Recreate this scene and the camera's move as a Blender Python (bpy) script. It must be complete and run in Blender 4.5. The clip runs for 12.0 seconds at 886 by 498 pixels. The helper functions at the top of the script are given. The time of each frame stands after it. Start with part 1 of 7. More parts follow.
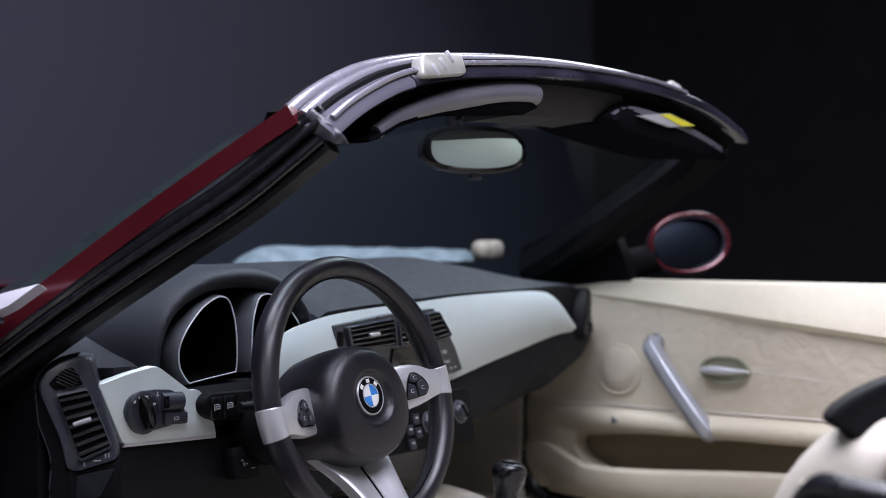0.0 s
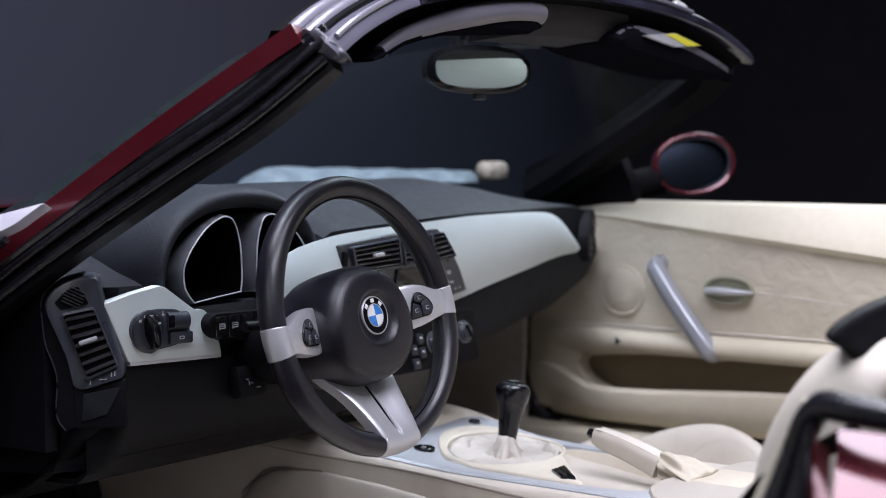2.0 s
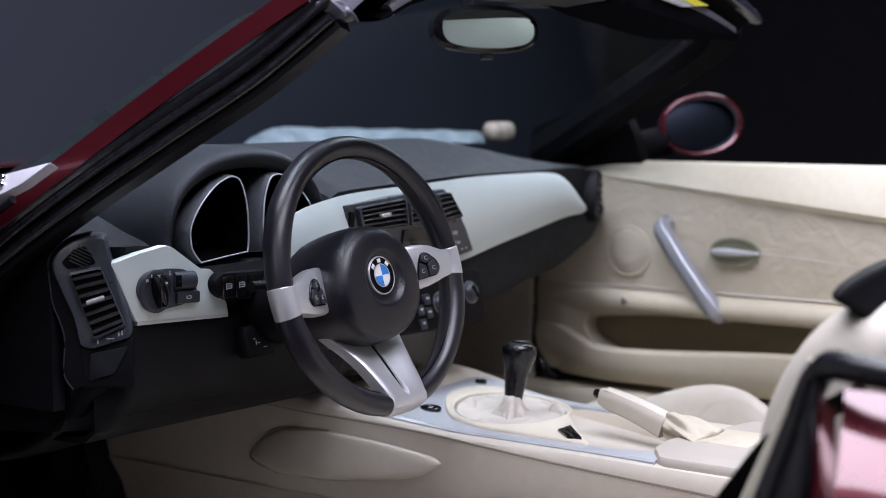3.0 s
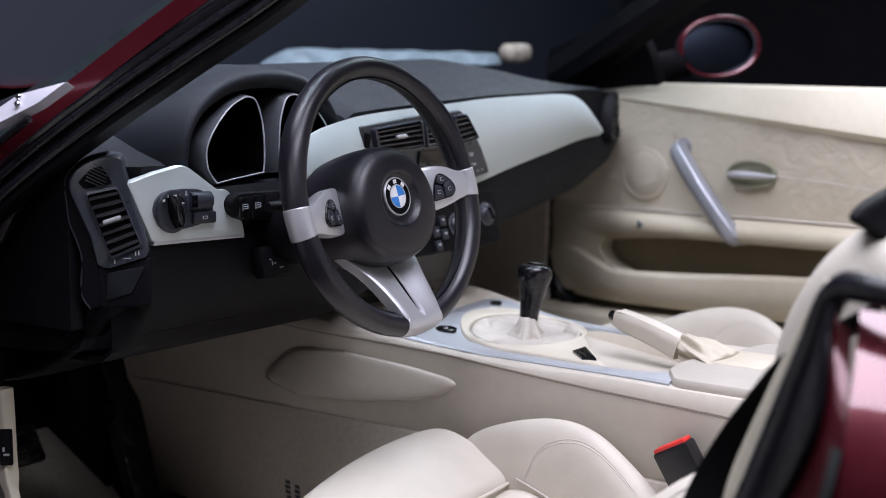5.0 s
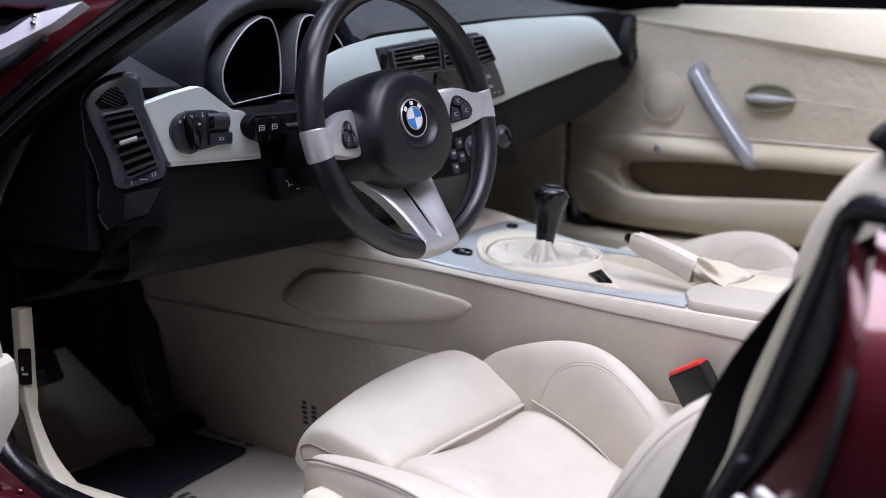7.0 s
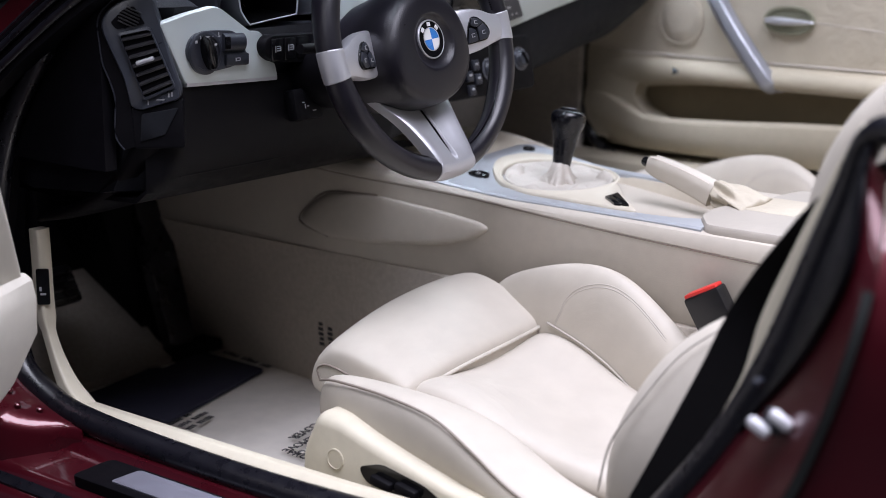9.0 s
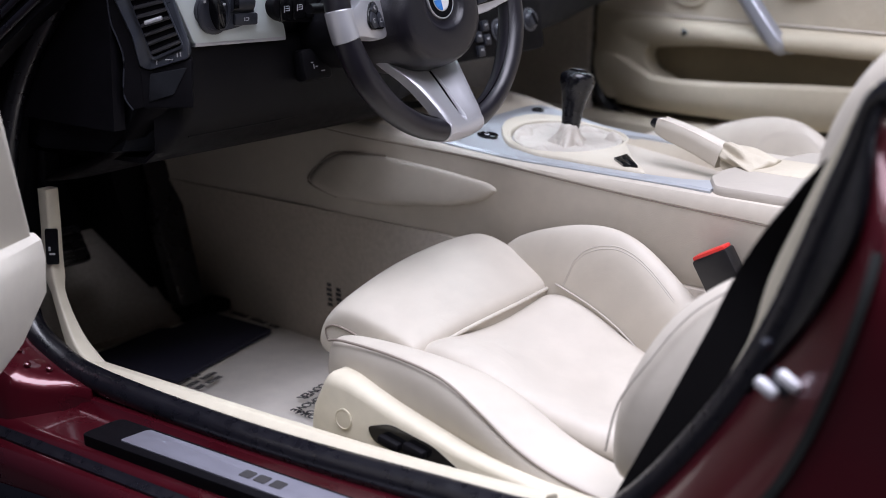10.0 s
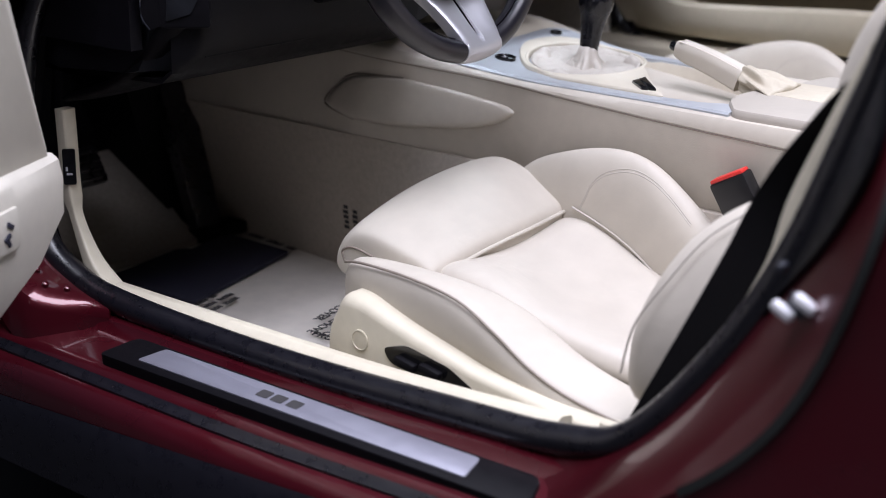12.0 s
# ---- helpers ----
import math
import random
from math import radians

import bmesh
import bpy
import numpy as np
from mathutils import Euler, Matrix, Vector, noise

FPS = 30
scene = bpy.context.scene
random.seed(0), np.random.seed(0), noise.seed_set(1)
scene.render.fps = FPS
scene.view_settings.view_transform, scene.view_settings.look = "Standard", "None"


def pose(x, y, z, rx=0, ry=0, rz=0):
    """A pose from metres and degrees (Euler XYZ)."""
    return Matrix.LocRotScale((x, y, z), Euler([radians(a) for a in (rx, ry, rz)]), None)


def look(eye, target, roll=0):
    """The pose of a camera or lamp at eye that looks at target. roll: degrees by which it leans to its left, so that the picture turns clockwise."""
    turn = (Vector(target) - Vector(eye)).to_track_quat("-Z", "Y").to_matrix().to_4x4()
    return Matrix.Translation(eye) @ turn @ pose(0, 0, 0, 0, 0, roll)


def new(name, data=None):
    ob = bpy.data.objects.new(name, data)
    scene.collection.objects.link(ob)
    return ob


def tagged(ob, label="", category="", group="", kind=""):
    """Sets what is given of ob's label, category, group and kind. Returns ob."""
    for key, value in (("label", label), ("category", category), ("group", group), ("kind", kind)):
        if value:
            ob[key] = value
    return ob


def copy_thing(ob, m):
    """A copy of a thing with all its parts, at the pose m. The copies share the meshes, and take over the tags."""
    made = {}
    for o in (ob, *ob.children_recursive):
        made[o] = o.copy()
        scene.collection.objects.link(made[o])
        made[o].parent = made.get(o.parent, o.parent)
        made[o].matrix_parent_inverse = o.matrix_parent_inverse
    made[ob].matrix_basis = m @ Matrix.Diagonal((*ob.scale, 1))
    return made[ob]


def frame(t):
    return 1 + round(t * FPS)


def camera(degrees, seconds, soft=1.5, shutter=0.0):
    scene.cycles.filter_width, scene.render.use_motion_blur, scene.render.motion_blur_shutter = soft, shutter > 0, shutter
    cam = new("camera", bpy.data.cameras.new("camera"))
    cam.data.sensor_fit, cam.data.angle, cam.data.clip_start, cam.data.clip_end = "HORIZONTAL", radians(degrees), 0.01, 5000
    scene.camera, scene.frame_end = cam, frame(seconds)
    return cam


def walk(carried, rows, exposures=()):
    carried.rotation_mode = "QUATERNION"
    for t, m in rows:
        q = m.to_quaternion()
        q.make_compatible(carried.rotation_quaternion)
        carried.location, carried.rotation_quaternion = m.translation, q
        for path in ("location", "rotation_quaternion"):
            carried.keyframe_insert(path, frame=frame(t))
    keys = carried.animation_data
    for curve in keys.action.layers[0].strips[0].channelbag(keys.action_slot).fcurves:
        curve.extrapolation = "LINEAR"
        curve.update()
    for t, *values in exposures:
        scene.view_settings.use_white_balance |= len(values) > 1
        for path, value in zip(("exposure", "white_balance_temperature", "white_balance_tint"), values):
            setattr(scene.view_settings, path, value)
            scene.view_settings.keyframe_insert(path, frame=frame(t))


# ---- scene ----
cam = camera(31.0, 12.0, soft=0.6)
# seconds, eye, heading, tilt, lean: a tilting tripod head
ROWS = [
    (0, -2.0072, -1.3686, 1.0591, -53.151, -1.116, 0.340),
    (1, -2.0073, -1.3686, 1.0572, -53.143, -2.495, 0.336),
    (2, -2.0075, -1.3685, 1.0552, -52.986, -3.877, 0.290),
    (3, -2.0078, -1.3683, 1.0533, -52.749, -5.254, 0.228),
    (4, -2.0082, -1.3681, 1.0514, -52.474, -6.620, 0.164),
    (5, -2.0086, -1.3680, 1.0495, -52.188, -7.978, 0.103),
    (6, -2.0091, -1.3678, 1.0477, -51.901, -9.327, 0.045),
    (7, -2.0096, -1.3677, 1.0458, -51.616, -10.673, -0.013),
    (8, -2.0101, -1.3676, 1.0440, -51.331, -12.020, -0.076),
    (9, -2.0107, -1.3676, 1.0422, -51.039, -13.368, -0.147),
    (10, -2.0113, -1.3676, 1.0403, -50.742, -14.720, -0.229),
    (11, -2.0120, -1.3676, 1.0385, -50.443, -16.070, -0.319),
    (12, -2.0126, -1.3676, 1.0367, -50.161, -17.408, -0.412),
]
walk(cam, [(t, pose(x, y, z, 0, 0, h) @ pose(0, 0, 0, 90 + p, 0, 0) @ pose(0, 0, 0, 0, 0, -r)) for t, x, y, z, h, p, r in ROWS])
cam.data.dof.use_dof = True
cam.data.dof.focus_distance = 2.16
cam.data.dof.aperture_fstop = 3.2

# ---- light ----
world = bpy.data.worlds.new("studio")
scene.world = world
world.use_nodes = True
world.node_tree.nodes["Background"].inputs[0].default_value = (0.55, 0.62, 0.75, 1)
world.node_tree.nodes["Background"].inputs[1].default_value = 0.02
scene.view_settings.exposure = 0.0


def softbox(name, eye, target, sx, sy, watts, color):
    data = bpy.data.lights.new(name, "AREA")
    data.shape, data.size, data.size_y, data.energy, data.color = "RECTANGLE", sx, sy, watts, color
    ob = new(name, data)
    ob.matrix_world = look(eye, target)
    return ob


softbox("ceiling_softbox", (-0.88, -0.80, 3.5), (-0.85, -0.50, 0.4), 2.6, 3.2, 256, (0.918, 0.920, 1.092))
# added fill from the driver's side; no such lamp is seen
softbox("added_fill_softbox", (-4.0, -0.9, 2.7), (-0.45, -0.2, 0.5), 1.6, 1.4, 17, (0.93, 0.93, 1.04))
softbox("front_softbox", (3.4, 0.6, 3.9), (0.0, -0.1, 1.0), 1.3, 2.6, 85, (0.84, 0.91, 1.0))
softbox("rear_softbox", (3.3, -3.4, 3.2), (3.9, -5.4, 1.2), 1.5, 0.8, 70, (0.95, 1.0, 0.97))
softbox("backdrop_softbox", (-2.6, 1.2, 4.0), (-1.0, 3.9, 1.3), 1.4, 0.5, 16, (0.84, 0.89, 1.0))


# ---- materials ----
def mat(name, color, rough=0.5, metal=0.0, vary=0.12, grain=40.0, bump=0.1, fine=400.0, coat=0.0, spec=0.5, stain=3.0, sheen=0.0, wear=0.0):
    """A surface with stains at one scale, grain at another and fine relief."""
    m = bpy.data.materials.new(name)
    m.use_nodes = True
    nt = m.node_tree
    b = nt.nodes["Principled BSDF"]
    b.inputs["Roughness"].default_value, b.inputs["Metallic"].default_value = rough, metal
    b.inputs["Coat Weight"].default_value, b.inputs["Coat Roughness"].default_value = coat, 0.06
    b.inputs["Specular IOR Level"].default_value = spec
    b.inputs["Sheen Weight"].default_value = sheen
    tc = nt.nodes.new("ShaderNodeTexCoord")

    def tex(scale, detail):
        n = nt.nodes.new("ShaderNodeTexNoise")
        n.inputs["Scale"].default_value, n.inputs["Detail"].default_value = scale, detail
        nt.links.new(tc.outputs["Object"], n.inputs["Vector"])
        return n

    big, mid, small = tex(stain, 4), tex(grain, 5), tex(fine, 2)
    mix = nt.nodes.new("ShaderNodeMath")
    mix.operation = "ADD"
    nt.links.new(big.outputs["Fac"], mix.inputs[0])
    nt.links.new(mid.outputs["Fac"], mix.inputs[1])
    mr = nt.nodes.new("ShaderNodeMapRange")
    mr.inputs["From Min"].default_value, mr.inputs["From Max"].default_value = 0.7, 1.3
    mr.inputs["To Min"].default_value, mr.inputs["To Max"].default_value = 1 - vary, 1 + vary
    nt.links.new(mix.outputs[0], mr.inputs["Value"])
    sc = nt.nodes.new("ShaderNodeVectorMath")
    sc.operation = "SCALE"
    sc.inputs[0].default_value = color
    nt.links.new(mr.outputs[0], sc.inputs["Scale"])
    nt.links.new(sc.outputs[0], b.inputs["Base Color"])
    rr = nt.nodes.new("ShaderNodeMapRange")
    rr.inputs["From Min"].default_value, rr.inputs["From Max"].default_value = 0.3, 0.7
    rr.inputs["To Min"].default_value, rr.inputs["To Max"].default_value = max(0.02, rough - 0.06 - wear), min(1, rough + 0.06 + wear)
    nt.links.new(mid.outputs["Fac"], rr.inputs["Value"])
    nt.links.new(rr.outputs[0], b.inputs["Roughness"])
    if bump:
        bp = nt.nodes.new("ShaderNodeBump")
        bp.inputs["Strength"].default_value, bp.inputs["Distance"].default_value = bump, 0.0015
        nt.links.new(small.outputs["Fac"], bp.inputs["Height"])
        nt.links.new(bp.outputs[0], b.inputs["Normal"])
    return m


def leather(name, color, rough=0.5, wrinkle=0.25, scale=9.0, spec=0.35, pores=0.12):
    """Leather: pores in fine cells, soft creases at hand size."""
    m = mat(name, color, rough, vary=0.06, grain=25, bump=0.0, spec=spec)
    nt = m.node_tree
    b = nt.nodes["Principled BSDF"]
    tc = nt.nodes.new("ShaderNodeTexCoord")
    v = nt.nodes.new("ShaderNodeTexVoronoi")
    v.inputs["Scale"].default_value = 700
    w = nt.nodes.new("ShaderNodeTexNoise")
    w.inputs["Scale"].default_value, w.inputs["Detail"].default_value, w.inputs["Distortion"].default_value = scale, 3, 1.2
    for n in (v, w):
        nt.links.new(tc.outputs["Object"], n.inputs["Vector"])
    b1, b2 = nt.nodes.new("ShaderNodeBump"), nt.nodes.new("ShaderNodeBump")
    b1.inputs["Strength"].default_value, b1.inputs["Distance"].default_value = pores, 0.0006
    b2.inputs["Strength"].default_value, b2.inputs["Distance"].default_value = wrinkle, 0.012
    nt.links.new(v.outputs["Distance"], b1.inputs["Height"])
    nt.links.new(w.outputs["Fac"], b2.inputs["Height"])
    nt.links.new(b2.outputs[0], b1.inputs["Normal"])
    nt.links.new(b1.outputs[0], b.inputs["Normal"])
    return m


def paint(name, color):
    m = mat(name, color, 0.30, 0.5, vary=0.04, grain=12, bump=0.0, coat=1.0, stain=2)
    m.node_tree.nodes["Principled BSDF"].inputs["Coat IOR"].default_value = 1.55
    return m


def mirror_mat(color=(0.62, 0.68, 0.68), name="mirror_silver", rough=0.03):
    m = bpy.data.materials.new(name)
    m.use_nodes = True
    b = m.node_tree.nodes["Principled BSDF"]
    b.inputs["Base Color"].default_value = (*color, 1)
    b.inputs["Metallic"].default_value, b.inputs["Roughness"].default_value = 1.0, rough
    return m


def glass_mat():
    m = bpy.data.materials.new("tinted_glass")
    m.use_nodes = True
    b = m.node_tree.nodes["Principled BSDF"]
    b.inputs["Base Color"].default_value = (0.62, 0.74, 0.76, 1)
    b.inputs["Transmission Weight"].default_value, b.inputs["Roughness"].default_value, b.inputs["IOR"].default_value = 1.0, 0.0, 1.1
    return m


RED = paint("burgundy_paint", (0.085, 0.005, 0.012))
# same burgundy, with the pillar's light and the shut face's shade put in
RED_LIT = mat("burgundy_paint_lit", (0.11, 0.0070, 0.0155), 0.32, 0.45, vary=0.06, grain=10, bump=0.0, coat=0.5)
RED_SHADED = mat("burgundy_paint_shaded", (0.055, 0.0032, 0.0075), 0.36, 0.45, vary=0.06, grain=10, bump=0.0, coat=0.5)
RUBBER = mat("black_rubber", (0.0056, 0.0054, 0.0086), 0.30, vary=0.2, grain=60, bump=0.04, spec=0.7)
RUBBER_GLOSS = mat("glossy_seal_rubber", (0.009, 0.009, 0.012), 0.16, vary=0.2, grain=60, bump=0.02, spec=1.0)
PLASTIC = mat("black_soft_plastic", (0.0046, 0.0043, 0.0058), 0.52, vary=0.2, grain=80, bump=0.2, fine=900, spec=0.09)
PLASTIC_GREY = mat("charcoal_plastic", (0.022, 0.024, 0.033), 0.33, vary=0.15, grain=80, bump=0.2, fine=900, spec=0.45)
DASH_TOP = mat("charcoal_dash_skin", (0.0100, 0.0112, 0.0152), 0.62, vary=0.2, grain=70, bump=0.35, fine=700, spec=0.2)
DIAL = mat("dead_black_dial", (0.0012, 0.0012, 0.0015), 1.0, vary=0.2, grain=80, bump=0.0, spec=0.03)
FELT = mat("black_felt", (0.0036, 0.0034, 0.0046), 0.9, vary=0.2, grain=80, bump=0.2, spec=0.1)
# shade inside the door pocket put into a brown base colour
POCKET = mat("shaded_pocket_beige", (0.27, 0.22, 0.14), 0.8, vary=0.1, bump=0.2)
SHROUD = mat("grey_satin_shroud", (0.085, 0.088, 0.10), 0.4, vary=0.1, bump=0.1)
PALE_SEAL = mat("pale_crumpled_seal", (0.07, 0.07, 0.085), 0.25, vary=0.3, grain=60, bump=0.3, fine=150)
BLACK_GLOSS = mat("black_gloss", (0.006, 0.006, 0.007), 0.12, vary=0.2, grain=60, bump=0.0)
STEEL = mat("bright_steel", (0.82, 0.82, 0.86), 0.45, 0.5, vary=0.05)
SEAL_MATT = mat("pillar_rubber", (0.0028, 0.0028, 0.0042), 0.42, vary=0.05, grain=60, bump=0.02, spec=0.2)
LATCH = mat("pale_latch_metal", (0.50, 0.485, 0.46), 0.42, 0.4, vary=0.1, grain=60, bump=0.05)
HANDLE = mat("blue_grey_metal", (0.40, 0.41, 0.45), 0.34, 0.6, vary=0.02, grain=4, bump=0.0)
# beige carpet darkened: footwell shade put into the toe board's colour
TOE = mat("shaded_beige_carpet", (0.29, 0.26, 0.225), 0.95, vary=0.18, grain=150, bump=0.8, fine=900)
# black rubber raised to grey: the rolls' highlights put into the base colour
HEADER_SEAL = mat("lightened_header_seal", (0.185, 0.178, 0.215), 0.24, vary=0.06, grain=30, bump=0.02, spec=1.0, coat=0.6)
LINING = mat("grey_header_cloth", (0.052, 0.050, 0.052), 0.9, vary=0.08, grain=120, bump=0.3, fine=900, spec=0.1)
# black strip; its mottled tone stands for broken reflections
STRIP_BLACK = mat("mottled_reflection_strip", (0.020, 0.019, 0.030), 0.20, vary=0.6, grain=14, bump=0.0, spec=0.7, stain=9, wear=0.06)
# same strip in grey, the corner's sheen put into its colour
STRIP = mat("lit_corner_strip", (0.12, 0.117, 0.150), 0.24, vary=0.05, grain=6, bump=0.0, spec=0.9)
SLAT = mat("vent_slat_plastic", (0.022, 0.021, 0.024), 0.34, vary=0.1, grain=60, bump=0.0, spec=0.8)
PANEL_DARK = mat("blue_black_panel", (0.034, 0.038, 0.050), 0.32, vary=0.12, grain=60, bump=0.03, fine=900, spec=0.7)
# visor edge highlight put into a grey base colour
VISOR_ROLL = mat("lightened_visor_edge", (0.14, 0.133, 0.16), 0.30, vary=0.06, grain=5, bump=0.0, spec=0.9)
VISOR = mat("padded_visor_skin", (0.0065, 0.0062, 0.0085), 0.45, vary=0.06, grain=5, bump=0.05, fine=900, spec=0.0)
STRIP_GREY = mat("dull_grey_strip", (0.022, 0.024, 0.024), 0.6, vary=0.1, grain=60, bump=0.05, spec=0.2)
DOOR_PALE = mat("pale_door_lining", (0.56, 0.53, 0.465), 0.55, vary=0.05, grain=60, bump=0.25, fine=900)
DOOR_BEIGE = mat("beige_door_moulding", (0.47, 0.42, 0.32), 0.55, vary=0.05, grain=60, bump=0.25, fine=900)
COLLAR = mat("pale_cream_collar", (0.54, 0.49, 0.40), 0.5, vary=0.04, grain=60, bump=0.15, fine=900)
RAIL = mat("satin_silver_rail", (0.41, 0.43, 0.455), 0.40, 0.25, vary=0.04, bump=0.05)
INLAY = mat("satin_metal_inlay", (0.25, 0.25, 0.30), 0.42, 0.4, vary=0.04, bump=0.03)
BLACK_LEATHER = leather("black_wheel_leather", (0.0085, 0.0074, 0.0118), 0.37, 0.05, spec=0.55, pores=0.3)
RIM_LEATHER = leather("smooth_rim_leather", (0.0085, 0.0074, 0.0122), 0.35, 0.03, spec=0.6, pores=0.06)
KNOB_SKIN = mat("polished_black_leather", (0.0035, 0.0035, 0.0055), 0.26, vary=0.1, grain=60, bump=0.04, fine=700, spec=0.6)
TUNNEL = mat("beige_tunnel_carpet", (0.46, 0.41, 0.35), 0.9, vary=0.12, grain=120, bump=0.4, fine=900, spec=0.1)
PAD = mat("beige_padded_skin", (0.485, 0.44, 0.375), 0.55, vary=0.05, grain=60, bump=0.3, fine=900)
# beige leather in a darker tone, for the rear pad only
REAR_PAD = leather("dark_beige_leather", (0.37, 0.335, 0.29), 0.55, 0.2)
TRAY = mat("beige_tray_moulding", (0.54, 0.485, 0.395), 0.5, vary=0.05, grain=60, bump=0.2, fine=900)
KNEE = mat("black_grained_panel", (0.0038, 0.0036, 0.0048), 0.5, vary=0.15, grain=80, bump=0.2, fine=900, spec=0.15)
SILVER = mat("satin_silver", (0.60, 0.60, 0.635), 0.38, 0.65, vary=0.03, grain=6, bump=0.0)
ALU_TRIM = mat("brushed_silver_trim", (0.60, 0.66, 0.66), 0.42, 0.2, vary=0.03, grain=20, bump=0.05, fine=900)
CHROME = mat("chrome", (0.75, 0.75, 0.78), 0.12, 1.0, vary=0.05, bump=0.0)
CREAM = mat("cream_moulded_plastic", (0.62, 0.57, 0.45), 0.5, vary=0.05, grain=60, bump=0.2, fine=900)
BEIGE_LEATHER = leather("beige_leather", (0.535, 0.490, 0.422), 0.50, 0.16)
CUSHION_LEATHER = leather("beige_cushion_leather", (0.535, 0.490, 0.425), 0.50, 0.45, 7)
SEAM = mat("beige_seam", (0.49, 0.45, 0.40), 0.6, vary=0.08)
BADGE_WHITE = mat("white_enamel", (0.75, 0.75, 0.76), 0.3, vary=0.03)
BEIGE_SOFT = leather("beige_creased_leather", (0.475, 0.425, 0.338), 0.55, 0.3, 22)
BOOT = leather("beige_boot_leather", (0.47, 0.43, 0.38), 0.6, 0.45, 30)
BEIGE_PLASTIC = mat("beige_soft_plastic", (0.545, 0.485, 0.395), 0.55, vary=0.05, grain=60, bump=0.3, fine=900)
CARPET = mat("beige_carpet", (0.44, 0.40, 0.35), 0.95, vary=0.18, grain=150, bump=0.8, fine=900, sheen=0.3)
PAPER = mat("pale_floor_cover", (0.76, 0.71, 0.64), 0.6, vary=0.08, grain=30, bump=0.2, fine=200)
NAVY = mat("navy_floor_mat", (0.015, 0.015, 0.032), 0.85, vary=0.2, grain=150, bump=0.6, fine=900)
PIPING = mat("dark_seam", (0.25, 0.21, 0.175), 0.6, vary=0.1)
THREAD = mat("pale_thread", (0.72, 0.66, 0.58), 0.7, vary=0.1)
WEB = mat("black_webbing", (0.004, 0.0035, 0.0045), 0.8, vary=0.2, grain=300, bump=0.6, fine=1400, spec=0.15)
INK = mat("dark_ink", (0.03, 0.028, 0.03), 0.7, vary=0.1)
WHITE = mat("white_print", (0.42, 0.42, 0.44), 0.6, vary=0.05)
BLUE = mat("blue_enamel", (0.05, 0.22, 0.62), 0.25, vary=0.05, coat=1)
ORANGE = mat("red_button", (0.62, 0.030, 0.025), 0.4, vary=0.05)
YELLOW = mat("yellow_label", (0.75, 0.68, 0.05), 0.6, vary=0.05)
CUP = mat("olive_grey_plastic", (0.24, 0.24, 0.17), 0.5, vary=0.08)
EDGE = mat("glass_edge", (0.035, 0.05, 0.055), 0.3, vary=0.1)
MIRROR = mirror_mat()
# dark base colour replaces the dark surroundings this glass would reflect
DARK_MIRROR = mirror_mat((0.020, 0.025, 0.036), "darkened_mirror", 0.42)
GLASS = glass_mat()
FILM = mat("pale_blue_plastic", (0.24, 0.27, 0.30), 0.35, vary=0.35, grain=35, bump=0.5, fine=90)
WALL_GREY = mat("grey_painted_backdrop", (0.043, 0.044, 0.067), 0.9, vary=0.08, grain=6, bump=0.1, stain=0.5)
WALL_BLACK = mat("black_drape", (0.0042, 0.0042, 0.0072), 0.95, vary=0.15, grain=10, bump=0.2, stain=0.6)
WALL_PALE = mat("pale_studio_wall", (0.5, 0.52, 0.51), 0.9, vary=0.05, grain=6, bump=0.1, stain=0.5)
FLOOR_DARK = mat("dark_studio_floor", (0.02, 0.02, 0.022), 0.4, vary=0.2, grain=8, bump=0.1)


# ---- builders ----
def world_inverse(parent):
    return parent.matrix_basis.inverted() if parent.parent is None else Matrix()


def finish(ob, material, smooth=True, sub=0, bevel=0.0):
    ob.data.materials.append(material)
    if smooth:
        for p in ob.data.polygons:
            p.use_smooth = True
        if not sub:
            ob.data.set_sharp_from_angle(angle=radians(38))
    if bevel:
        md = ob.modifiers.new("bevel", "BEVEL")
        md.width, md.segments, md.limit_method, md.angle_limit = bevel, 3, "ANGLE", radians(40)
    if sub:
        md = ob.modifiers.new("smooth", "SUBSURF")
        md.levels = md.render_levels = sub
    return ob


def part(name, bm, material, parent=None, label="", smooth=True, sub=0, bevel=0.0):
    """One mesh object under a thing or a part (or a thing by itself)."""
    bmesh.ops.recalc_face_normals(bm, faces=bm.faces)
    me = bpy.data.meshes.new(name)
    bm.to_mesh(me)
    bm.free()
    ob = finish(new(name, me), material, smooth, sub, bevel)
    if parent is not None:
        ob.parent = parent
        ob.matrix_parent_inverse = world_inverse(parent)
    return tagged(ob, label)


def thing(name, at, label, category, group=""):
    ob = new(name)
    ob.empty_display_size = 0.05
    ob.matrix_basis = Matrix.Translation(at)
    return tagged(ob, label, category, group)


def spline(pts, n=8, closed=False):
    """Catmull-Rom through the points, n steps a span."""
    p = [Vector(q) for q in pts]
    out, m = [], len(p)
    for i in range(m if closed else m - 1):
        a, b, c, d = (p[(i + k) % m] if closed else p[min(max(i + k, 0), m - 1)] for k in (-1, 0, 1, 2))
        for j in range(n):
            t = j / n
            out.append(0.5 * ((2 * b) + (c - a) * t + (2 * a - 5 * b + 4 * c - d) * t * t + (3 * b - a - 3 * c + d) * t ** 3))
    if not closed:
        out.append(p[-1])
    return out


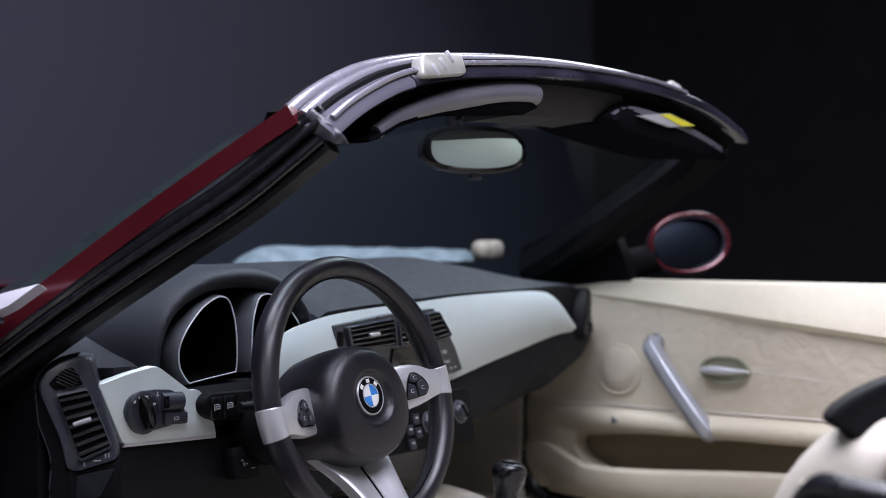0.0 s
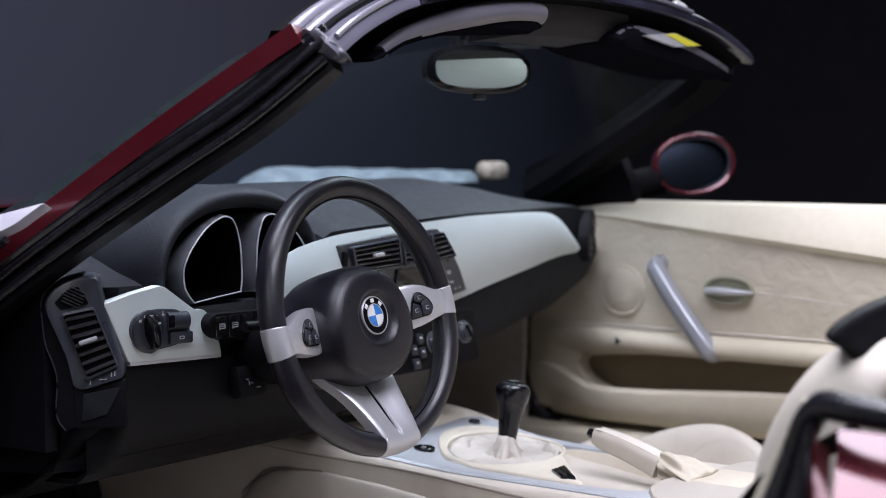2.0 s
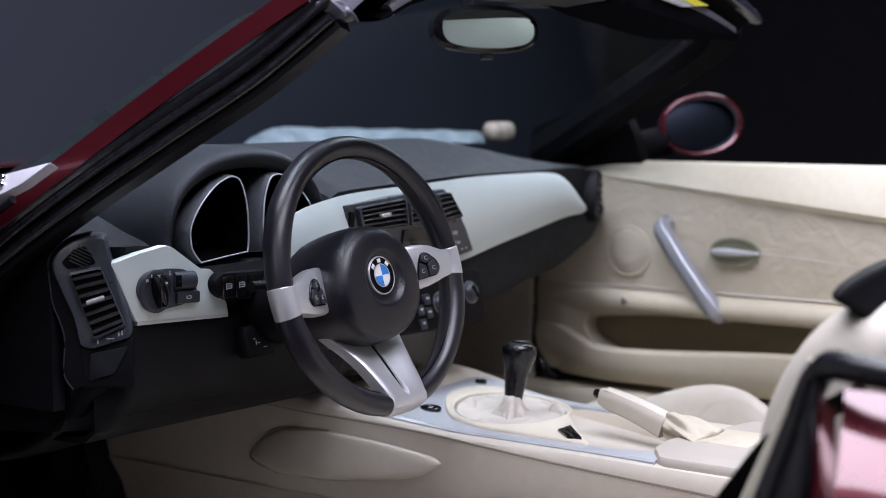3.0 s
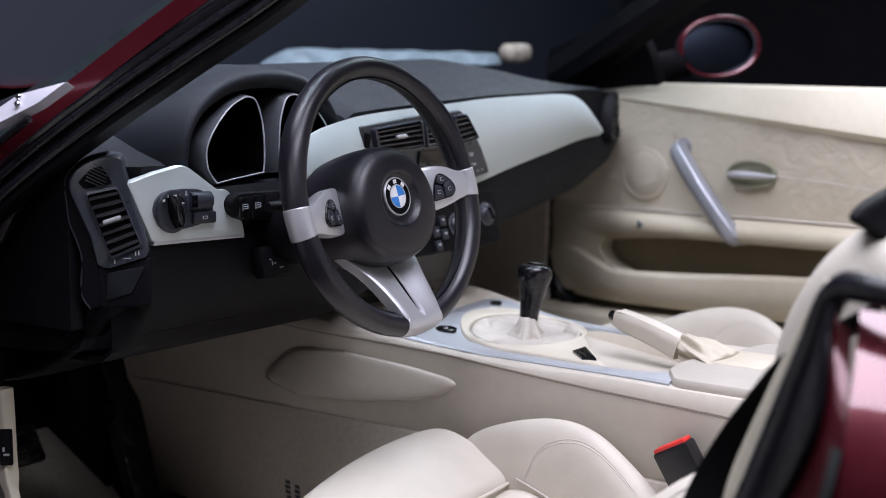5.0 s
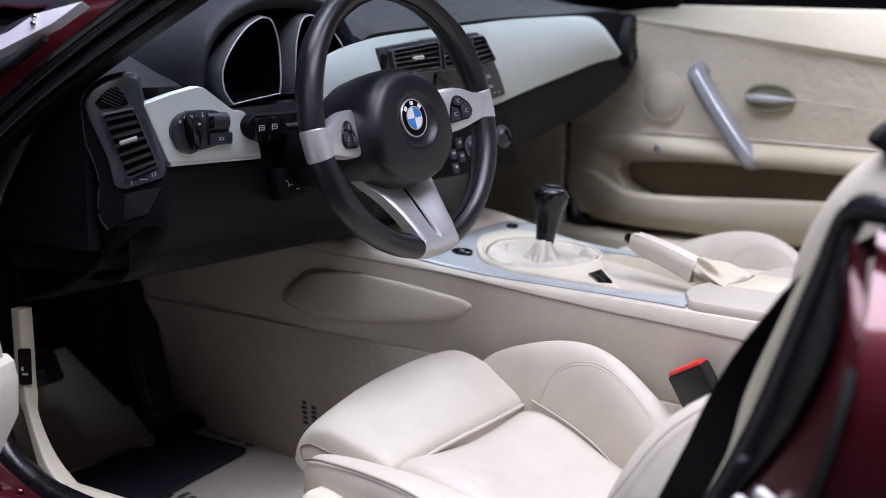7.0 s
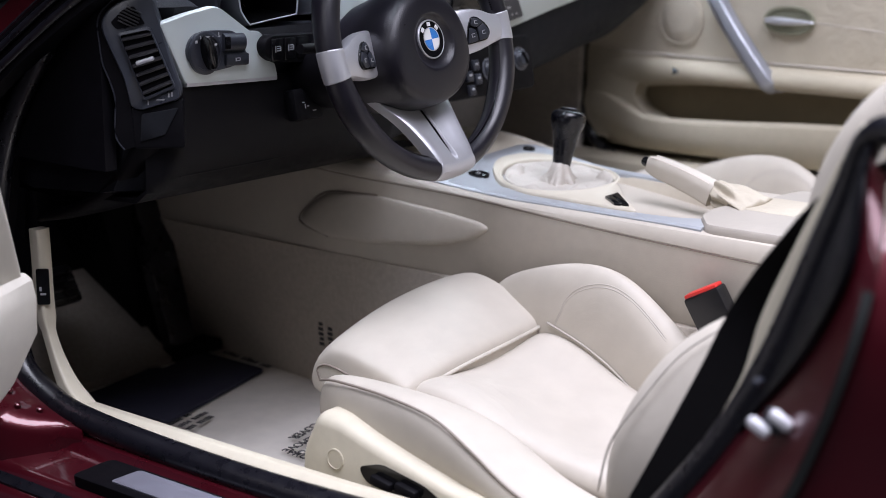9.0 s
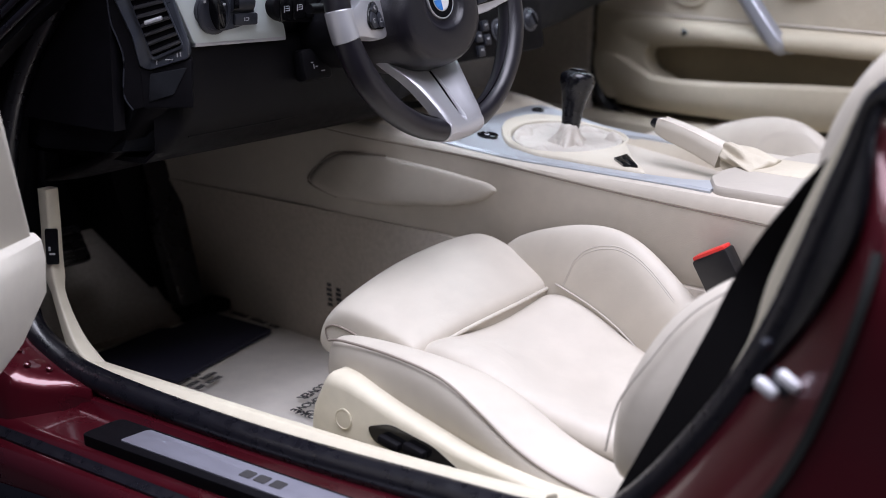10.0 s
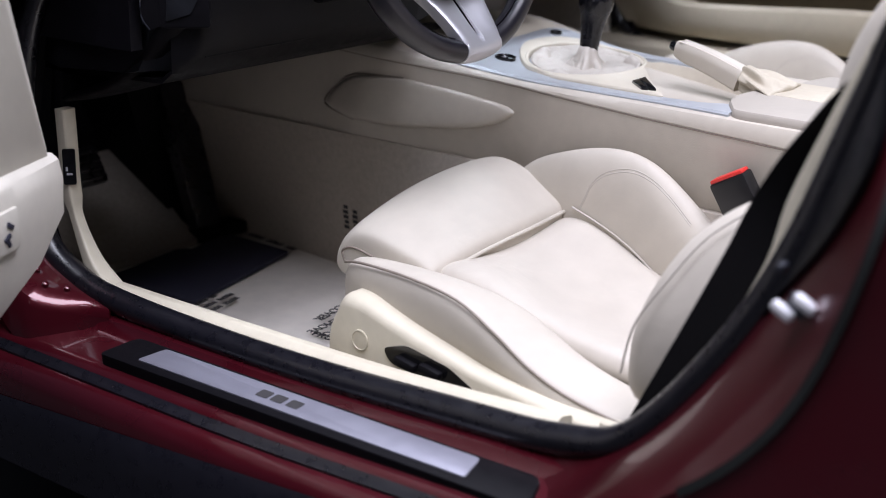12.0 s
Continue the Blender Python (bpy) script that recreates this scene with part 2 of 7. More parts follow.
def loft(loops, closed=True, caps=True, ring=False):
    """Skin over loops of equal length."""
    bm = bmesh.new()
    rows = [[bm.verts.new(q) for q in lp] for lp in loops]
    n, m = len(rows[0]), len(rows)
    for i in range(m if ring else m - 1):
        a, b = rows[i], rows[(i + 1) % m]
        for j in range(n if closed else n - 1):
            k = (j + 1) % n
            bm.faces.new((a[j], a[k], b[k], b[j]))
    if caps and closed and not ring:
        bm.faces.new(rows[0])
        bm.faces.new(rows[-1])
    return bm


def sheet(loops, thick):
    """An open skin made solid."""
    bm = loft(loops, closed=False, caps=False)
    bmesh.ops.recalc_face_normals(bm, faces=bm.faces)
    bmesh.ops.solidify(bm, geom=bm.faces[:], thickness=thick)
    return bm


def circle(r, n=12, rz=None):
    return [(r * math.cos(2 * math.pi * i / n), (rz or r) * math.sin(2 * math.pi * i / n)) for i in range(n)]


def sweep(path, profile, closed=False, up=(0, 0, 1), scale=None, twist=None):
    """Profile (side, up) carried along a path."""
    p = [Vector(q) for q in path]
    n, loops = len(p), []
    for i in range(n):
        a = p[i - 1] if (i or closed) else p[0]
        b = p[(i + 1) % n] if (i < n - 1 or closed) else p[-1]
        t = (b - a).normalized()
        s = t.cross(Vector(up)).normalized()
        u = s.cross(t).normalized()
        if twist:
            r = Matrix.Rotation(twist(i / (n - 1)), 3, t)
            s, u = r @ s, r @ u
        k = scale(i / (n - 1)) if scale else 1
        loops.append([p[i] + s * (x * k) + u * (y * k) for x, y in profile])
    return loft(loops, ring=closed)


def tube(path, r, closed=False, n=10, up=(0, 0, 1), scale=None):
    return sweep(path, circle(r, n), closed, up, scale)


def frame_of(o, u, v):
    """A frame from an origin and two directions; its third axis is u x v."""
    u = Vector(u).normalized()
    w = u.cross(Vector(v)).normalized()
    v = w.cross(u)
    m = Matrix((u, v, w)).transposed().to_4x4()
    m.translation = o
    return m


def rounded(poly, r, n=4):
    """A polygon with rounded corners."""
    out, m = [], len(poly)
    for i in range(m):
        a, b, c = (Vector(poly[(i + k) % m]) for k in (-1, 0, 1))
        d = min(r, (a - b).length * 0.45, (c - b).length * 0.45)
        s, e = b + (a - b).normalized() * d, b + (c - b).normalized() * d
        out += [tuple((1 - t) ** 2 * s + 2 * t * (1 - t) * b + t * t * e) for t in (k / n for k in range(n + 1))]
    return out


def prism(poly, m, depth, edge=0.0, back=0.0):
    """A plate with an outline in a frame's plane; its front edge is eased."""
    bm = bmesh.new()
    c = Vector((sum(p[0] for p in poly) / len(poly), sum(p[1] for p in poly) / len(poly)))
    size = max((Vector(p) - c).length for p in poly)
    steps = [(-back, 1.0)] + ([(depth - edge, 1.0), (depth - edge * 0.3, 1 - 0.3 * edge / size), (depth, 1 - edge / size)] if edge else [(depth, 1.0)])
    rows = [[bm.verts.new(m @ Vector((c.x + (p[0] - c.x) * k, c.y + (p[1] - c.y) * k, z))) for p in poly] for z, k in steps]
    n = len(poly)
    for a, b in zip(rows, rows[1:]):
        for j in range(n):
            bm.faces.new((a[j], a[(j + 1) % n], b[(j + 1) % n], b[j]))
    bm.faces.new(rows[0])
    bm.faces.new(rows[-1])
    return bm


def box(center, size, r=0.004, m=None, seg=2):
    bm = bmesh.new()
    bmesh.ops.create_cube(bm, size=1, matrix=(m or Matrix()) @ Matrix.Translation(center) @ Matrix.Diagonal((*size, 1)))
    if r:
        bmesh.ops.bevel(bm, geom=bm.edges[:], offset=min(r, min(size) * 0.45), segments=seg, affect="EDGES", profile=0.5)
    return bm


def turned(profile, m, n=32):
    """A body of revolution about the frame's third axis: (radius, height) pairs."""
    return loft([[m @ Vector((r * math.cos(2 * math.pi * i / n), r * math.sin(2 * math.pi * i / n), h)) for i in range(n)] for r, h in profile])


def step(a, b, x):
    t = min(1, max(0, (x - a) / (b - a)))
    return t * t * (3 - 2 * t)


def lines(name, m, rows, material, parent, label):
    """Unreadable print as plain bars: (u, v, length, height) in the frame."""
    bm = bmesh.new()
    for u, v, w, h in rows:
        q = [bm.verts.new(m @ Vector(c)) for c in ((u, v, 0), (u + w, v, 0), (u + w, v + h, 0), (u, v + h, 0))]
        t = [bm.verts.new(m @ Vector(c)) for c in ((u, v, 0.0006), (u + w, v, 0.0006), (u + w, v + h, 0.0006), (u, v + h, 0.0006))]
        bm.faces.new(t)
        for i in range(4):
            bm.faces.new((q[i], q[(i + 1) % 4], t[(i + 1) % 4], t[i]))
    return part(name, bm, material, parent, label, smooth=False)


# ---- studio ----
def wall(name, center, size, material, label):
    ob = part(name, box(center, size, 0), material, None, label, smooth=False)
    return tagged(ob, category="wall", kind="structure")


tagged(part("floor", box((0.4, -1.0, -0.1), (10.4, 9.4, 0.2), 0), FLOOR_DARK, None, "dark polished studio floor", smooth=False), category="floor", kind="structure")
tagged(part("ceiling", box((0.4, -1.0, 4.7), (10.4, 9.4, 0.2), 0), WALL_BLACK, None, "black studio ceiling", smooth=False), category="ceiling", kind="structure")
wall("wall_north", (0.4, 3.4, 2.3), (10.4, 0.4, 4.6), WALL_GREY, "plain grey painted studio backdrop wall")
wall("wall_east", (5.55, -1.2, 2.3), (0.2, 8.8, 4.6), WALL_BLACK, "black cloth draped along the studio side")
wall("wall_south", (-2.0, -5.7, 2.3), (5.6, 0.2, 4.6), WALL_BLACK, "black cloth draped behind the car")
wall("wall_south_pale", (3.2, -5.7, 2.3), (4.8, 0.2, 4.6), WALL_PALE, "pale plain wall behind the car")
wall("wall_west", (-4.7, -1.2, 2.3), (0.2, 8.8, 4.6), WALL_BLACK, "black cloth draped along the studio side")


# ---- car body ----
def along(pts):
    """A smooth height line through (x, z) pairs, as a function of x."""
    c = spline([(x, z, 0) for x, z in pts], 6)
    xs, zs = [p.x for p in c], [p.y for p in c]
    return lambda x: float(np.interp(x, xs, zs))


header_z = along([(-0.60, 1.172), (-0.584, 1.182), (-0.53, 1.213), (-0.47, 1.239), (-0.408, 1.259), (-0.313, 1.2765), (-0.21, 1.2865), (-0.07, 1.295), (0.08, 1.297), (0.253, 1.290), (0.40, 1.268), (0.48, 1.245), (0.54, 1.219), (0.60, 1.180)])


def header_point(s, dy=0.0, dz=0.0):
    return Vector((0.584 * s, -0.053 - 0.023 * abs(s) ** 2.8 + dy, header_z(0.584 * s) + dz))


SEAL = spline([(-0.715, 0.34, 0.83), (-0.715, 0.45, 0.68), (-0.71, 0.495, 0.50), (-0.705, 0.465, 0.372), (-0.70, 0.40, 0.322), (-0.70, 0.29, 0.302), (-0.70, 0.0, 0.296),
               (-0.70, -0.30, 0.308), (-0.70, -0.44, 0.318), (-0.70, -0.535, 0.350), (-0.70, -0.640, 0.474), (-0.70, -0.710, 0.596), (-0.702, -0.768, 0.75),
               (-0.716, -0.798, 0.818), (-0.735, -0.850, 0.826), (-0.752, -1.00, 0.815), (-0.765, -1.15, 0.80)], 8)


def build_body():
    car = thing("convertible_car", (0, 0, 0), "burgundy roadster body with open roof and black door seals", "car")
    part("door_seal", sweep(SEAL, circle(0.0185, 14), up=(1, 0, 0), scale=lambda k: 1 - 0.28 * step(0.70, 0.80, k)), RUBBER, car, "black rubber seal round the door opening")
    # sill, swept along the car; outline in x, z
    prof = [(-0.675, 0.20), (-0.675, 0.285), (-0.70, 0.292), (-0.722, 0.285), (-0.730, 0.270), (-0.738, 0.265), (-0.785, 0.258), (-0.797, 0.252), (-0.802, 0.244), (-0.805, 0.238),
            (-0.816, 0.235), (-0.828, 0.226), (-0.834, 0.210), (-0.835, 0.180), (-0.828, 0.13), (-0.80, 0.10), (-0.70, 0.10)]
    part("sill", loft([[(x, y, z + 0.012 * step(0.0, -0.45, y)) for x, z in prof] for y in np.linspace(0.75, -0.62, 12)]), RED, car, "burgundy painted door sill")
    band = [(-0.8025, 0.2480), (-0.8055, 0.2450), (-0.8085, 0.2430), (-0.8120, 0.2408), (-0.8140, 0.2392), (-0.8130, 0.232), (-0.803, 0.236)]
    part("sill_band", loft([[(x, y, z + 0.012 * step(0.0, -0.45, y)) for x, z in band] for y in np.linspace(0.74, -0.60, 14)]), RUBBER, car, "black rubber band along the sill")
    loops = []
    for y in np.linspace(0.95, -0.75, 18):
        rise = 0.012 * step(0.0, -0.45, y)
        zt = min(0.222, max(0.175, 0.207 - 0.06 * y))
        xs = float(np.interp(zt - rise, (0.18, 0.21, 0.226, 0.235), (-0.835, -0.834, -0.828, -0.818)))
        loops.append([(xs - 0.001, y, zt), (min(xs, -0.832) - 0.009, y, zt - 0.014), (-0.850, y, zt - 0.05), (-0.856, y, 0.10), (-0.83, y, 0.08), (-0.81, y, 0.09)])
    part("rocker_trim", loft(loops), RUBBER, car, "black rocker moulding")
    # rear shut face and quarter, from the seal outwards
    edge = spline([(-0.806, -0.44, 0.256), (-0.811, -0.60, 0.330), (-0.812, -0.715, 0.413), (-0.811, -0.790, 0.520), (-0.8115, -0.8451, 0.690), (-0.7260, -0.8175, 0.7890)], 8)
    rows = []
    for i, (a, b) in enumerate(zip(SEAL[64:105], edge)):
        sink = -0.030 * (1 - step(0, 9, i))
        rows.append([a.lerp(b, v) + Vector((-0.016 * math.sin(math.pi * v) + (0.02 if v == 0 else 0), 0, sink * min(1, 5 * v))) for v in (0.0, 0.10, 0.25, 0.45, 0.65, 0.85, 1.0)])
    part("shut_face", sheet(rows, 0.004), RED_SHADED, car, "burgundy door shut face")
    rows = []
    for i, (a, b) in enumerate(zip(SEAL[64:105], edge)):
        if i >= 20:
            reach = 0.10 + 0.52 * step(20, 33, i)
            rows.append([a.lerp(b, v * reach) + Vector((-0.022 * math.sin(math.pi * v * reach) - 0.006, 0, 0)) for v in (0.0, 0.35, 0.7, 0.95, 1.0)])
    part("seal_lip", sheet(rows, 0.006), SEAL_MATT, car, "broad black rubber lip of the door seal")
    # painted face round the front foot of the opening, with rivets
    rows = []
    for i in range(14, 40):
        k = 1 - 0.75 * step(31, 39, i)
        rows.append([SEAL[i] + Vector((0.02, 0, 0)), SEAL[i] + Vector((-0.03 * k, 0, 0)), SEAL[i] + Vector((-0.06 * k, -0.002, -0.002)), SEAL[i] + Vector((-0.085 * k, -0.006, -0.010)), SEAL[i] + Vector((-0.092 * k, -0.008, -0.022)), SEAL[i] + Vector((-0.093 * k, -0.010, -0.085))])
    jf = part("jamb_face", sheet(rows, -0.004), RED, car, "burgundy painted face at the front of the door opening")
    for i, dx in ((29, -0.045), (32, -0.055), (34, -0.034)):
        a = SEAL[i] + Vector((dx, 0, 0))
        nor = (SEAL[i + 1] - SEAL[i - 1]).cross(Vector((1, 0, 0))).normalized()
        nor = nor if nor.z > 0 else -nor
        part("rivet", turned([(0.005, -0.001), (0.0048, 0.002), (0.003, 0.0038), (0.0005, 0.0042)], Matrix.Translation(a + nor * 0.002) @ nor.to_track_quat("Z", "Y").to_matrix().to_4x4(), 12), RED, jf)
    # outer quarter panel from the panel edge to the tail, its shoulder rolling inwards
    rim = [Vector((-0.84, -0.60, 0.14))] + [p + Vector((-0.004, -0.004, 0)) for p in edge[8:32]] + [Vector(p) for p in ((-0.8155, -0.8491, 0.69), (-0.803, -0.8472, 0.715), (-0.784, -0.8429, 0.741), (-0.76, -0.8357, 0.764), (-0.732, -0.8255, 0.785), (-0.7, -0.8134, 0.803))]
    rows = []
    for k in (0.0, 0.015, 0.05, 0.12, 0.25, 0.45, 0.7, 1.0):
        rows.append([Vector((p.x - 0.04 * k, p.y + (-1.95 - p.y) * k, p.z - 0.02 * k)) for p in rim])
    part("rear_quarter", sheet(rows, 0.006), RED, car, "burgundy rear quarter panel")
    part("shut_line_trim", sweep([p + Vector((-0.006, 0, 0)) for p in edge[12:34]], [(-0.0045, -0.004), (0.0045, -0.004), (0.0035, 0.003), (-0.0035, 0.003)], up=(1, 0, 0)), STRIP_GREY, car, "dark grey strip along the panel edge")
    part("shoulder_lining", box((-0.61, -1.02, 0.835), (0.20, 0.30, 0.035), 0.014), CREAM, car, "cream lining behind the seat")
    st = thing("door_striker", (-0.765, -0.735, 0.56), "bright steel door striker bolted to the shut face", "striker")
    m = frame_of((-0.782, -0.751, 0.566), (0, -0.95, -0.30), (0, -0.30, 0.95))
    part("base", box((0, 0, 0), (0.020, 0.022, 0.005), 0.002, m), PLASTIC_GREY, st, "dark base plate")
    for q in (-0.0085, 0.0085):
        part("jaw", box((q, q, 0.006), (0.025, 0.012, 0.012), 0.005, m @ Matrix.Translation((q, q, 0)) @ pose(0, 0, 0, 0, 0, -12) @ Matrix.Translation((-q, -q, 0))), STEEL, st, "bright jaw")
    part("bolt", box((-0.026, 0.026, 0.0), (0.008, 0.010, 0.014), 0.003, m), PLASTIC_GREY, st)
    pt = part("pillar_trim", sweep(spline([(-0.680, -0.55, 0.345), (-0.679, -0.590, 0.398), (-0.679, -0.628, 0.472), (-0.679, -0.672, 0.558), (-0.679, -0.691, 0.625), (-0.679, -0.718, 0.69), (-0.68, -0.755, 0.77), (-0.69, -0.785, 0.82)], 6), rounded([(-0.010, -0.005), (0.010, -0.005), (0.009, 0.005), (-0.009, 0.005)], 0.004), up=(1, 0, 0)), CREAM, car, "cream trim inside the door pillar")
    part("trim_cap", turned([(0.010, 0.0), (0.010, 0.006), (0.006, 0.009), (0.001, 0.0095)], frame_of((-0.686, -0.612, 0.430), (0, -1, 0), (0, 0, 1)), 16), CREAM, pt)
    # windscreen pillars
    for side in (-1, 1):
        def P(pts):
            return [(side * abs(x), y, z) for x, y, z in pts]
        if side < 0:
            base = [(-0.558, -0.10, 1.165), (-0.595, -0.012, 1.092), (-0.635, 0.088, 1.026), (-0.68, 0.195, 0.953), (-0.725, 0.308, 0.870), (-0.765, 0.42, 0.775), (-0.79, 0.50, 0.68)]
            a = spline(base, 8)
            part("pillar_seal", sweep(a, [(-0.022, -0.030), (0.006, -0.036), (0.024, -0.02), (0.026, 0.0), (0.016, 0.008), (0.026, 0.016), (0.020, 0.026), (-0.016, 0.026)]), SEAL_MATT, car, "black pillar seal with two ridges")
            outer = [(-0.572, -0.075, 1.186)] + [(x - 0.003, y + 0.008, z + 0.0355 + d) for (x, y, z), d in zip(base[1:-1], (0.013, 0.0105, 0.0045, 0.0))] + [(-0.80, 0.52, 0.72)]
            part("pillar_skin", sweep(spline(outer, 8), [(-0.018, -0.015), (0.002, -0.015), (0.008, -0.0125), (0.0115, -0.007), (0.0115, 0.0), (0.008, 0.006), (0.002, 0.0095), (-0.006, 0.011), (-0.018, 0.010)]), RED_LIT, car, "burgundy windscreen pillar skin")
            part("pillar_bead", sweep(spline([(x - 0.010, y - 0.010, z + 0.026) for x, y, z in base[:-1]], 8), circle(0.006, 8)), RUBBER_GLOSS, car, "glossy bead along the pillar")
            for dx, dy, dz, r in ((-0.019, -0.016, 0.010, 0.0055), (-0.020, -0.018, -0.012, 0.0055)):
                part("seal_ridge", sweep(spline([(x + dx, y + dy, z + dz) for x, y, z in base[:-1]], 8), circle(r, 10)), RUBBER, car, "ridge of the pillar seal")
            part("glass_edge_trim", sweep(spline([(-0.596, -0.004, 1.132)] + [(x - 0.003, y + 0.008, z + 0.056 + d) for (x, y, z), d in zip(base[1:-1], (0.010, 0.0095, 0.0055, 0.003, 0.0))], 8), [(-0.010, -0.010), (0.006, -0.010), (0.0075, -0.002), (0.005, 0.0065), (-0.010, 0.0085)], scale=lambda k: 0.20 + 1.0 * k), EDGE, car, "dark trim along the windscreen edge")
        else:
            base = [(0.545, -0.055, 1.185), (0.572, -0.005, 1.155), (0.610, 0.146, 1.079), (0.650, 0.323, 0.990), (0.672, 0.41, 0.950)]
            part("pillar_cover", sweep(spline(base, 8), [(-0.032, -0.024), (0.018, -0.032), (0.030, 0.0), (0.022, 0.028), (-0.03, 0.034), (-0.042, 0.0)]), FELT, car, "black inner windscreen pillar cover")
            part("pillar_skin", sweep(spline([(x + 0.036, y + 0.03, z + 0.01) for x, y, z in base[1:]], 8), circle(0.014, 8)), RED, car)
    # windscreen frame across the top: body, seals, rear strip
    ss = np.linspace(-1, 0.925, 49)
    flat = [(-0.050, -0.022), (0.030, -0.030), (0.048, -0.012), (0.040, 0.010), (-0.040, 0.012), (-0.056, -0.006)]
    part("header", sweep([header_point(s, 0.012, -0.018) for s in np.linspace(-0.955, 0.925, 49)], flat, up=(0, 0, 1)), FELT, car, "black windscreen header")
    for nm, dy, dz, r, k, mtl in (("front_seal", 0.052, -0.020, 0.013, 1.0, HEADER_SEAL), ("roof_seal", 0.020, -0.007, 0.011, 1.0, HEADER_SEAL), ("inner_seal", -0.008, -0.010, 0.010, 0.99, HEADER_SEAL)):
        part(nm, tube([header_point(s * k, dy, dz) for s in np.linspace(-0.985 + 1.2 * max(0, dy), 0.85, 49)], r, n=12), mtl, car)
    strip = [(-0.022, -0.004), (0.013, -0.011), (0.019, -0.008), (0.018, -0.001), (0.006, 0.013), (-0.018, 0.011)]
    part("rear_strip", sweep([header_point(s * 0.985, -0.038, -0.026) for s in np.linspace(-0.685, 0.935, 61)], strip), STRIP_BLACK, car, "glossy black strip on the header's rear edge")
    part("corner_strip", sweep([header_point(s * 0.985, -0.039, -0.027) for s in np.linspace(-1, -0.69, 16)], strip), STRIP, car, "corner end of the strip, greyed as if lit")
    # pale tubes added as the highlight lines on the strip's edges
    part("strip_highlight", tube([header_point(s * 0.985, -0.050, -0.0150) for s in np.linspace(-0.98, 0.60, 61)], 0.0040, n=8), HEADER_SEAL, car, "thin pale tube for the highlight along the strip")
    part("strip_highlight", tube([header_point(s * 0.985, -0.024, -0.039) for s in np.linspace(-0.60, 0.80, 61)], 0.0022, n=8), HEADER_SEAL, car, "thin pale tube for the highlight under the strip")
    part("header_lining", sweep([header_point(s * 0.93, 0.008, -0.046) for s in ss], [(-0.04, -0.002), (0.03, -0.006), (0.038, 0.018), (-0.035, 0.02)]), FELT, car, "charcoal header lining")
    part("centre_lining", loft([[(x, -0.060, header_z(x) - 0.036), (x, -0.078, header_z(x) - 0.040), (x, -0.080, header_z(x) - 0.050), (x, -0.074, header_z(x) - 0.070), (x, -0.060, header_z(x) - 0.088), (x, 0.02, header_z(x) - 0.094), (x, 0.02, header_z(x) - 0.04)] for x in np.linspace(-0.10, 0.19, 12)]), LINING, car, "grey cloth header lining between the visors")
    for s in (-0.985,):
        c = header_point(s, -0.035, -0.012)
        part("seal_end", loft([[c + Vector((dx + 0.016 * k * math.cos(a), dy + 0.012 * k * math.sin(a), dz + 0.008 * k * math.sin(2 * a))) for a in np.linspace(0, 2 * math.pi, 12, endpoint=False)]
                               for dx, dy, dz, k in ((0.012, 0.02, 0.016, 0.4), (0.004, 0.010, 0.008, 0.9), (0.014, 0.0, -0.002, 0.55), (0.008, -0.008, -0.008, 1.0), (0.020, -0.014, -0.014, 0.6), (0.014, -0.020, -0.020, 0.95), (0.022, -0.024, -0.027, 0.35))]), PALE_SEAL, car, "crumpled pale seal end at the corner", sub=1)
    # glass
    rows = []
    for k in np.linspace(0, 1, 12):
        row = []
        for s in np.linspace(-1, 1, 25):
            top = header_point(s * (0.87 if s < 0 else 0.95), 0.05, -0.025)
            low = Vector((0.69 * s, 0.86 - 0.42 * s * s, 0.955 - 0.10 * s * s))
            bow = 0.03 * math.sin(math.pi * k) * (1 - s * s)
            row.append(top.lerp(low, k) + Vector((0, bow, bow)))
        rows.append(row)
    g = part("windscreen", sheet(rows, 0.005), GLASS, car, "tinted windscreen glass")
    g.visible_shadow = False
    # bonnet and wings
    rows = []
    for y in np.linspace(0.80, 2.25, 14):
        k = (y - 0.80) / 1.45
        rows.append([(x, y - 0.18 * (x / 0.86) ** 2 * (1 - k), 0.962 - 0.05 * abs(x / 0.86) ** 2.2 - 0.16 * k ** 1.8 - 0.10 * step(0.70, 0.90, abs(x)) + 0.010 * step(0.38, 0.46, abs(x)) * step(0.62, 0.50, abs(x)))
                     for x in np.linspace(-0.89, 0.89, 37)])
    part("bonnet", sheet(rows, 0.004), RED, car, "burgundy bonnet")
    wing = [[(-0.885 + 0.02 * k, y, z) for y in np.linspace(0.50, 2.2, 12)] for z, k in ((0.86, 1), (0.80, 0.2), (0.6, 0), (0.4, 0.2), (0.2, 1))]
    part("front_wing", sheet(wing, 0.004), RED, car, "burgundy front wing")
    part("scuttle", sheet([[(x, 0.99 - 0.25 * (x / 0.75) ** 2 - k, 0.955 - 0.02 * (x / 0.75) ** 2 - 0.1 * k) for x in np.linspace(-0.78, 0.78, 25)] for k in (0.0, 0.06, 0.14)], 0.01), PLASTIC, car, "black scuttle panel")
    # shell closing the cabin
    part("floor_pan", box((0, 0.1, 0.175), (1.34, 1.9, 0.05), 0.005), CARPET, car, "beige carpeted floor pan")
    part("bulkhead", sheet([[(x, y, z) for x in np.linspace(-0.72, 0.72, 5)] for y, z in ((0.86, 0.30), (0.95, 0.55), (0.95, 0.85))], 0.02), FELT, car, "black lined bulkhead in the footwell")
    part("toe_board", sheet([[(x, y, z) for x in np.linspace(-0.70, -0.24, 5)] for y, z in ((0.665, 0.202), (0.72, 0.225), (0.86, 0.34))], 0.02), TOE, car, "carpeted toe board in a shaded beige")
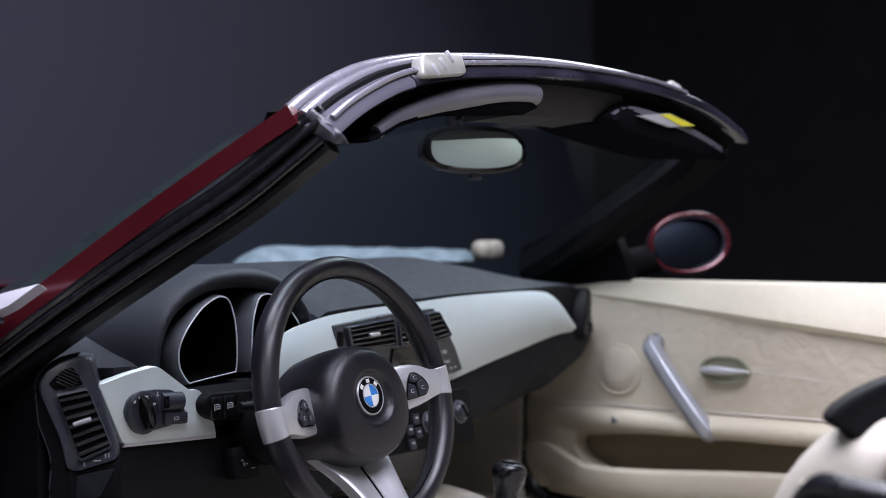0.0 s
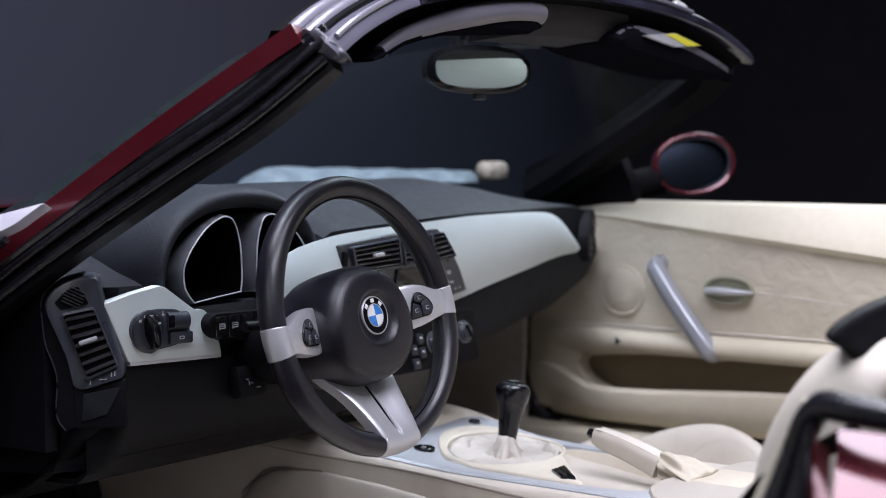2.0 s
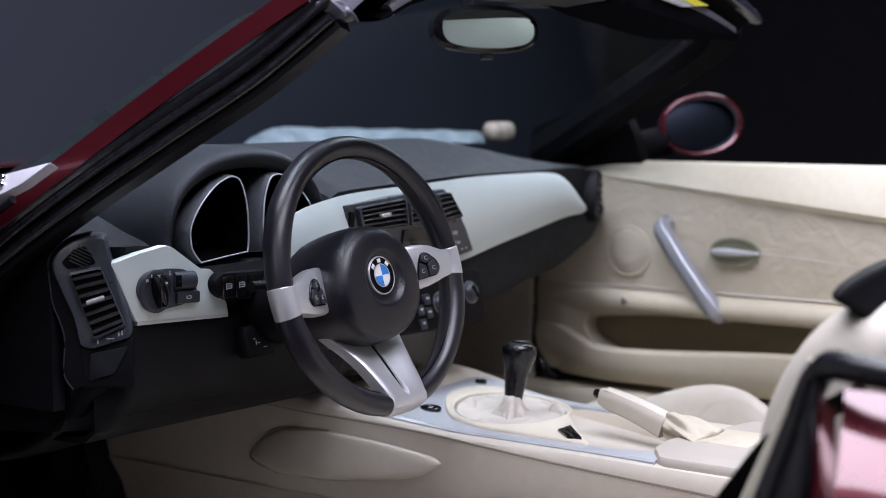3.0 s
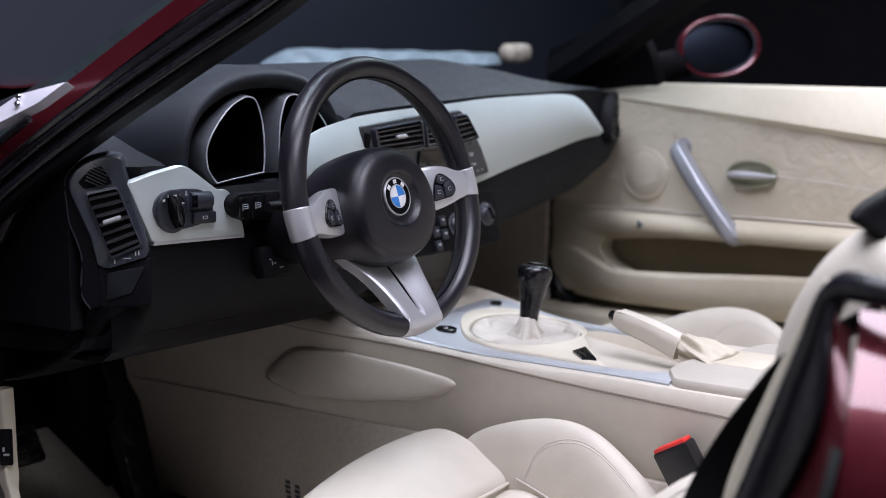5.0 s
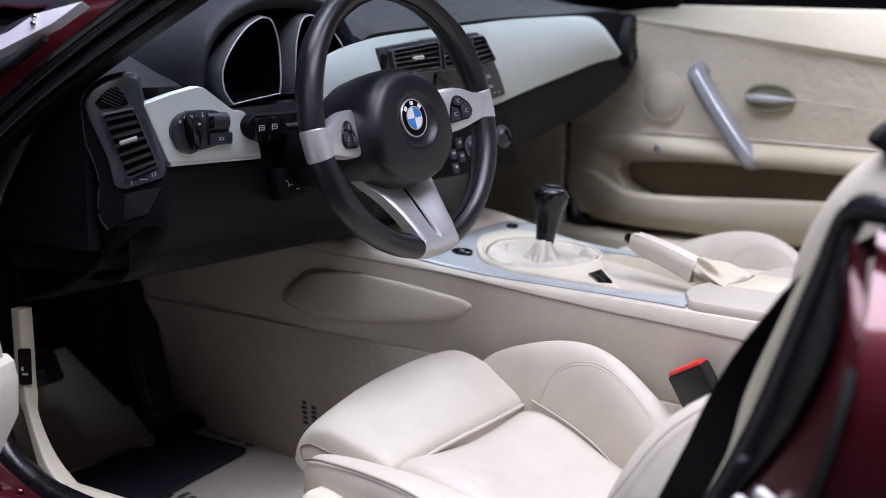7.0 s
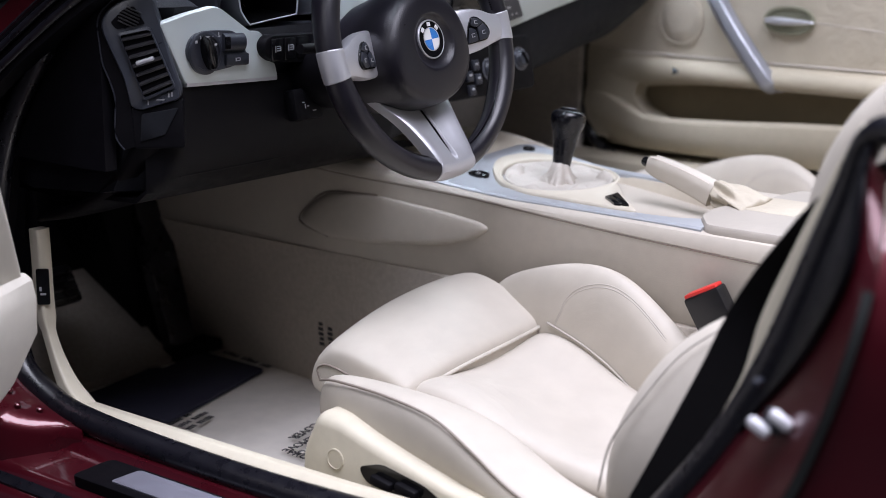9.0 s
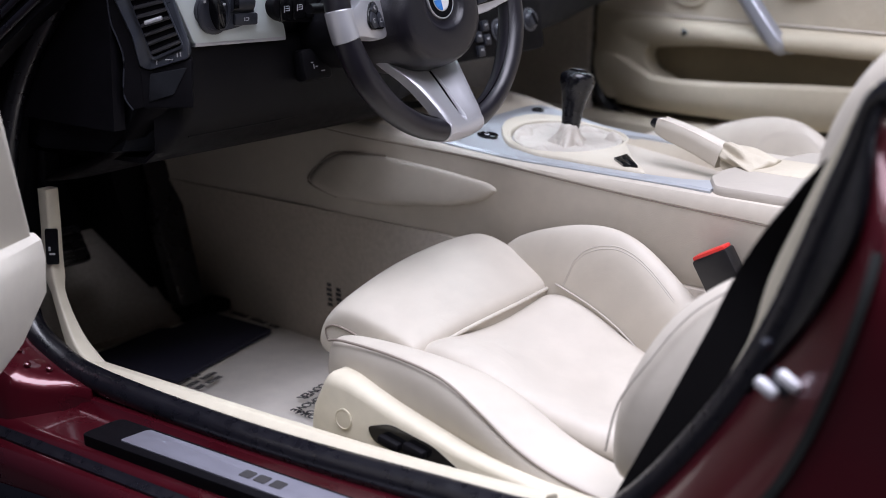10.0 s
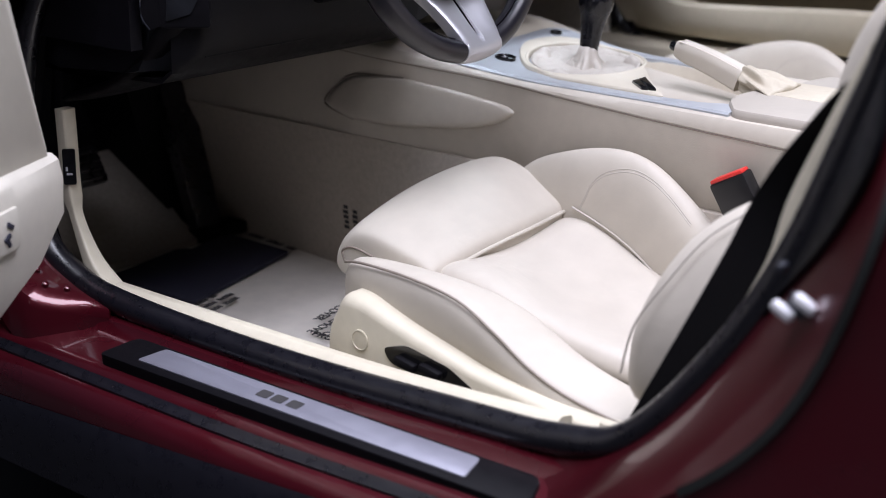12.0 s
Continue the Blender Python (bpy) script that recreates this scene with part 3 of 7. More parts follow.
    part("rear_bulkhead", box((0, -1.04, 0.55), (1.36, 0.05, 0.62), 0.01), BEIGE_PLASTIC, car, "beige rear bulkhead")
    jl = loft([[(-0.67, y, z), (-0.76, y + 0.02, z), (-0.80, y + 0.10, z), (-0.80, 0.95, z), (-0.67, 0.95, z)] for y, z in ((0.36, 0.88), (0.46, 0.70), (0.505, 0.52), (0.49, 0.40), (0.45, 0.30))])
    part("front_jamb", jl, PLASTIC, car, "black front door jamb")
    jr = loft([[(0.69, y, z), (0.80, y, z), (0.80, 1.0, z), (0.69, 1.0, z)] for y, z in ((0.45, 0.90), (0.48, 0.6), (0.45, 0.3))])
    part("far_jamb", jr, PLASTIC, car)
    part("far_kick_panel", box((0.672, 0.70, 0.50), (0.02, 0.52, 0.62), 0.005), CARPET, car, "beige carpeted kick panel")
    part("far_sill", box((0.70, 0.0, 0.4235), (0.20, 1.3, 0.137), 0.02), DOOR_BEIGE, car, "cream sill trim on the passenger side")
    part("far_flank", sheet([[(0.80, y, z) for y in np.linspace(0.6, -1.9, 8)] for z in (0.9, 0.5, 0.15)], 0.02), RED, car)
    part("tail_deck", sheet([[(x, y, 0.84 - 0.04 * (x / 0.8) ** 2 - 0.05 * step(-1.4, -1.95, y)) for x in np.linspace(-0.80, 0.80, 9)] for y in (-1.12, -1.4, -1.7, -1.95)], 0.01), RED, car)
    part("tail_panel", sheet([[(x, -1.95, z) for x in np.linspace(-0.84, 0.84, 5)] for z in (0.8, 0.5, 0.2)], 0.01), RED, car)
    return car


build_body()


def build_far_seal():
    pts = spline([(0.70, 0.44, 0.86), (0.685, 0.452, 0.70), (0.68, 0.445, 0.58), (0.68, 0.40, 0.50), (0.68, 0.30, 0.478), (0.68, 0.0, 0.475), (0.68, -0.4, 0.48)], 8)
    tagged(part("passenger_door_seal", tube(pts, 0.0125, up=(1, 0, 0), scale=lambda k: 1 - 0.65 * step(0.56, 0.64, k)), RUBBER, None, "black rubber seal round the passenger door opening"), category="seal")


build_far_seal()


def build_sill_trim():
    t = thing("sill_trim", (-0.665, 0.0, 0.30), "cream moulded trim along the sill and up the kick panel", "trim")
    path = spline([(-0.668, 0.355, 0.305), (-0.664, 0.2, 0.303), (-0.662, 0.0, 0.303), (-0.662, -0.2, 0.306), (-0.664, -0.42, 0.318)], 6)
    part("strip", sweep(path, rounded([(-0.016, -0.07), (0.016, -0.06), (0.017, 0.002), (0.004, 0.010), (-0.016, 0.006)], 0.004), up=(0, 0, 1)), CREAM, t)
    kick = spline([(-0.668, 0.358, 0.300), (-0.667, 0.40, 0.330), (-0.664, 0.436, 0.385), (-0.661, 0.452, 0.43), (-0.659, 0.457, 0.50), (-0.659, 0.459, 0.548)], 5)
    k = part("kick_strip", sweep(kick, rounded([(-0.010, -0.011), (0.010, -0.011), (0.010, 0.011), (-0.010, 0.011)], 0.004), up=(1, 0, 0), scale=lambda q: 1.25 - 0.50 * step(0.10, 0.42, q) + 0.30 * step(0.50, 0.54, q)), CREAM, t)
    m = frame_of((-0.669, 0.443, 0.468), (0.70, -0.71, 0), (0, 0, 1))
    part("release_recess", prism(rounded([(-0.009, -0.026), (0.009, -0.026), (0.009, 0.026), (-0.009, 0.026)], 0.003), m, 0.003), BLACK_GLOSS, k, "black bonnet release switch")
    lines("print", m @ Matrix.Translation((0, 0, 0.0032)), [(-0.004, -0.012, 0.008, 0.003), (-0.005, -0.006, 0.003, 0.006)], WHITE, k, "")
    return t


build_sill_trim()


def build_plate():
    p = thing("sill_plate", (-0.78, -0.05, 0.262), "black and brushed metal tread plate on the door sill", "tread plate")

    def zz(y):
        return 0.012 * step(0.0, -0.45, y)
    m = frame_of((-0.763, -0.100, 0.2720), (0, -1, 0.006), (1, 0, 0.12))
    L = 0.345
    part("backing", prism(rounded([(-L, -0.027), (L + 0.02, -0.027), (L - 0.005, 0.033), (-L + 0.01, 0.033)], 0.012), m, 0.005, 0.003, 0.012), PLASTIC, p, "black ribbed backing")
    inlay = part("inlay", prism(rounded([(-L + 0.065, -0.014), (L - 0.075, -0.014), (L - 0.085, 0.027), (-L + 0.075, 0.027)], 0.006), m @ Matrix.Translation((0, 0, 0.005)), 0.002, 0.0012), INLAY, p, "brushed metal inlay")
    for u in (-0.072, -0.047, -0.020):
        part("badge_block", prism(rounded([(u, -0.002), (u + 0.020, -0.002), (u + 0.020, 0.014), (u, 0.014)], 0.003), m @ Matrix.Translation((0, 0, 0.0072)), 0.0006), INK, inlay, "dark badge mark")
    return p


build_plate()


# ---- dashboard ----
def face_y(x):
    return 0.198 + (0.017 + 0.06 * x * x) * step(-0.25, -0.05, x)


pad_z = along([(-0.70, 0.866), (-0.40, 0.868), (-0.33, 0.888), (-0.272, 0.9063), (-0.199, 0.9166), (-0.047, 0.922), (0.15, 0.929), (0.31, 0.929), (0.42, 0.929), (0.50, 0.928), (0.555, 0.922), (0.609, 0.900), (0.640, 0.876), (0.657, 0.842)])
trim_low = along([(-0.70, 0.764), (-0.20, 0.762), (-0.05, 0.766), (0.10, 0.787), (0.218, 0.808), (0.346, 0.828), (0.4255, 0.8405), (0.497, 0.8485), (0.56, 0.851), (0.62, 0.846), (0.657, 0.839)])
under_z = along([(-0.70, 0.622), (-0.20, 0.625), (0.0, 0.672), (0.15, 0.695), (0.218, 0.700), (0.308, 0.7125), (0.384, 0.727), (0.487, 0.742), (0.575, 0.772), (0.628, 0.801), (0.650, 0.825), (0.657, 0.836)])
trim_top = along([(-0.34, 0.884), (-0.30, 0.8965), (-0.272, 0.9038), (-0.199, 0.914), (-0.047, 0.9195), (0.041, 0.9225), (0.15, 0.9265), (0.31, 0.926), (0.385, 0.9232), (0.4256, 0.9165), (0.467, 0.896), (0.4946, 0.870), (0.506, 0.853)])


def build_dash():
    d = thing("dashboard", (0, 0.3, 0.62), "charcoal dashboard with silver trim across both sides", "dashboard")
    loops = []
    for x in [-0.672] + list(np.linspace(-0.66, 0.60, 64)) + [0.615, 0.63, 0.64, 0.648, 0.654, 0.657]:
        f = face_y(x)
        zt, zl, zu = pad_z(x), trim_low(x), under_z(x)
        f = max(f, -0.425 - x)
        top = 0.988 - 0.055 * step(-0.30, -0.60, x) - 0.050 * step(0.30, 0.66, x)
        end = step(0.56, 0.657, x)
        top = top + (zt + 0.004 - top) * end
        f += 0.02 * end * end
        back = 0.90 - 0.36 * (x / 0.66) ** 2
        dip = step(-0.585, -0.545, x) * (1 - step(-0.245, -0.215, x))
        zt += (0.826 - zt) * dip
        mid = (zl + zu) / 2
        loops.append([(x, back, top - 0.05), (x, back - 0.06, top - 0.022), (x, f + 0.24, top), (x, f + 0.13 + 0.02 * dip, (top - 0.010 - 0.10 * (top - zt)) * (1 - dip) + 0.83 * dip), (x, f + 0.055, (zt + 0.28 * (top - zt) + 0.003) * (1 - dip) + 0.83 * dip), (x, f + 0.014, zt + 0.008), (x, f + 0.003, zt + 0.003), (x, f + 0.006, zt - 0.006),
                      (x, f + 0.010, zl + 0.002), (x, f + 0.002, zl - 0.004), (x, f - 0.001, zl - 0.4 * (zl - mid)), (x, f + 0.003, mid), (x, f + 0.012, mid + 0.55 * (zu - mid)), (x, f + 0.030, zu + 0.005), (x, f + 0.055, zu - 0.001), (x, f + 0.20, zu - 0.012), (x, 0.62, zu + 0.02)])
    part("skin", loft(loops), DASH_TOP, d, "charcoal soft dashboard skin")
    # passenger trim: a long curved panel with a rounded far end
    rows = []
    for x in list(np.linspace(-0.335, 0.42, 44)) + list(np.linspace(0.435, 0.5045, 14)):
        zt, zl = trim_top(x), trim_low(x) + 0.004
        rows.append([(x, face_y(x) - 0.003 - 0.010 * math.sin(math.pi * v) ** 0.8, zl + (zt - zl) * v) for v in np.linspace(0, 1, 11)])
    part("passenger_trim", sheet(rows, -0.008), ALU_TRIM, d, "silver painted trim panel before the passenger")
    # driver's trim with the light switch
    poly = [(-0.6555, 0.851), (-0.607, 0.861), (-0.560, 0.8675), (-0.548, 0.8635), (-0.521, 0.846), (-0.4955, 0.8295), (-0.4791, 0.829), (-0.4665, 0.8177), (-0.4675, 0.7945), (-0.459, 0.784), (-0.450, 0.7825), (-0.445, 0.763), (-0.6141, 0.7695)]
    part("driver_trim", prism(rounded(poly[::-1], 0.006), frame_of((0, 0.202, 0), (1, 0, 0), (0, 0, 1)), 0.011, 0.004), ALU_TRIM, d, "silver trim panel beside the wheel")
    part("trim_lip", sweep([(x, 0.1945, 0.7695 - 0.0065 * (x + 0.614) / 0.169) for x in np.linspace(-0.612, -0.447, 8)], rounded([(-0.006, -0.004), (0.003, -0.004), (0.003, 0.0035), (-0.006, 0.0035)], 0.0025), up=(0, 0, 1)), SILVER, d, "bright lower lip of the trim")
    # lower panel below the trim
    rows = [[(x, max(y, -0.436 - x), z) for x in (-0.66, -0.645, -0.635, -0.62, -0.58, -0.52, -0.44, -0.36, -0.28, -0.20)] for y, z in ((0.199, 0.766), (0.193, 0.72), (0.194, 0.675), (0.200, 0.652), (0.207, 0.644), (0.218, 0.628), (0.245, 0.612), (0.42, 0.604))]
    part("knee_panel", sheet(rows, 0.006), KNEE, d, "black knee panel below the wheel")
    part("knee_crease", tube([(x, 0.2035, 0.648 + 0.018 * step(-0.45, -0.28, x)) for x in np.linspace(-0.62, -0.26, 10)], 0.0016), KNEE, d)
    rows = [[(x, y, z - 0.015 * step(-0.2, 0.1, x) + 0.004 * math.sin(31 * x) * step(0.30, 0.36, y)) for x in np.linspace(-0.62, 0.10, 19)] for y, z in ((0.29, 0.622), (0.36, 0.603), (0.50, 0.600), (0.7, 0.61))]
    part("footwell_cover", sheet(rows, 0.012), PLASTIC, d, "black cover over the footwell")
    # centre panel with three vents and a radio
    mc = frame_of((0, 0.1955, 0), (1, 0.042, 0), (0, 0, 1))
    outline = [(-0.2125, 0.9006), (-0.08, 0.909), (0.0481, 0.9135), (0.083, 0.880), (0.110, 0.846), (0.1315, 0.8075), (0.078, 0.800), (-0.185, 0.800)]
    part("centre_frame", prism(rounded(outline[::-1], 0.004), mc, 0.006, 0.002, 0.02), PANEL_DARK, d, "dark blue-grey centre panel")
    mv = mc @ Matrix.Translation((0, 0, 0.0062))
    for quad, n, tab in (([(-0.172, 0.860), (-0.064, 0.8615), (-0.071, 0.9025), (-0.184, 0.8955)], 5, True), ([(-0.050, 0.8615), (-0.002, 0.862), (-0.010, 0.9045), (-0.057, 0.9025)], 5, False), ([(0.034, 0.861), (0.088, 0.868), (0.053, 0.9065), (0.022, 0.905)], 5, False)):
        build_vent(d, mv, quad, n, tab)
    part("panel_key", prism(rounded([(-0.2045, 0.870), (-0.193, 0.866), (-0.191, 0.889), (-0.2035, 0.892)], 0.003), mv, 0.003, 0.001), PLASTIC, d, "small black key")
    radio = part("radio", prism(rounded([(-0.080, 0.806), (0.036, 0.806), (0.040, 0.8525), (-0.068, 0.855)], 0.004), mv, 0.004, 0.001), BLACK_GLOSS, d, "black radio face")
    for bar in [(0.062, 0.838, 0.006, 0.005), (0.072, 0.8375, 0.011, 0.006), (0.070, 0.823, 0.007, 0.004), (0.081, 0.822, 0.010, 0.004), (0.078, 0.810, 0.005, 0.003), (0.094, 0.811, 0.005, 0.003), (0.107, 0.812, 0.004, 0.003), (0.064, 0.884, 0.007, 0.006)]:
        lines("print_mark", mv @ Matrix.Translation((0, 0, 0.0005)), [bar], WHITE, radio, "")
    # climate panel under the trim
    mk = frame_of((0, 0.187, 0.735), (1, 0, 0), (0, 0.25, 1))
    part("climate_panel", prism(rounded([(-0.13, -0.045), (0.13, -0.045), (0.14, 0.042), (-0.14, 0.042)], 0.012), mk, 0.010, 0.004, 0.04), PLASTIC, d, "black climate panel")
    for x, z in ((0.016, -0.006), (0.100, 0.004)):
        k = part("knob", turned([(0.016, 0.010), (0.016, 0.014), (0.013, 0.016), (0.011, 0.020), (0.002, 0.021)], mk @ Matrix.Translation((x, z, 0)), 20), PLASTIC_GREY, d, "round climate knob")
        part("knob_bar", box((0, 0, 0.021), (0.004, 0.022, 0.006), 0.002, mk @ Matrix.Translation((x, z, 0)) @ pose(0, 0, 0, 0, 0, 25)), PLASTIC, k)
        part("knob_ring", turned([(0.0195, 0.009), (0.0195, 0.0115), (0.0165, 0.0115)], mk @ Matrix.Translation((x, z, 0)), 20), SHROUD, k)
    for x, z in ((-0.022, 0.004), (-0.022, -0.018), (-0.042, -0.012), (-0.042, -0.034), (0.062, 0.004), (0.062, -0.018)):
        b = part("push_button", box((x, z, 0.012), (0.016, 0.017, 0.007), 0.002, mk), PLASTIC_GREY, d)
        lines("print", mk @ Matrix.Translation((x, z, 0.0157)), [(-0.003, 0.0, 0.006, 0.003)], WHITE, b, "")
    return d


def build_vent(d, m, quad, n, tab=True, lift=0.009):
    """A louvred vent in a four-cornered opening: low left, low right, top right, top left."""
    bl, br, tr, tl = (Vector(q) for q in quad)
    poly = rounded(quad, 0.004)
    v = part("air_vent", prism(poly, m, 0.0012), FELT, d, "black louvred air vent")
    c = (bl + br + tr + tl) / 4
    h = ((tl - bl).length + (tr - br).length) / 2
    for i in range(n):
        f = (i + 0.5) / n
        a, b = bl.lerp(tl, f), br.lerp(tr, f)
        o, u = (a + b) / 2, (b - a).normalized()
        ms = m @ Matrix.Translation((o.x, o.y, lift * 0.5)) @ pose(0, 0, 0, 0, 0, math.degrees(math.atan2(u.y, u.x))) @ pose(0, 0, 0, 24, 0, 0)
        part("slat", box((0, 0, 0), ((b - a).length * 0.97, h / n * 0.26, lift), 0.0008, ms), SLAT, v)
    wide = [((x - c.x) * 1.07 + c.x, (z - c.y) * 1.08 + c.y) for x, z in poly]
    part("vent_frame", loft([[m @ Vector((x, z, dz)) for x, z in pl] for pl, dz in ((poly, 0.0), (poly, lift), (wide, lift - 0.001), (wide, 0.0))], ring=True), PANEL_DARK, v)
    if tab:
        u = (br - bl + tr - tl).normalized()
        part("vent_tab", box((0, 0, 0), (0.024, 0.0055, 0.008), 0.002, m @ Matrix.Translation((c.x - 0.002, c.y + 0.002, lift + 0.001)) @ pose(0, 0, 0, 0, 0, math.degrees(math.atan2(u.y, u.x)))), SILVER, v, "silver vent tab")
    return v


DASH = build_dash()


def build_dash_end():
    e = thing("dash_end_panel", (-0.67, 0.24, 0.70), "dark grey vent panel closing the dashboard end", "dash panel")
    m = frame_of((-0.645, 0.195, 0), (0.707, -0.707, 0), (0, 0, 1))   # u runs inwards, w towards the rear
    poly = [(-0.012, 0.8855), (-0.0294, 0.8875), (-0.053, 0.8805), (-0.0704, 0.868), (-0.0785, 0.8540), (-0.0775, 0.8394), (-0.0655, 0.8103), (-0.0530, 0.7811), (-0.0455, 0.7443), (-0.034, 0.7390), (0.0200, 0.7540), (0.0197, 0.7712), (0.0093, 0.8046), (-0.0006, 0.8411)]
    part("panel", prism(rounded(poly[::-1], 0.008), m, 0.008, 0.006, 0.05), PANEL_DARK, e, "glossy blue-black vent surround")
    part("lower_panel", prism(rounded([(-0.0450, 0.7440), (-0.042, 0.690), (0.022, 0.690), (0.0215, 0.754), (-0.034, 0.739)], 0.004), m, 0.004, 0.002, 0.05), PLASTIC, e, "black panel under the vent")
    inner = spline([(-0.030, 0.8870), (-0.0535, 0.8800), (-0.0705, 0.8670), (-0.0785, 0.8520), (-0.0770, 0.8380), (-0.0655, 0.8103), (-0.0530, 0.7811), (-0.0455, 0.7443), (-0.043, 0.715), (-0.042, 0.692)], 4)
    outer = spline([(-0.030, 0.8900), (-0.0550, 0.8835), (-0.0750, 0.8690), (-0.0830, 0.8520), (-0.0820, 0.8286), (-0.0790, 0.7996), (-0.0710, 0.7776), (-0.0650, 0.752), (-0.067, 0.7083), (-0.056, 0.688)], 4)
    rows = [[m @ Vector((a[0], a[1], 0.003)), m @ Vector((a[0] + (b[0] - a[0]) * 0.5, a[1] + (b[1] - a[1]) * 0.5, 0.0005)), m @ Vector((b[0], b[1], -0.001)), m @ Vector((b[0] - 0.001, b[1], -0.006)), m @ Vector((b[0], b[1], -0.030))] for a, b in zip(([*p] for p in inner), ([*p] for p in outer))]
    # light line on the cheek's rim, put in as a paler tube
    part("cheek_edge", tube([m @ Vector((p[0], p[1], 0.0)) for p in outer], 0.0011), PLASTIC_GREY, e, "thin paler tube for the lit edge of the cheek")
    part("cheek", sheet(rows, 0.003), PLASTIC, e, "charcoal cheek beside the vent surround")
    mv = m @ Matrix.Translation((0, 0, 0.0082))
    build_vent(e, mv, [(-0.0270, 0.7570), (0.0105, 0.7730), (-0.0172, 0.8445), (-0.0550, 0.8370)], 7, True, 0.006)
    tri = part("side_vent", prism(rounded([(-0.0660, 0.853), (-0.0585, 0.8440), (-0.0225, 0.8510), (-0.0360, 0.8735), (-0.0500, 0.8690)], 0.003), mv, 0.0012), FELT, e, "small triangular demister vent")
    for i in range(6):
        d = -0.011 + 0.0046 * i
        part("rib", box((0, 0, 0.0025), (0.027 - 0.0022 * abs(i - 2), 0.0015, 0.003), 0.0005, mv @ Matrix.Translation((-0.0435 + 0.42 * d + 0.002, 0.8595 + 0.78 * d, 0)) @ pose(0, 0, 0, 0, 0, -26)), SLAT, tri)
    wl = part("thumb_wheel", prism(rounded([(-0.0295, 0.742), (0.017, 0.7565), (0.0155, 0.768), (-0.031, 0.7535)], 0.002), mv, 0.0008), PANEL_DARK, e, "strip with a ribbed vent wheel")
    lines("wheel_print", mv @ Matrix.Translation((0, 0, 0.0008)), [(-0.0235, 0.7475, 0.0015, 0.006), (-0.012, 0.7535, 0.010, 0.0012), (0.003, 0.757, 0.0015, 0.006), (0.007, 0.758, 0.0015, 0.006)], WHITE, wl, "")
    part("pocket_flap", prism(rounded([(-0.0345, 0.6995), (-0.0030, 0.7085), (0.0150, 0.7430), (-0.0322, 0.7350)], 0.003), m @ Matrix.Translation((0, 0, 0.0042)), 0.0020, 0.0008), DASH_TOP, e, "black flap under the vent")
    rows = [[(-0.703, 0.252, z), (-0.706, 0.30, z), (-0.706, 0.42, z), (-0.70, 0.62, z)] for z in (0.90, 0.85, 0.78, 0.72, 0.66)]
    part("side_cover", sheet(rows, 0.02), PLASTIC, e, "black dashboard side cover")
    low = [[(-0.68, 0.225, 0.72), (-0.64, 0.20, 0.73), (-0.60, 0.205, 0.74)], [(-0.675, 0.26, 0.66), (-0.63, 0.24, 0.66), (-0.58, 0.24, 0.66)], [(-0.67, 0.36, 0.60), (-0.62, 0.34, 0.60), (-0.56, 0.33, 0.60)], [(-0.67, 0.50, 0.56), (-0.62, 0.48, 0.57), (-0.56, 0.46, 0.58)]]
    part("lower_cover", sheet(low, 0.02), PLASTIC, e, "black lower side cover", sub=1)
    return e


build_dash_end()


def build_far_vent():
    v = thing("far_end_vent", (0.60, 0.25, 0.86), "black louvred vent at the passenger end of the dashboard", "air vent")
    m = frame_of((0.575, 0.232, 0.875), (0.94, 0.33, 0), (0, 0, 1)) @ pose(0, 0, 0, 0, 0, -24)
    part("surround", loft([oval(m, 0.030 * k, 0.052 * k, 2.2, z=z) for k, z in ((1.0, -0.015), (1.0, 0.002), (0.95, 0.006), (0.84, 0.006), (0.80, 0.001), (0.3, 0.0))]), PLASTIC, v, "black oval surround")
    for i in range(6):
        z = -0.034 + 0.0136 * i
        w = 0.046 * math.sqrt(max(0.1, 1 - (z / 0.045) ** 2))
        part("slat", box((0, z, 0.004), (w, 0.0045, 0.006), 0.001, m), SLAT, v)
    part("tab", box((0, 0.004, 0.009), (0.014, 0.005, 0.005), 0.001, m), PLASTIC_GREY, v, "grey vent tab")


def oval(m, w, h, p=2.6, n=36, z=0.0, tilt=0.0):
    pts = []
    for i in range(n):
        a = 2 * math.pi * i / n
        c, s = math.cos(a), math.sin(a)
        pts.append(m @ Vector((w * math.copysign(abs(c) ** (2 / p), c), h * math.copysign(abs(s) ** (2 / p), s) + tilt * (w * c) ** 2, z)))
    return pts


build_far_vent()


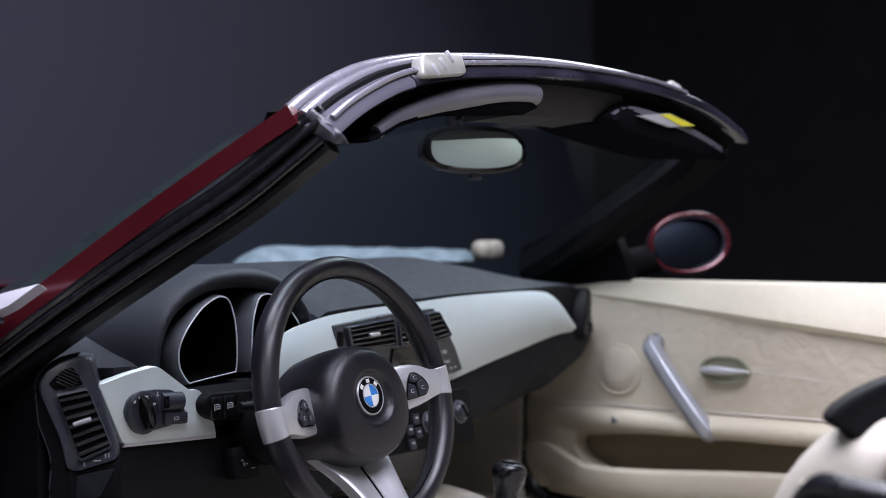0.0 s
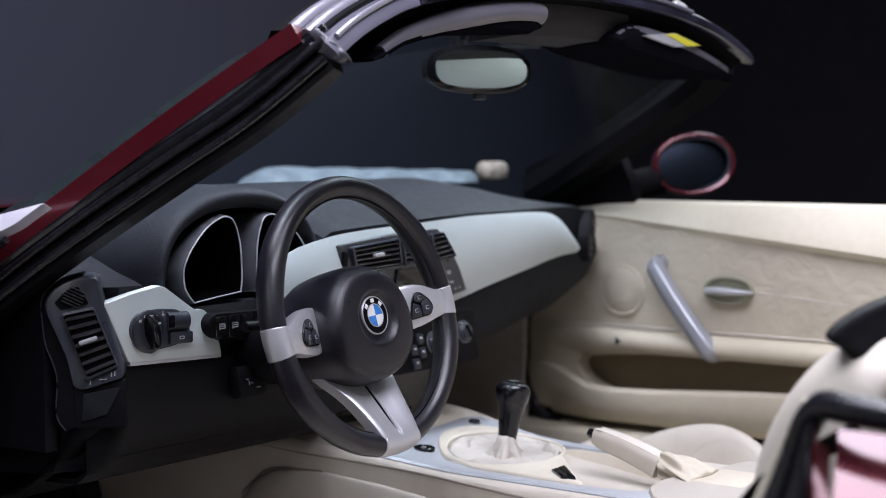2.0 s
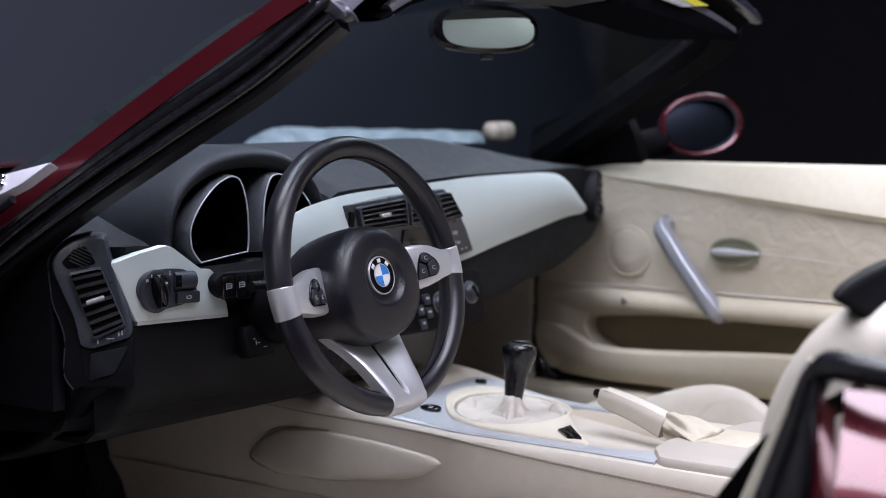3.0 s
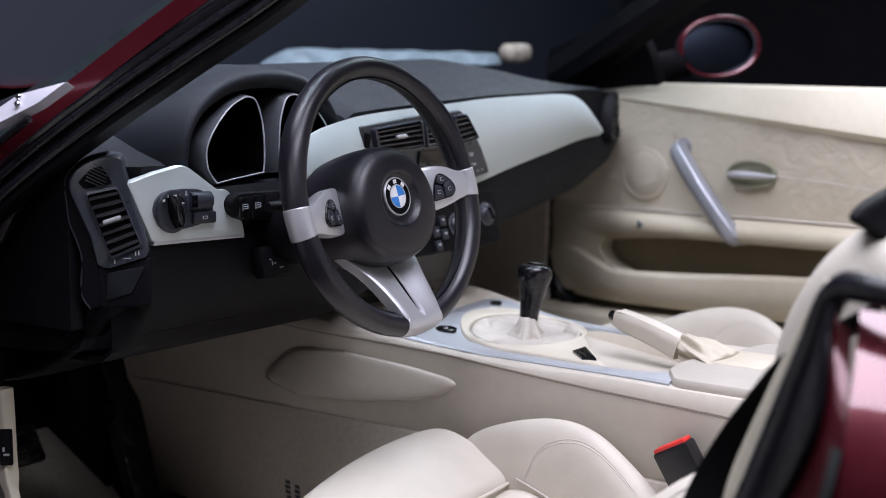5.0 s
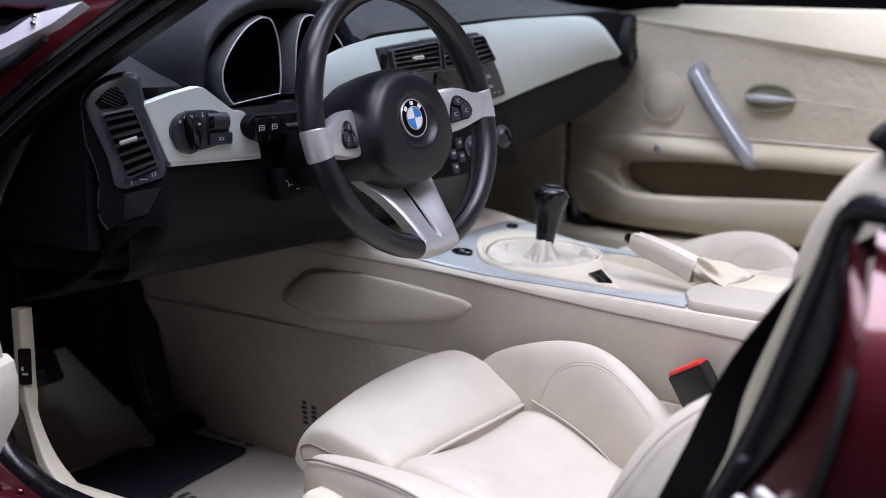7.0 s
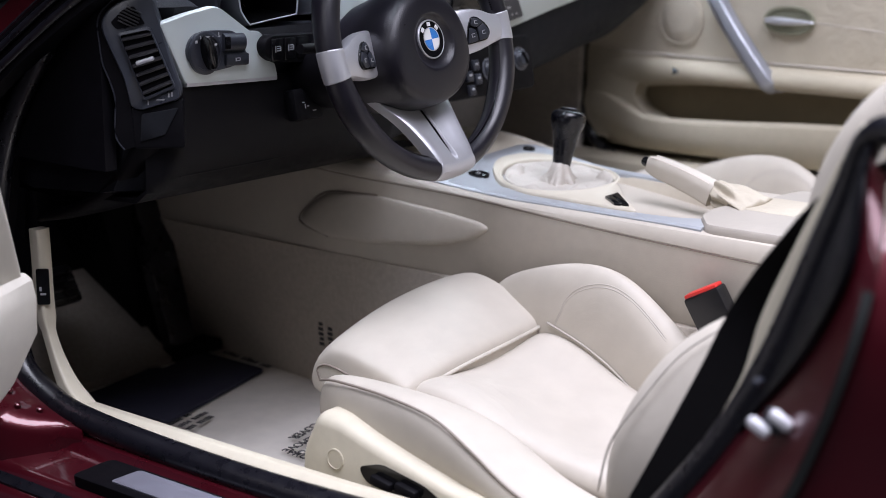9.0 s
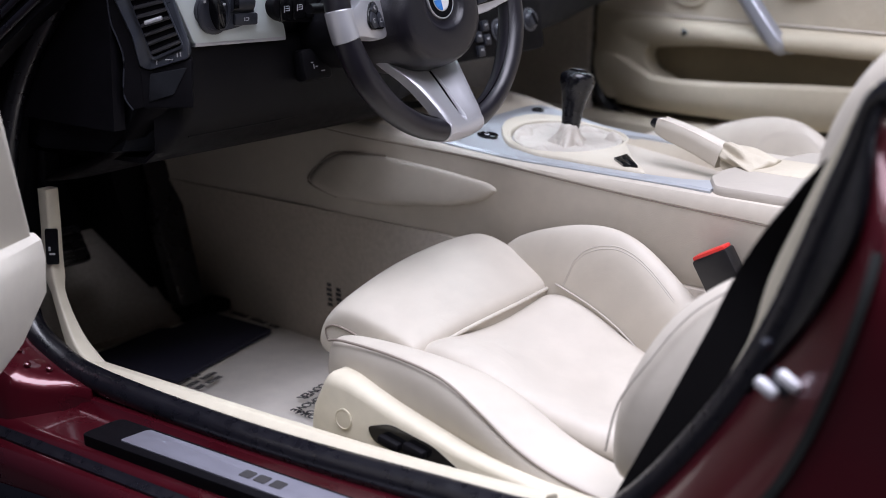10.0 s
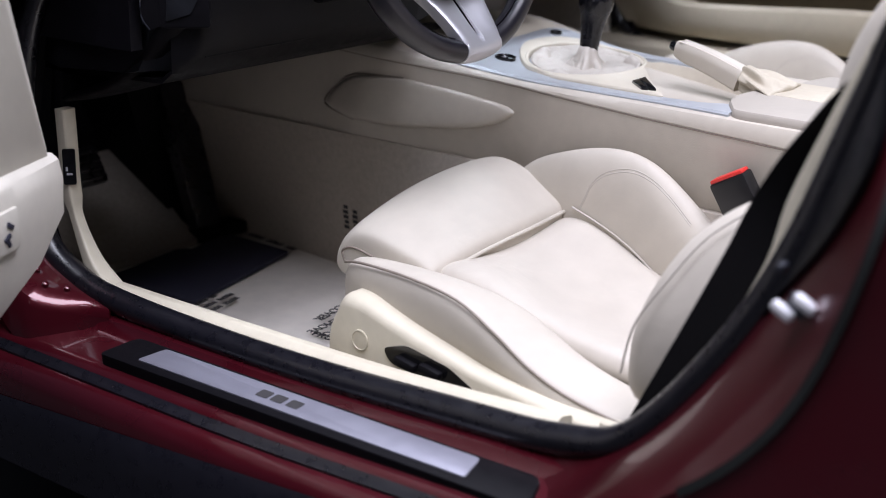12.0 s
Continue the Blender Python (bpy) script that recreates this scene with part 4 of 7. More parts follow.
def build_cluster():
    c = thing("instrument_cluster", (-0.385, 0.24, 0.82), "hooded black instrument cluster with two silver-rimmed dials", "instrument cluster")
    cx, n = -0.388, 28

    def arch(y, w, h, z0):
        return [(cx - w * math.copysign(abs(math.cos(a)) ** 0.9, math.cos(a)), y, z0 + h * abs(math.sin(a)) ** 0.8) for a in np.linspace(0, math.pi, n)]
    rows = [arch(0.60, 0.20, 0.075, 0.885), arch(0.44, 0.188, 0.110, 0.876), arch(0.33, 0.178, 0.127, 0.868), arch(0.25, 0.170, 0.135, 0.860), arch(0.215, 0.166, 0.136, 0.856), arch(0.202, 0.162, 0.133, 0.854), arch(0.198, 0.157, 0.128, 0.852),
            arch(0.201, 0.152, 0.121, 0.850), arch(0.212, 0.148, 0.115, 0.848), arch(0.26, 0.146, 0.108, 0.845), arch(0.32, 0.142, 0.100, 0.842)]
    part("hood", loft(rows[:9], closed=False, caps=False), DASH_TOP, c, "charcoal hood over the instruments", sub=1)
    # inside of the hood, split off in near-black
    part("hood_inside", loft([arch(0.207, 0.150, 0.118, 0.849)] + rows[8:], closed=False, caps=False), DIAL, c, "near-black inside of the hood", sub=1)
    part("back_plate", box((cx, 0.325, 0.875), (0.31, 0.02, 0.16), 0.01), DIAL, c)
    part("lower_lip", loft([[(x, 0.192, 0.800), (x, 0.191, 0.820), (x, 0.200, 0.8315), (x, 0.31, 0.8315), (x, 0.31, 0.800)] for x in (-0.54, -0.24)]), PLASTIC, c, "black lip under the dials")
    base = [(-0.0565, 0.000), (-0.057, 0.023), (-0.041, 0.0495), (-0.014, 0.075), (0.010, 0.0870), (0.024, 0.0890), (0.0375, 0.0830), (0.0475, 0.060), (0.0515, 0.036), (0.0525, 0.004), (0.0500, -0.0145), (0.046, -0.0165), (0.0, -0.0205), (-0.034, -0.0240), (-0.040, -0.0235), (-0.0505, -0.0120)]
    for s, x0 in ((1, -0.446), (-1, -0.310)):
        ol = spline([(s * u, v, 0) for u, v in base], 4, True)

        def ringloop(k, y, dz=0.0):
            return [(x0 + p.x * k, y, 0.862 + (p.y - 0.03) * k + 0.03 + dz) for p in ol]
        part("dial_shroud", loft([ringloop(1.14, 0.31), ringloop(1.13, 0.262), ringloop(1.10, 0.230), ringloop(1.055, 0.209), ringloop(1.02, 0.204)], caps=False), SHROUD, c, "grey satin shroud round the dial")
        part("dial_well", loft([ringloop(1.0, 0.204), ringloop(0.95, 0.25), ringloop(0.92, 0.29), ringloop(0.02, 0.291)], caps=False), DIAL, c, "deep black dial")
        part("dial_rim", sweep(ringloop(1.01, 0.2025), circle(0.0012, 8), True, up=(0, 1, 0.01)), SILVER, c, "thin silver dial rim")
        md = frame_of((x0 + 0.002 * s, 0.288, 0.882), (1, 0, 0), (0, 0, 1))
        dl = part("dial_face", turned([(0.050, 0.0), (0.050, 0.004), (0.0485, 0.0045), (0.047, 0.002), (0.001, 0.001)], md, 40), DIAL, c, "black dial with a fine ring")
        for i in range(13):
            a = radians(220 - 22 * i)
            part("tick", box((0.040, 0, 0.002), (0.006, 0.0010, 0.0008), 0, md @ Matrix.Rotation(a, 4, "Z")), SHROUD, dl)
        part("needle", box((0.018, 0, 0.005), (0.040, 0.0016, 0.0012), 0.0004, md @ Matrix.Rotation(radians(225), 4, "Z")), SHROUD, dl)
    return c


build_cluster()


def build_light_switch():
    s = thing("light_switch", (-0.56, 0.186, 0.81), "black rotary headlamp switch in the silver trim", "switch")
    m = frame_of((0, 0.1912, 0), (1, 0, 0), (0, 0, 1))
    body = [(-0.6150, 0.813), (-0.6095, 0.8265), (-0.5980, 0.8345), (-0.5652, 0.8370), (-0.5290, 0.8335), (-0.5120, 0.8180), (-0.5060, 0.7915), (-0.5400, 0.7850), (-0.5744, 0.7820), (-0.5959, 0.7890), (-0.6110, 0.8000)]
    b = part("body", prism(rounded(body[::-1], 0.010), m, 0.004, 0.0015), PANEL_DARK, s)
    mr = m @ Matrix.Translation((-0.5835, 0.8085, 0.004))
    part("rotary_ring", turned([(0.0285, -0.001), (0.0285, 0.003), (0.0265, 0.0045), (0.0225, 0.0045), (0.0215, 0.0025), (0.004, 0.0025)], mr, 36), PLASTIC_GREY, s, "dark rotary ring")
    part("rotary_grip", loft([[mr @ pose(0, 0, 0, 0, 0, 14) @ Vector((0.0075 * k * math.cos(a) * (1 - 0.3 * math.sin(a) ** 2), 0.0215 * k * math.sin(a), h)) for a in np.linspace(0, 2 * math.pi, 24, endpoint=False)] for k, h in ((1.15, 0.002), (1.0, 0.012), (0.92, 0.016), (0.6, 0.0175))]), BLACK_GLOSS, s, "upright rotary grip")
    roll = part("roller", sweep([m @ Vector((x, 0.8185 - 0.05 * (x + 0.545), 0.003)) for x in np.linspace(-0.5520, -0.5150, 6)], circle(0.0125, 16, 0.0095), up=(0, 1, 0)), PLASTIC_GREY, s, "ribbed dimmer roller")
    for i in range(5):
        part("roller_rib", box((-0.5525 + 0.0018 * i, 0.8190, 0.0115), (0.0007, 0.016, 0.003), 0.0002, m), PLASTIC, roll)
    bt = part("button", box((-0.5285, 0.7955, 0.006), (0.042, 0.0165, 0.007), 0.003, m @ Matrix.Translation((-0.5285, 0.7955, 0)) @ pose(0, 0, 0, 0, 0, -2.5) @ Matrix.Translation((0.5285, -0.7955, 0))), PLASTIC_GREY, s, "lamp button")
    lines("print", m @ Matrix.Translation((0, 0, 0.0096)), [(-0.534, 0.7935, 0.0016, 0.0045), (-0.531, 0.7935, 0.0045, 0.0010), (-0.531, 0.7970, 0.0045, 0.0010), (-0.5265, 0.7940, 0.0012, 0.0035)], WHITE, bt, "")
    lines("dial_print", m @ Matrix.Translation((0, 0, 0.0087)), [(-0.6040, 0.8225, 0.004, 0.0035), (-0.5950, 0.8275, 0.0014, 0.0040), (-0.5860, 0.8285, 0.007, 0.0018), (-0.5735, 0.8290, 0.0012, 0.0012), (-0.5640, 0.8280, 0.004, 0.0016), (-0.5632, 0.8300, 0.0014, 0.0040), (-0.5705, 0.8170, 0.0045, 0.0028), (-0.5695, 0.8000, 0.0035, 0.0030)], WHITE, b, "")


build_light_switch()


# ---- steering wheel ----
def build_wheel():
    s = thing("steering_wheel", (-0.36, 0.015, 0.823), "black leather steering wheel with three satin silver spokes", "steering wheel")
    t = radians(14)
    m = frame_of((-0.357, 0.012, 0.821), (1, 0, 0), (0, math.sin(t), math.cos(t))) @ pose(0, 0, 0, 0, 0, 4.0)
    R, r = 0.1765, 0.0170

    def ring(a, k=1.0):
        d = Vector((math.cos(a), math.sin(a), 0))
        grip = 1 + 0.10 * max(0, math.cos(2 * (a - radians(28)))) ** 6 + 0.10 * max(0, math.cos(2 * (a - radians(152)))) ** 6
        return [m @ (d * (R + r * grip * k * 0.92 * math.cos(b)) + Vector((0, 0, r * grip * k * 1.05 * math.sin(b)))) for b in np.linspace(0, 2 * math.pi, 20, endpoint=False)]
    part("rim", loft([ring(a) for a in np.linspace(0, 2 * math.pi, 120, endpoint=False)], ring=True), RIM_LEATHER, s, "black leather rim")
    # stitches on the inner side of the rim
    bm = bmesh.new()
    for i in range(300):
        a = 2 * math.pi * i / 300
        g = math.degrees(a)
        if g < 6 or g > 348 or 174 < g < 192 or 254 < g < 286:
            continue
        c = m @ Matrix.Rotation(a, 4, "Z") @ Matrix.Translation((R - r * 0.86, 0, r * 0.42)) @ pose(0, 0, 0, 0, 62, 25)
        bmesh.ops.create_cube(bm, size=1, matrix=c @ Matrix.Diagonal((0.0040, 0.0013, 0.0012, 1)))
    tagged(part("rim_stitching", bm, FELT, s, "black stitching along the rim", smooth=False), kind="stuff")

    # hub: a deep bowl, flatter at its top, with a domed pad and a round dip for the badge
    def hub(k, h):
        out = []
        for i in range(48):
            a = 2 * math.pi * i / 48
            c, q = math.cos(a), math.sin(a)
            out.append(m @ Vector((0.0835 * k * math.copysign(abs(c) ** 0.94, c) * (1 - 0.06 * q), -0.0125 * min(1, k * 1.3) + 0.0770 * k * math.copysign(abs(q) ** 0.94, q), h)))
        return out
    part("airbag_cover", loft([hub(0.90, -0.105), hub(1.00, -0.085), hub(1.06, -0.045), hub(1.06, -0.015), hub(1.035, 0.001), hub(1.00, 0.010), hub(0.955, 0.0165), hub(0.90, 0.0208), hub(0.82, 0.0236), hub(0.68, 0.0252), hub(0.5, 0.0262), hub(0.475, 0.0255), hub(0.44, 0.0215), hub(0.38, 0.0185), hub(0.30, 0.0175), hub(0.05, 0.0172)]), BLACK_LEATHER, s, "grained black airbag cover", sub=1)
    for u, v, w, h in ((-0.048, 0.0215, 0.0085, 0.0011), (-0.0445, 0.0190, 0.0011, 0.0050), (-0.0470, 0.0178, 0.0050, 0.0010), (0.049, 0.014, 0.004, 0.0010)):
        part("horn_mark", box((u, v, 0.0190), (w, h, 0.011), 0.0002, m), FELT, s, "dark horn mark")
    for i in range(6):
        part("pad_mark", box((-0.014 + 0.0055 * i, -0.053, 0.0218), (0.0030, 0.0080, 0.005), 0.0004, m), FELT, s)
    # round badge: dark ring, quartered disc
    mb = m @ Matrix.Translation((0.0005, -0.0045, 0.0172)) @ Matrix.Scale(0.90, 4)
    bd = part("badge", turned([(0.0295, 0.0), (0.0295, 0.003), (0.0285, 0.0042), (0.0275, 0.0042), (0.027, 0.0032), (0.001, 0.0032)], mb, 40), SILVER, s, "round badge in black, blue and white")
    part("badge_ring", turned([(0.0270, 0.0030), (0.0270, 0.0038), (0.0172, 0.0038), (0.0172, 0.0030)], mb, 40), BLACK_GLOSS, bd)
    part("badge_inner_ring", turned([(0.0180, 0.0030), (0.0180, 0.0044), (0.0166, 0.0044), (0.0166, 0.0030)], mb, 40), SILVER, bd)
    for i in range(4):
        a0 = math.pi / 2 * i
        pl = [(0, 0)] + [(0.0164 * math.cos(a0 + math.pi / 2 * k / 10), 0.0164 * math.sin(a0 + math.pi / 2 * k / 10)) for k in range(11)]
        part("badge_quarter", prism(pl, mb @ Matrix.Translation((0, 0, 0.0032)), 0.0012), (BADGE_WHITE, BLUE)[(i + 1) % 2], bd, ("white quarter", "blue quarter")[(i + 1) % 2])
    for a in (136, 90, 44):
        part("badge_mark", box((0.0225, 0, 0.0042), (0.0060, 0.0075, 0.0008), 0.0003, mb @ pose(0, 0, 0, 0, 0, a)), BADGE_WHITE, bd)
    # side spokes: dished silver arms that carry the keys and clasp the rim
    for k in (-1, 1):
        secs = []
        for x, lo, hi, h, th in ((0.062, -0.034, 0.024, -0.024, 0.012), (0.078, -0.036, 0.026, -0.014, 0.014), (0.094, -0.0370, 0.0265, -0.0050, 0.016), (0.108, -0.0370, 0.0262, 0.0005, 0.018), (0.122, -0.0355, 0.0245, 0.0050, 0.018), (0.136, -0.0330, 0.0205, 0.0085, 0.020), (0.148, -0.0300, 0.0145, 0.0112, 0.022), (0.158, -0.0285, 0.0105, 0.0128, 0.028), (0.172, -0.0275, 0.0095, 0.0140, 0.030)):
            e = 0.006
            secs.append([m @ Vector((k * x, y, z)) for y, z in ((lo, h - th), (lo, h - e), (lo + 0.0016, h - 0.0018), (lo + e, h), ((lo + hi) / 2, h + 0.0012), (hi - e, h), (hi - 0.0016, h - 0.0018), (hi, h - e), (hi, h - th))])
        sp = part("spoke", loft(secs), SILVER, s, "satin silver spoke")
        tilt = math.degrees(math.atan(0.30))
        mk = m @ Matrix.Translation((k * 0.118, -0.0050, 0.0048)) @ pose(0, 0, 0, 0, -k * tilt, 0)
        pod = [(-0.020, -0.0195), (0.016, -0.0180), (0.0235, -0.0080), (0.019, 0.0045), (0.006, 0.0165), (-0.004, 0.0185), (-0.012, 0.0060)]
        part("key_pod", prism(rounded([(k * x, z) for x, z in pod][::k], 0.005), mk, 0.0018, 0.0008, 0.003), BLACK_GLOSS, sp, "black key pod")
        for shape in ([(-0.0035, 0.0165), (0.0045, 0.0148), (0.0125, 0.0068), (0.0005, 0.0020), (-0.0095, 0.0066)], [(0.0020, 0.0012), (0.0132, 0.0058), (0.0215, -0.0070), (0.0155, -0.0162), (0.0010, -0.0165)], [(-0.0110, 0.0038), (-0.0016, -0.0010), (-0.0012, -0.0168), (-0.0190, -0.0178)]):
            kp = rounded([(k * x, z) for x, z in shape][::-k], 0.0025)
            key = part("key", prism(kp, mk @ Matrix.Translation((0, 0, 0.0018)), 0.0022, 0.0010), PLASTIC_GREY, sp)
            ux, uz = sum(q[0] for q in shape) / len(shape) * k, sum(q[1] for q in shape) / len(shape)
            for du, dv, w, h in ((0.0, 0.0022, 0.0050, 0.0007), (0.0, -0.0022, 0.0050, 0.0007), (-0.0025, 0.0, 0.0007, 0.0044)):
                part("key_mark", box((ux + du, uz + dv, 0.0042), (w, h, 0.0005), 0, mk), WHITE, key)
        lp = []
        for a in np.linspace(radians(-9.3), radians(3.4), 11):
            a = a if k > 0 else math.pi - a
            lp.append(ring(a, 1.06))
        part("rim_clasp", loft(lp), SILVER, sp, bevel=0.0012)
    # lower spoke: one dished plate with a long slot, folding over the rim
    secs = []
    for y, W, h in ((-0.068, 0.068, -0.038), (-0.080, 0.0645, -0.0285), (-0.095, 0.0570, -0.0175), (-0.110, 0.0510, -0.0085), (-0.125, 0.0465, -0.0005), (-0.140, 0.0430, 0.0070), (-0.152, 0.0405, 0.0125), (-0.162, 0.0385, 0.0165), (-0.172, 0.0372, 0.0190), (-0.181, 0.0362, 0.0185)):
        g = 0.0036 if -0.166 < y < -0.07 else 0.0002
        v = 0.0060 * step(-0.180, -0.130, y)
        cut = 0.011 if g > 0.001 else 0.001
        half = [(W, h - 0.020), (W, h - 0.0050), (W - 0.0010, h - 0.0020), (W - 0.0040, h - 0.0002), (W - 0.0100, h + 0.0002), (W * 0.5, h - 0.5 * v), (g + 0.0014, h - v), (g, h - v - 0.002), (g * 0.8, h - v - cut)]
        secs.append([m @ Vector((-x, y, z)) for x, z in half] + [m @ Vector((x, y, z)) for x, z in reversed(half)])
    part("lower_spoke", loft(secs), SILVER, s, "satin silver lower spoke with a long slot")
    part("spoke_slot", loft([[m @ Vector((x, y, h - 0.0095)) for x in (-0.0034, 0.0034)] + [m @ Vector((x, y, h - 0.012)) for x in (0.0034, -0.0034)] for y, h in ((-0.095, -0.0175), (-0.125, -0.0005), (-0.152, 0.0125), (-0.160, 0.0150))]), FELT, s, "black slot in the lower spoke")
    lp = [ring(a, 1.09) for a in np.linspace(radians(270 - 11.6), radians(270 + 11.6), 11)]
    part("bottom_clasp", loft(lp), SILVER, s, "satin silver bottom clasp", bevel=0.0012)
    # column
    col = part("column_shroud", loft([[m @ Vector((w * math.cos(a), hh * math.sin(a) + o, h)) for a in np.linspace(0, 2 * math.pi, 20, endpoint=False)] for w, hh, o, h in ((0.05, 0.045, -0.01, -0.26), (0.062, 0.055, -0.015, -0.18), (0.066, 0.058, -0.012, -0.10), (0.058, 0.050, -0.005, -0.07))]), PLASTIC, s, "black column shroud", sub=1)
    for k in (-1, 1):
        part("stalk", tube([m @ Vector((k * 0.05, 0.01, -0.09)), m @ Vector((k * 0.10, 0.018, -0.082)), m @ Vector((k * 0.150, 0.022, -0.075))], 0.007, up=(0, 1, 0.2)), PLASTIC, col, "black column stalk")
    return s


build_wheel()


def build_dash_keys():
    k = thing("lamp_level_keys", (-0.46, 0.16, 0.81), "black switch block beside the steering column", "switch")
    m = frame_of((0, 0.185, 0), (1, 0, 0), (0, 0, 1))
    b = part("block", prism(rounded([(-0.4870, 0.812), (-0.4760, 0.8235), (-0.42, 0.8215), (-0.36, 0.820), (-0.36, 0.780), (-0.41, 0.781), (-0.468, 0.787), (-0.483, 0.797)][::-1], 0.009), m, 0.010, 0.004, 0.04), PLASTIC, k)
    for x in (-0.4640, -0.4390, -0.4140):
        f = part("key", box((x, 0.8035, 0.0105), (0.0225, 0.031, 0.005), 0.0025, m), BLACK_GLOSS, k)
        if x < -0.42:
            sgn = 1 if x < -0.45 else -1
            lines("print", m @ Matrix.Translation((x, 0.8045, 0.0131)), [(-0.0050, -0.0045, 0.0012, 0.0090), (-0.0020, 0.0030, 0.0060, 0.0012), (-0.0020, 0.0, 0.0060, 0.0012), (-0.0020, -0.0030, 0.0060, 0.0012), (0.0045, -0.003 * sgn, 0.0012, 0.006 * sgn)], WHITE, f, "")
    lines("print", m @ Matrix.Translation((-0.4035, 0.8040, 0.0131)), [(-0.0010, -0.003, 0.0010, 0.006), (0.0010, -0.001, 0.0022, 0.001)], WHITE, b, "")
    k2 = thing("column_switch", (-0.41, 0.16, 0.720), "small black switch under the steering column", "switch")
    m = frame_of((-0.405, 0.182, 0.722), (1, 0, 0), (0, 0.2, 1))
    b = part("block", box((0, 0, 0.0), (0.056, 0.045, 0.022), 0.006, m), PLASTIC, k2)
    lines("print", m @ Matrix.Translation((0, 0, 0.0112)), [(-0.014, 0.002, 0.004, 0.0012), (-0.010, -0.006, 0.0012, 0.006), (-0.006, -0.004, 0.004, 0.0012), (0.006, 0.008, 0.0025, 0.0025), (0.012, 0.004, 0.0012, 0.004), (0.004, -0.011, 0.007, 0.0012)], WHITE, b, "")


build_dash_keys()


# ---- mirrors, visors, header fittings ----
def build_rear_mirror():
    r = thing("rear_view_mirror", (-0.01, 0.07, 1.16), "black framed interior rear-view mirror", "mirror")
    m = frame_of((-0.018, 0.062, 1.163), (0.95, -0.30, 0), (0.0, 0.05, 1))
    w, h = 0.094, 0.034
    part("housing", loft([oval(m, w * 0.5, h * 0.5, z=-0.045), oval(m, w * 0.85, h * 0.85, z=-0.035), oval(m, w * 1.04, h * 1.06, z=-0.012), oval(m, w * 1.05, h * 1.09, z=0.004), oval(m, w * 0.99, h * 0.99, z=0.006)]), BLACK_GLOSS, r)
    part("glass", loft([oval(m, w * 0.94, h * 0.88, z=0.0062), oval(m, w * 0.94, h * 0.88, z=0.0078), oval(m, w * 0.91, h * 0.83, z=0.0082)]), MIRROR, r, "silvered mirror glass")
    part("stem", tube([m @ Vector((0, 0.01, -0.03)), m @ Vector((0, 0.05, -0.05)), m @ Vector((0, 0.09, -0.03))], 0.013, up=(0, 1, 0)), PLASTIC, r)
    part("foot", box((0.0, 0.05, 1.25), (0.07, 0.07, 0.03), 0.012), PLASTIC, r)
    part("dip_lever", box((0.0, -0.041, 0.0), (0.022, 0.010, 0.012), 0.003, m), PLASTIC_GREY, r)


build_rear_mirror()


def build_door_mirror():
    d = thing("door_mirror", (0.80, 0.2, 0.98), "burgundy oval door mirror on the passenger side", "mirror")
    m = frame_of((0.862, 0.160, 1.006), (0.72, -0.69, 0), (0.02, 0.08, 1)) @ pose(0, 0, 0, 0, 0, 6)
    part("shell", loft([oval(m, 0.030, 0.020, 2.12, z=-0.11), oval(m, 0.065, 0.048, 2.12, z=-0.085), oval(m, 0.086, 0.064, 2.12, z=-0.03), oval(m, 0.0875, 0.0645, 2.12, z=0.0), oval(m, 0.082, 0.059, 2.12, z=0.006), oval(m, 0.072, 0.050, 2.12, z=-0.004)], caps=False), RED, d, "burgundy painted shell", sub=1)
    tilted = m @ pose(0, 0, 0, -5, 7, 0)
    part("glass", loft([oval(tilted, 0.076, 0.054, 2.12, z=-0.010), oval(tilted, 0.076, 0.054, 2.12, z=-0.006), oval(tilted, 0.073, 0.052, 2.12, z=-0.005)]), DARK_MIRROR, d, "mirror glass coloured dark for a dark reflection")
    part("rim", sweep(oval(m, 0.074, 0.052, 2.12, z=-0.004), circle(0.004, 6), True, up=tuple(m.to_3x3() @ Vector((0, 0, 1)))), PLASTIC_GREY, d)
    part("foot", tube([m @ Vector((-0.05, -0.02, -0.05)), Vector((0.76, 0.24, 0.965)), Vector((0.71, 0.27, 0.955))], 0.030), FELT, d)
    tri = [(0.20, 0.925), (0.46, 0.915), (0.46, 1.00), (0.32, 1.05), (0.245, 1.04), (0.215, 0.98)]
    part("sail_panel", prism(rounded(tri, 0.015), frame_of((0.715, 0, 0), (0, 1, 0), (0, 0, 1)) @ pose(0, 0, 0, 0, 0, 0), 0.012, 0.003, 0.02), PLASTIC, d, "black corner panel behind the mirror")


build_door_mirror()


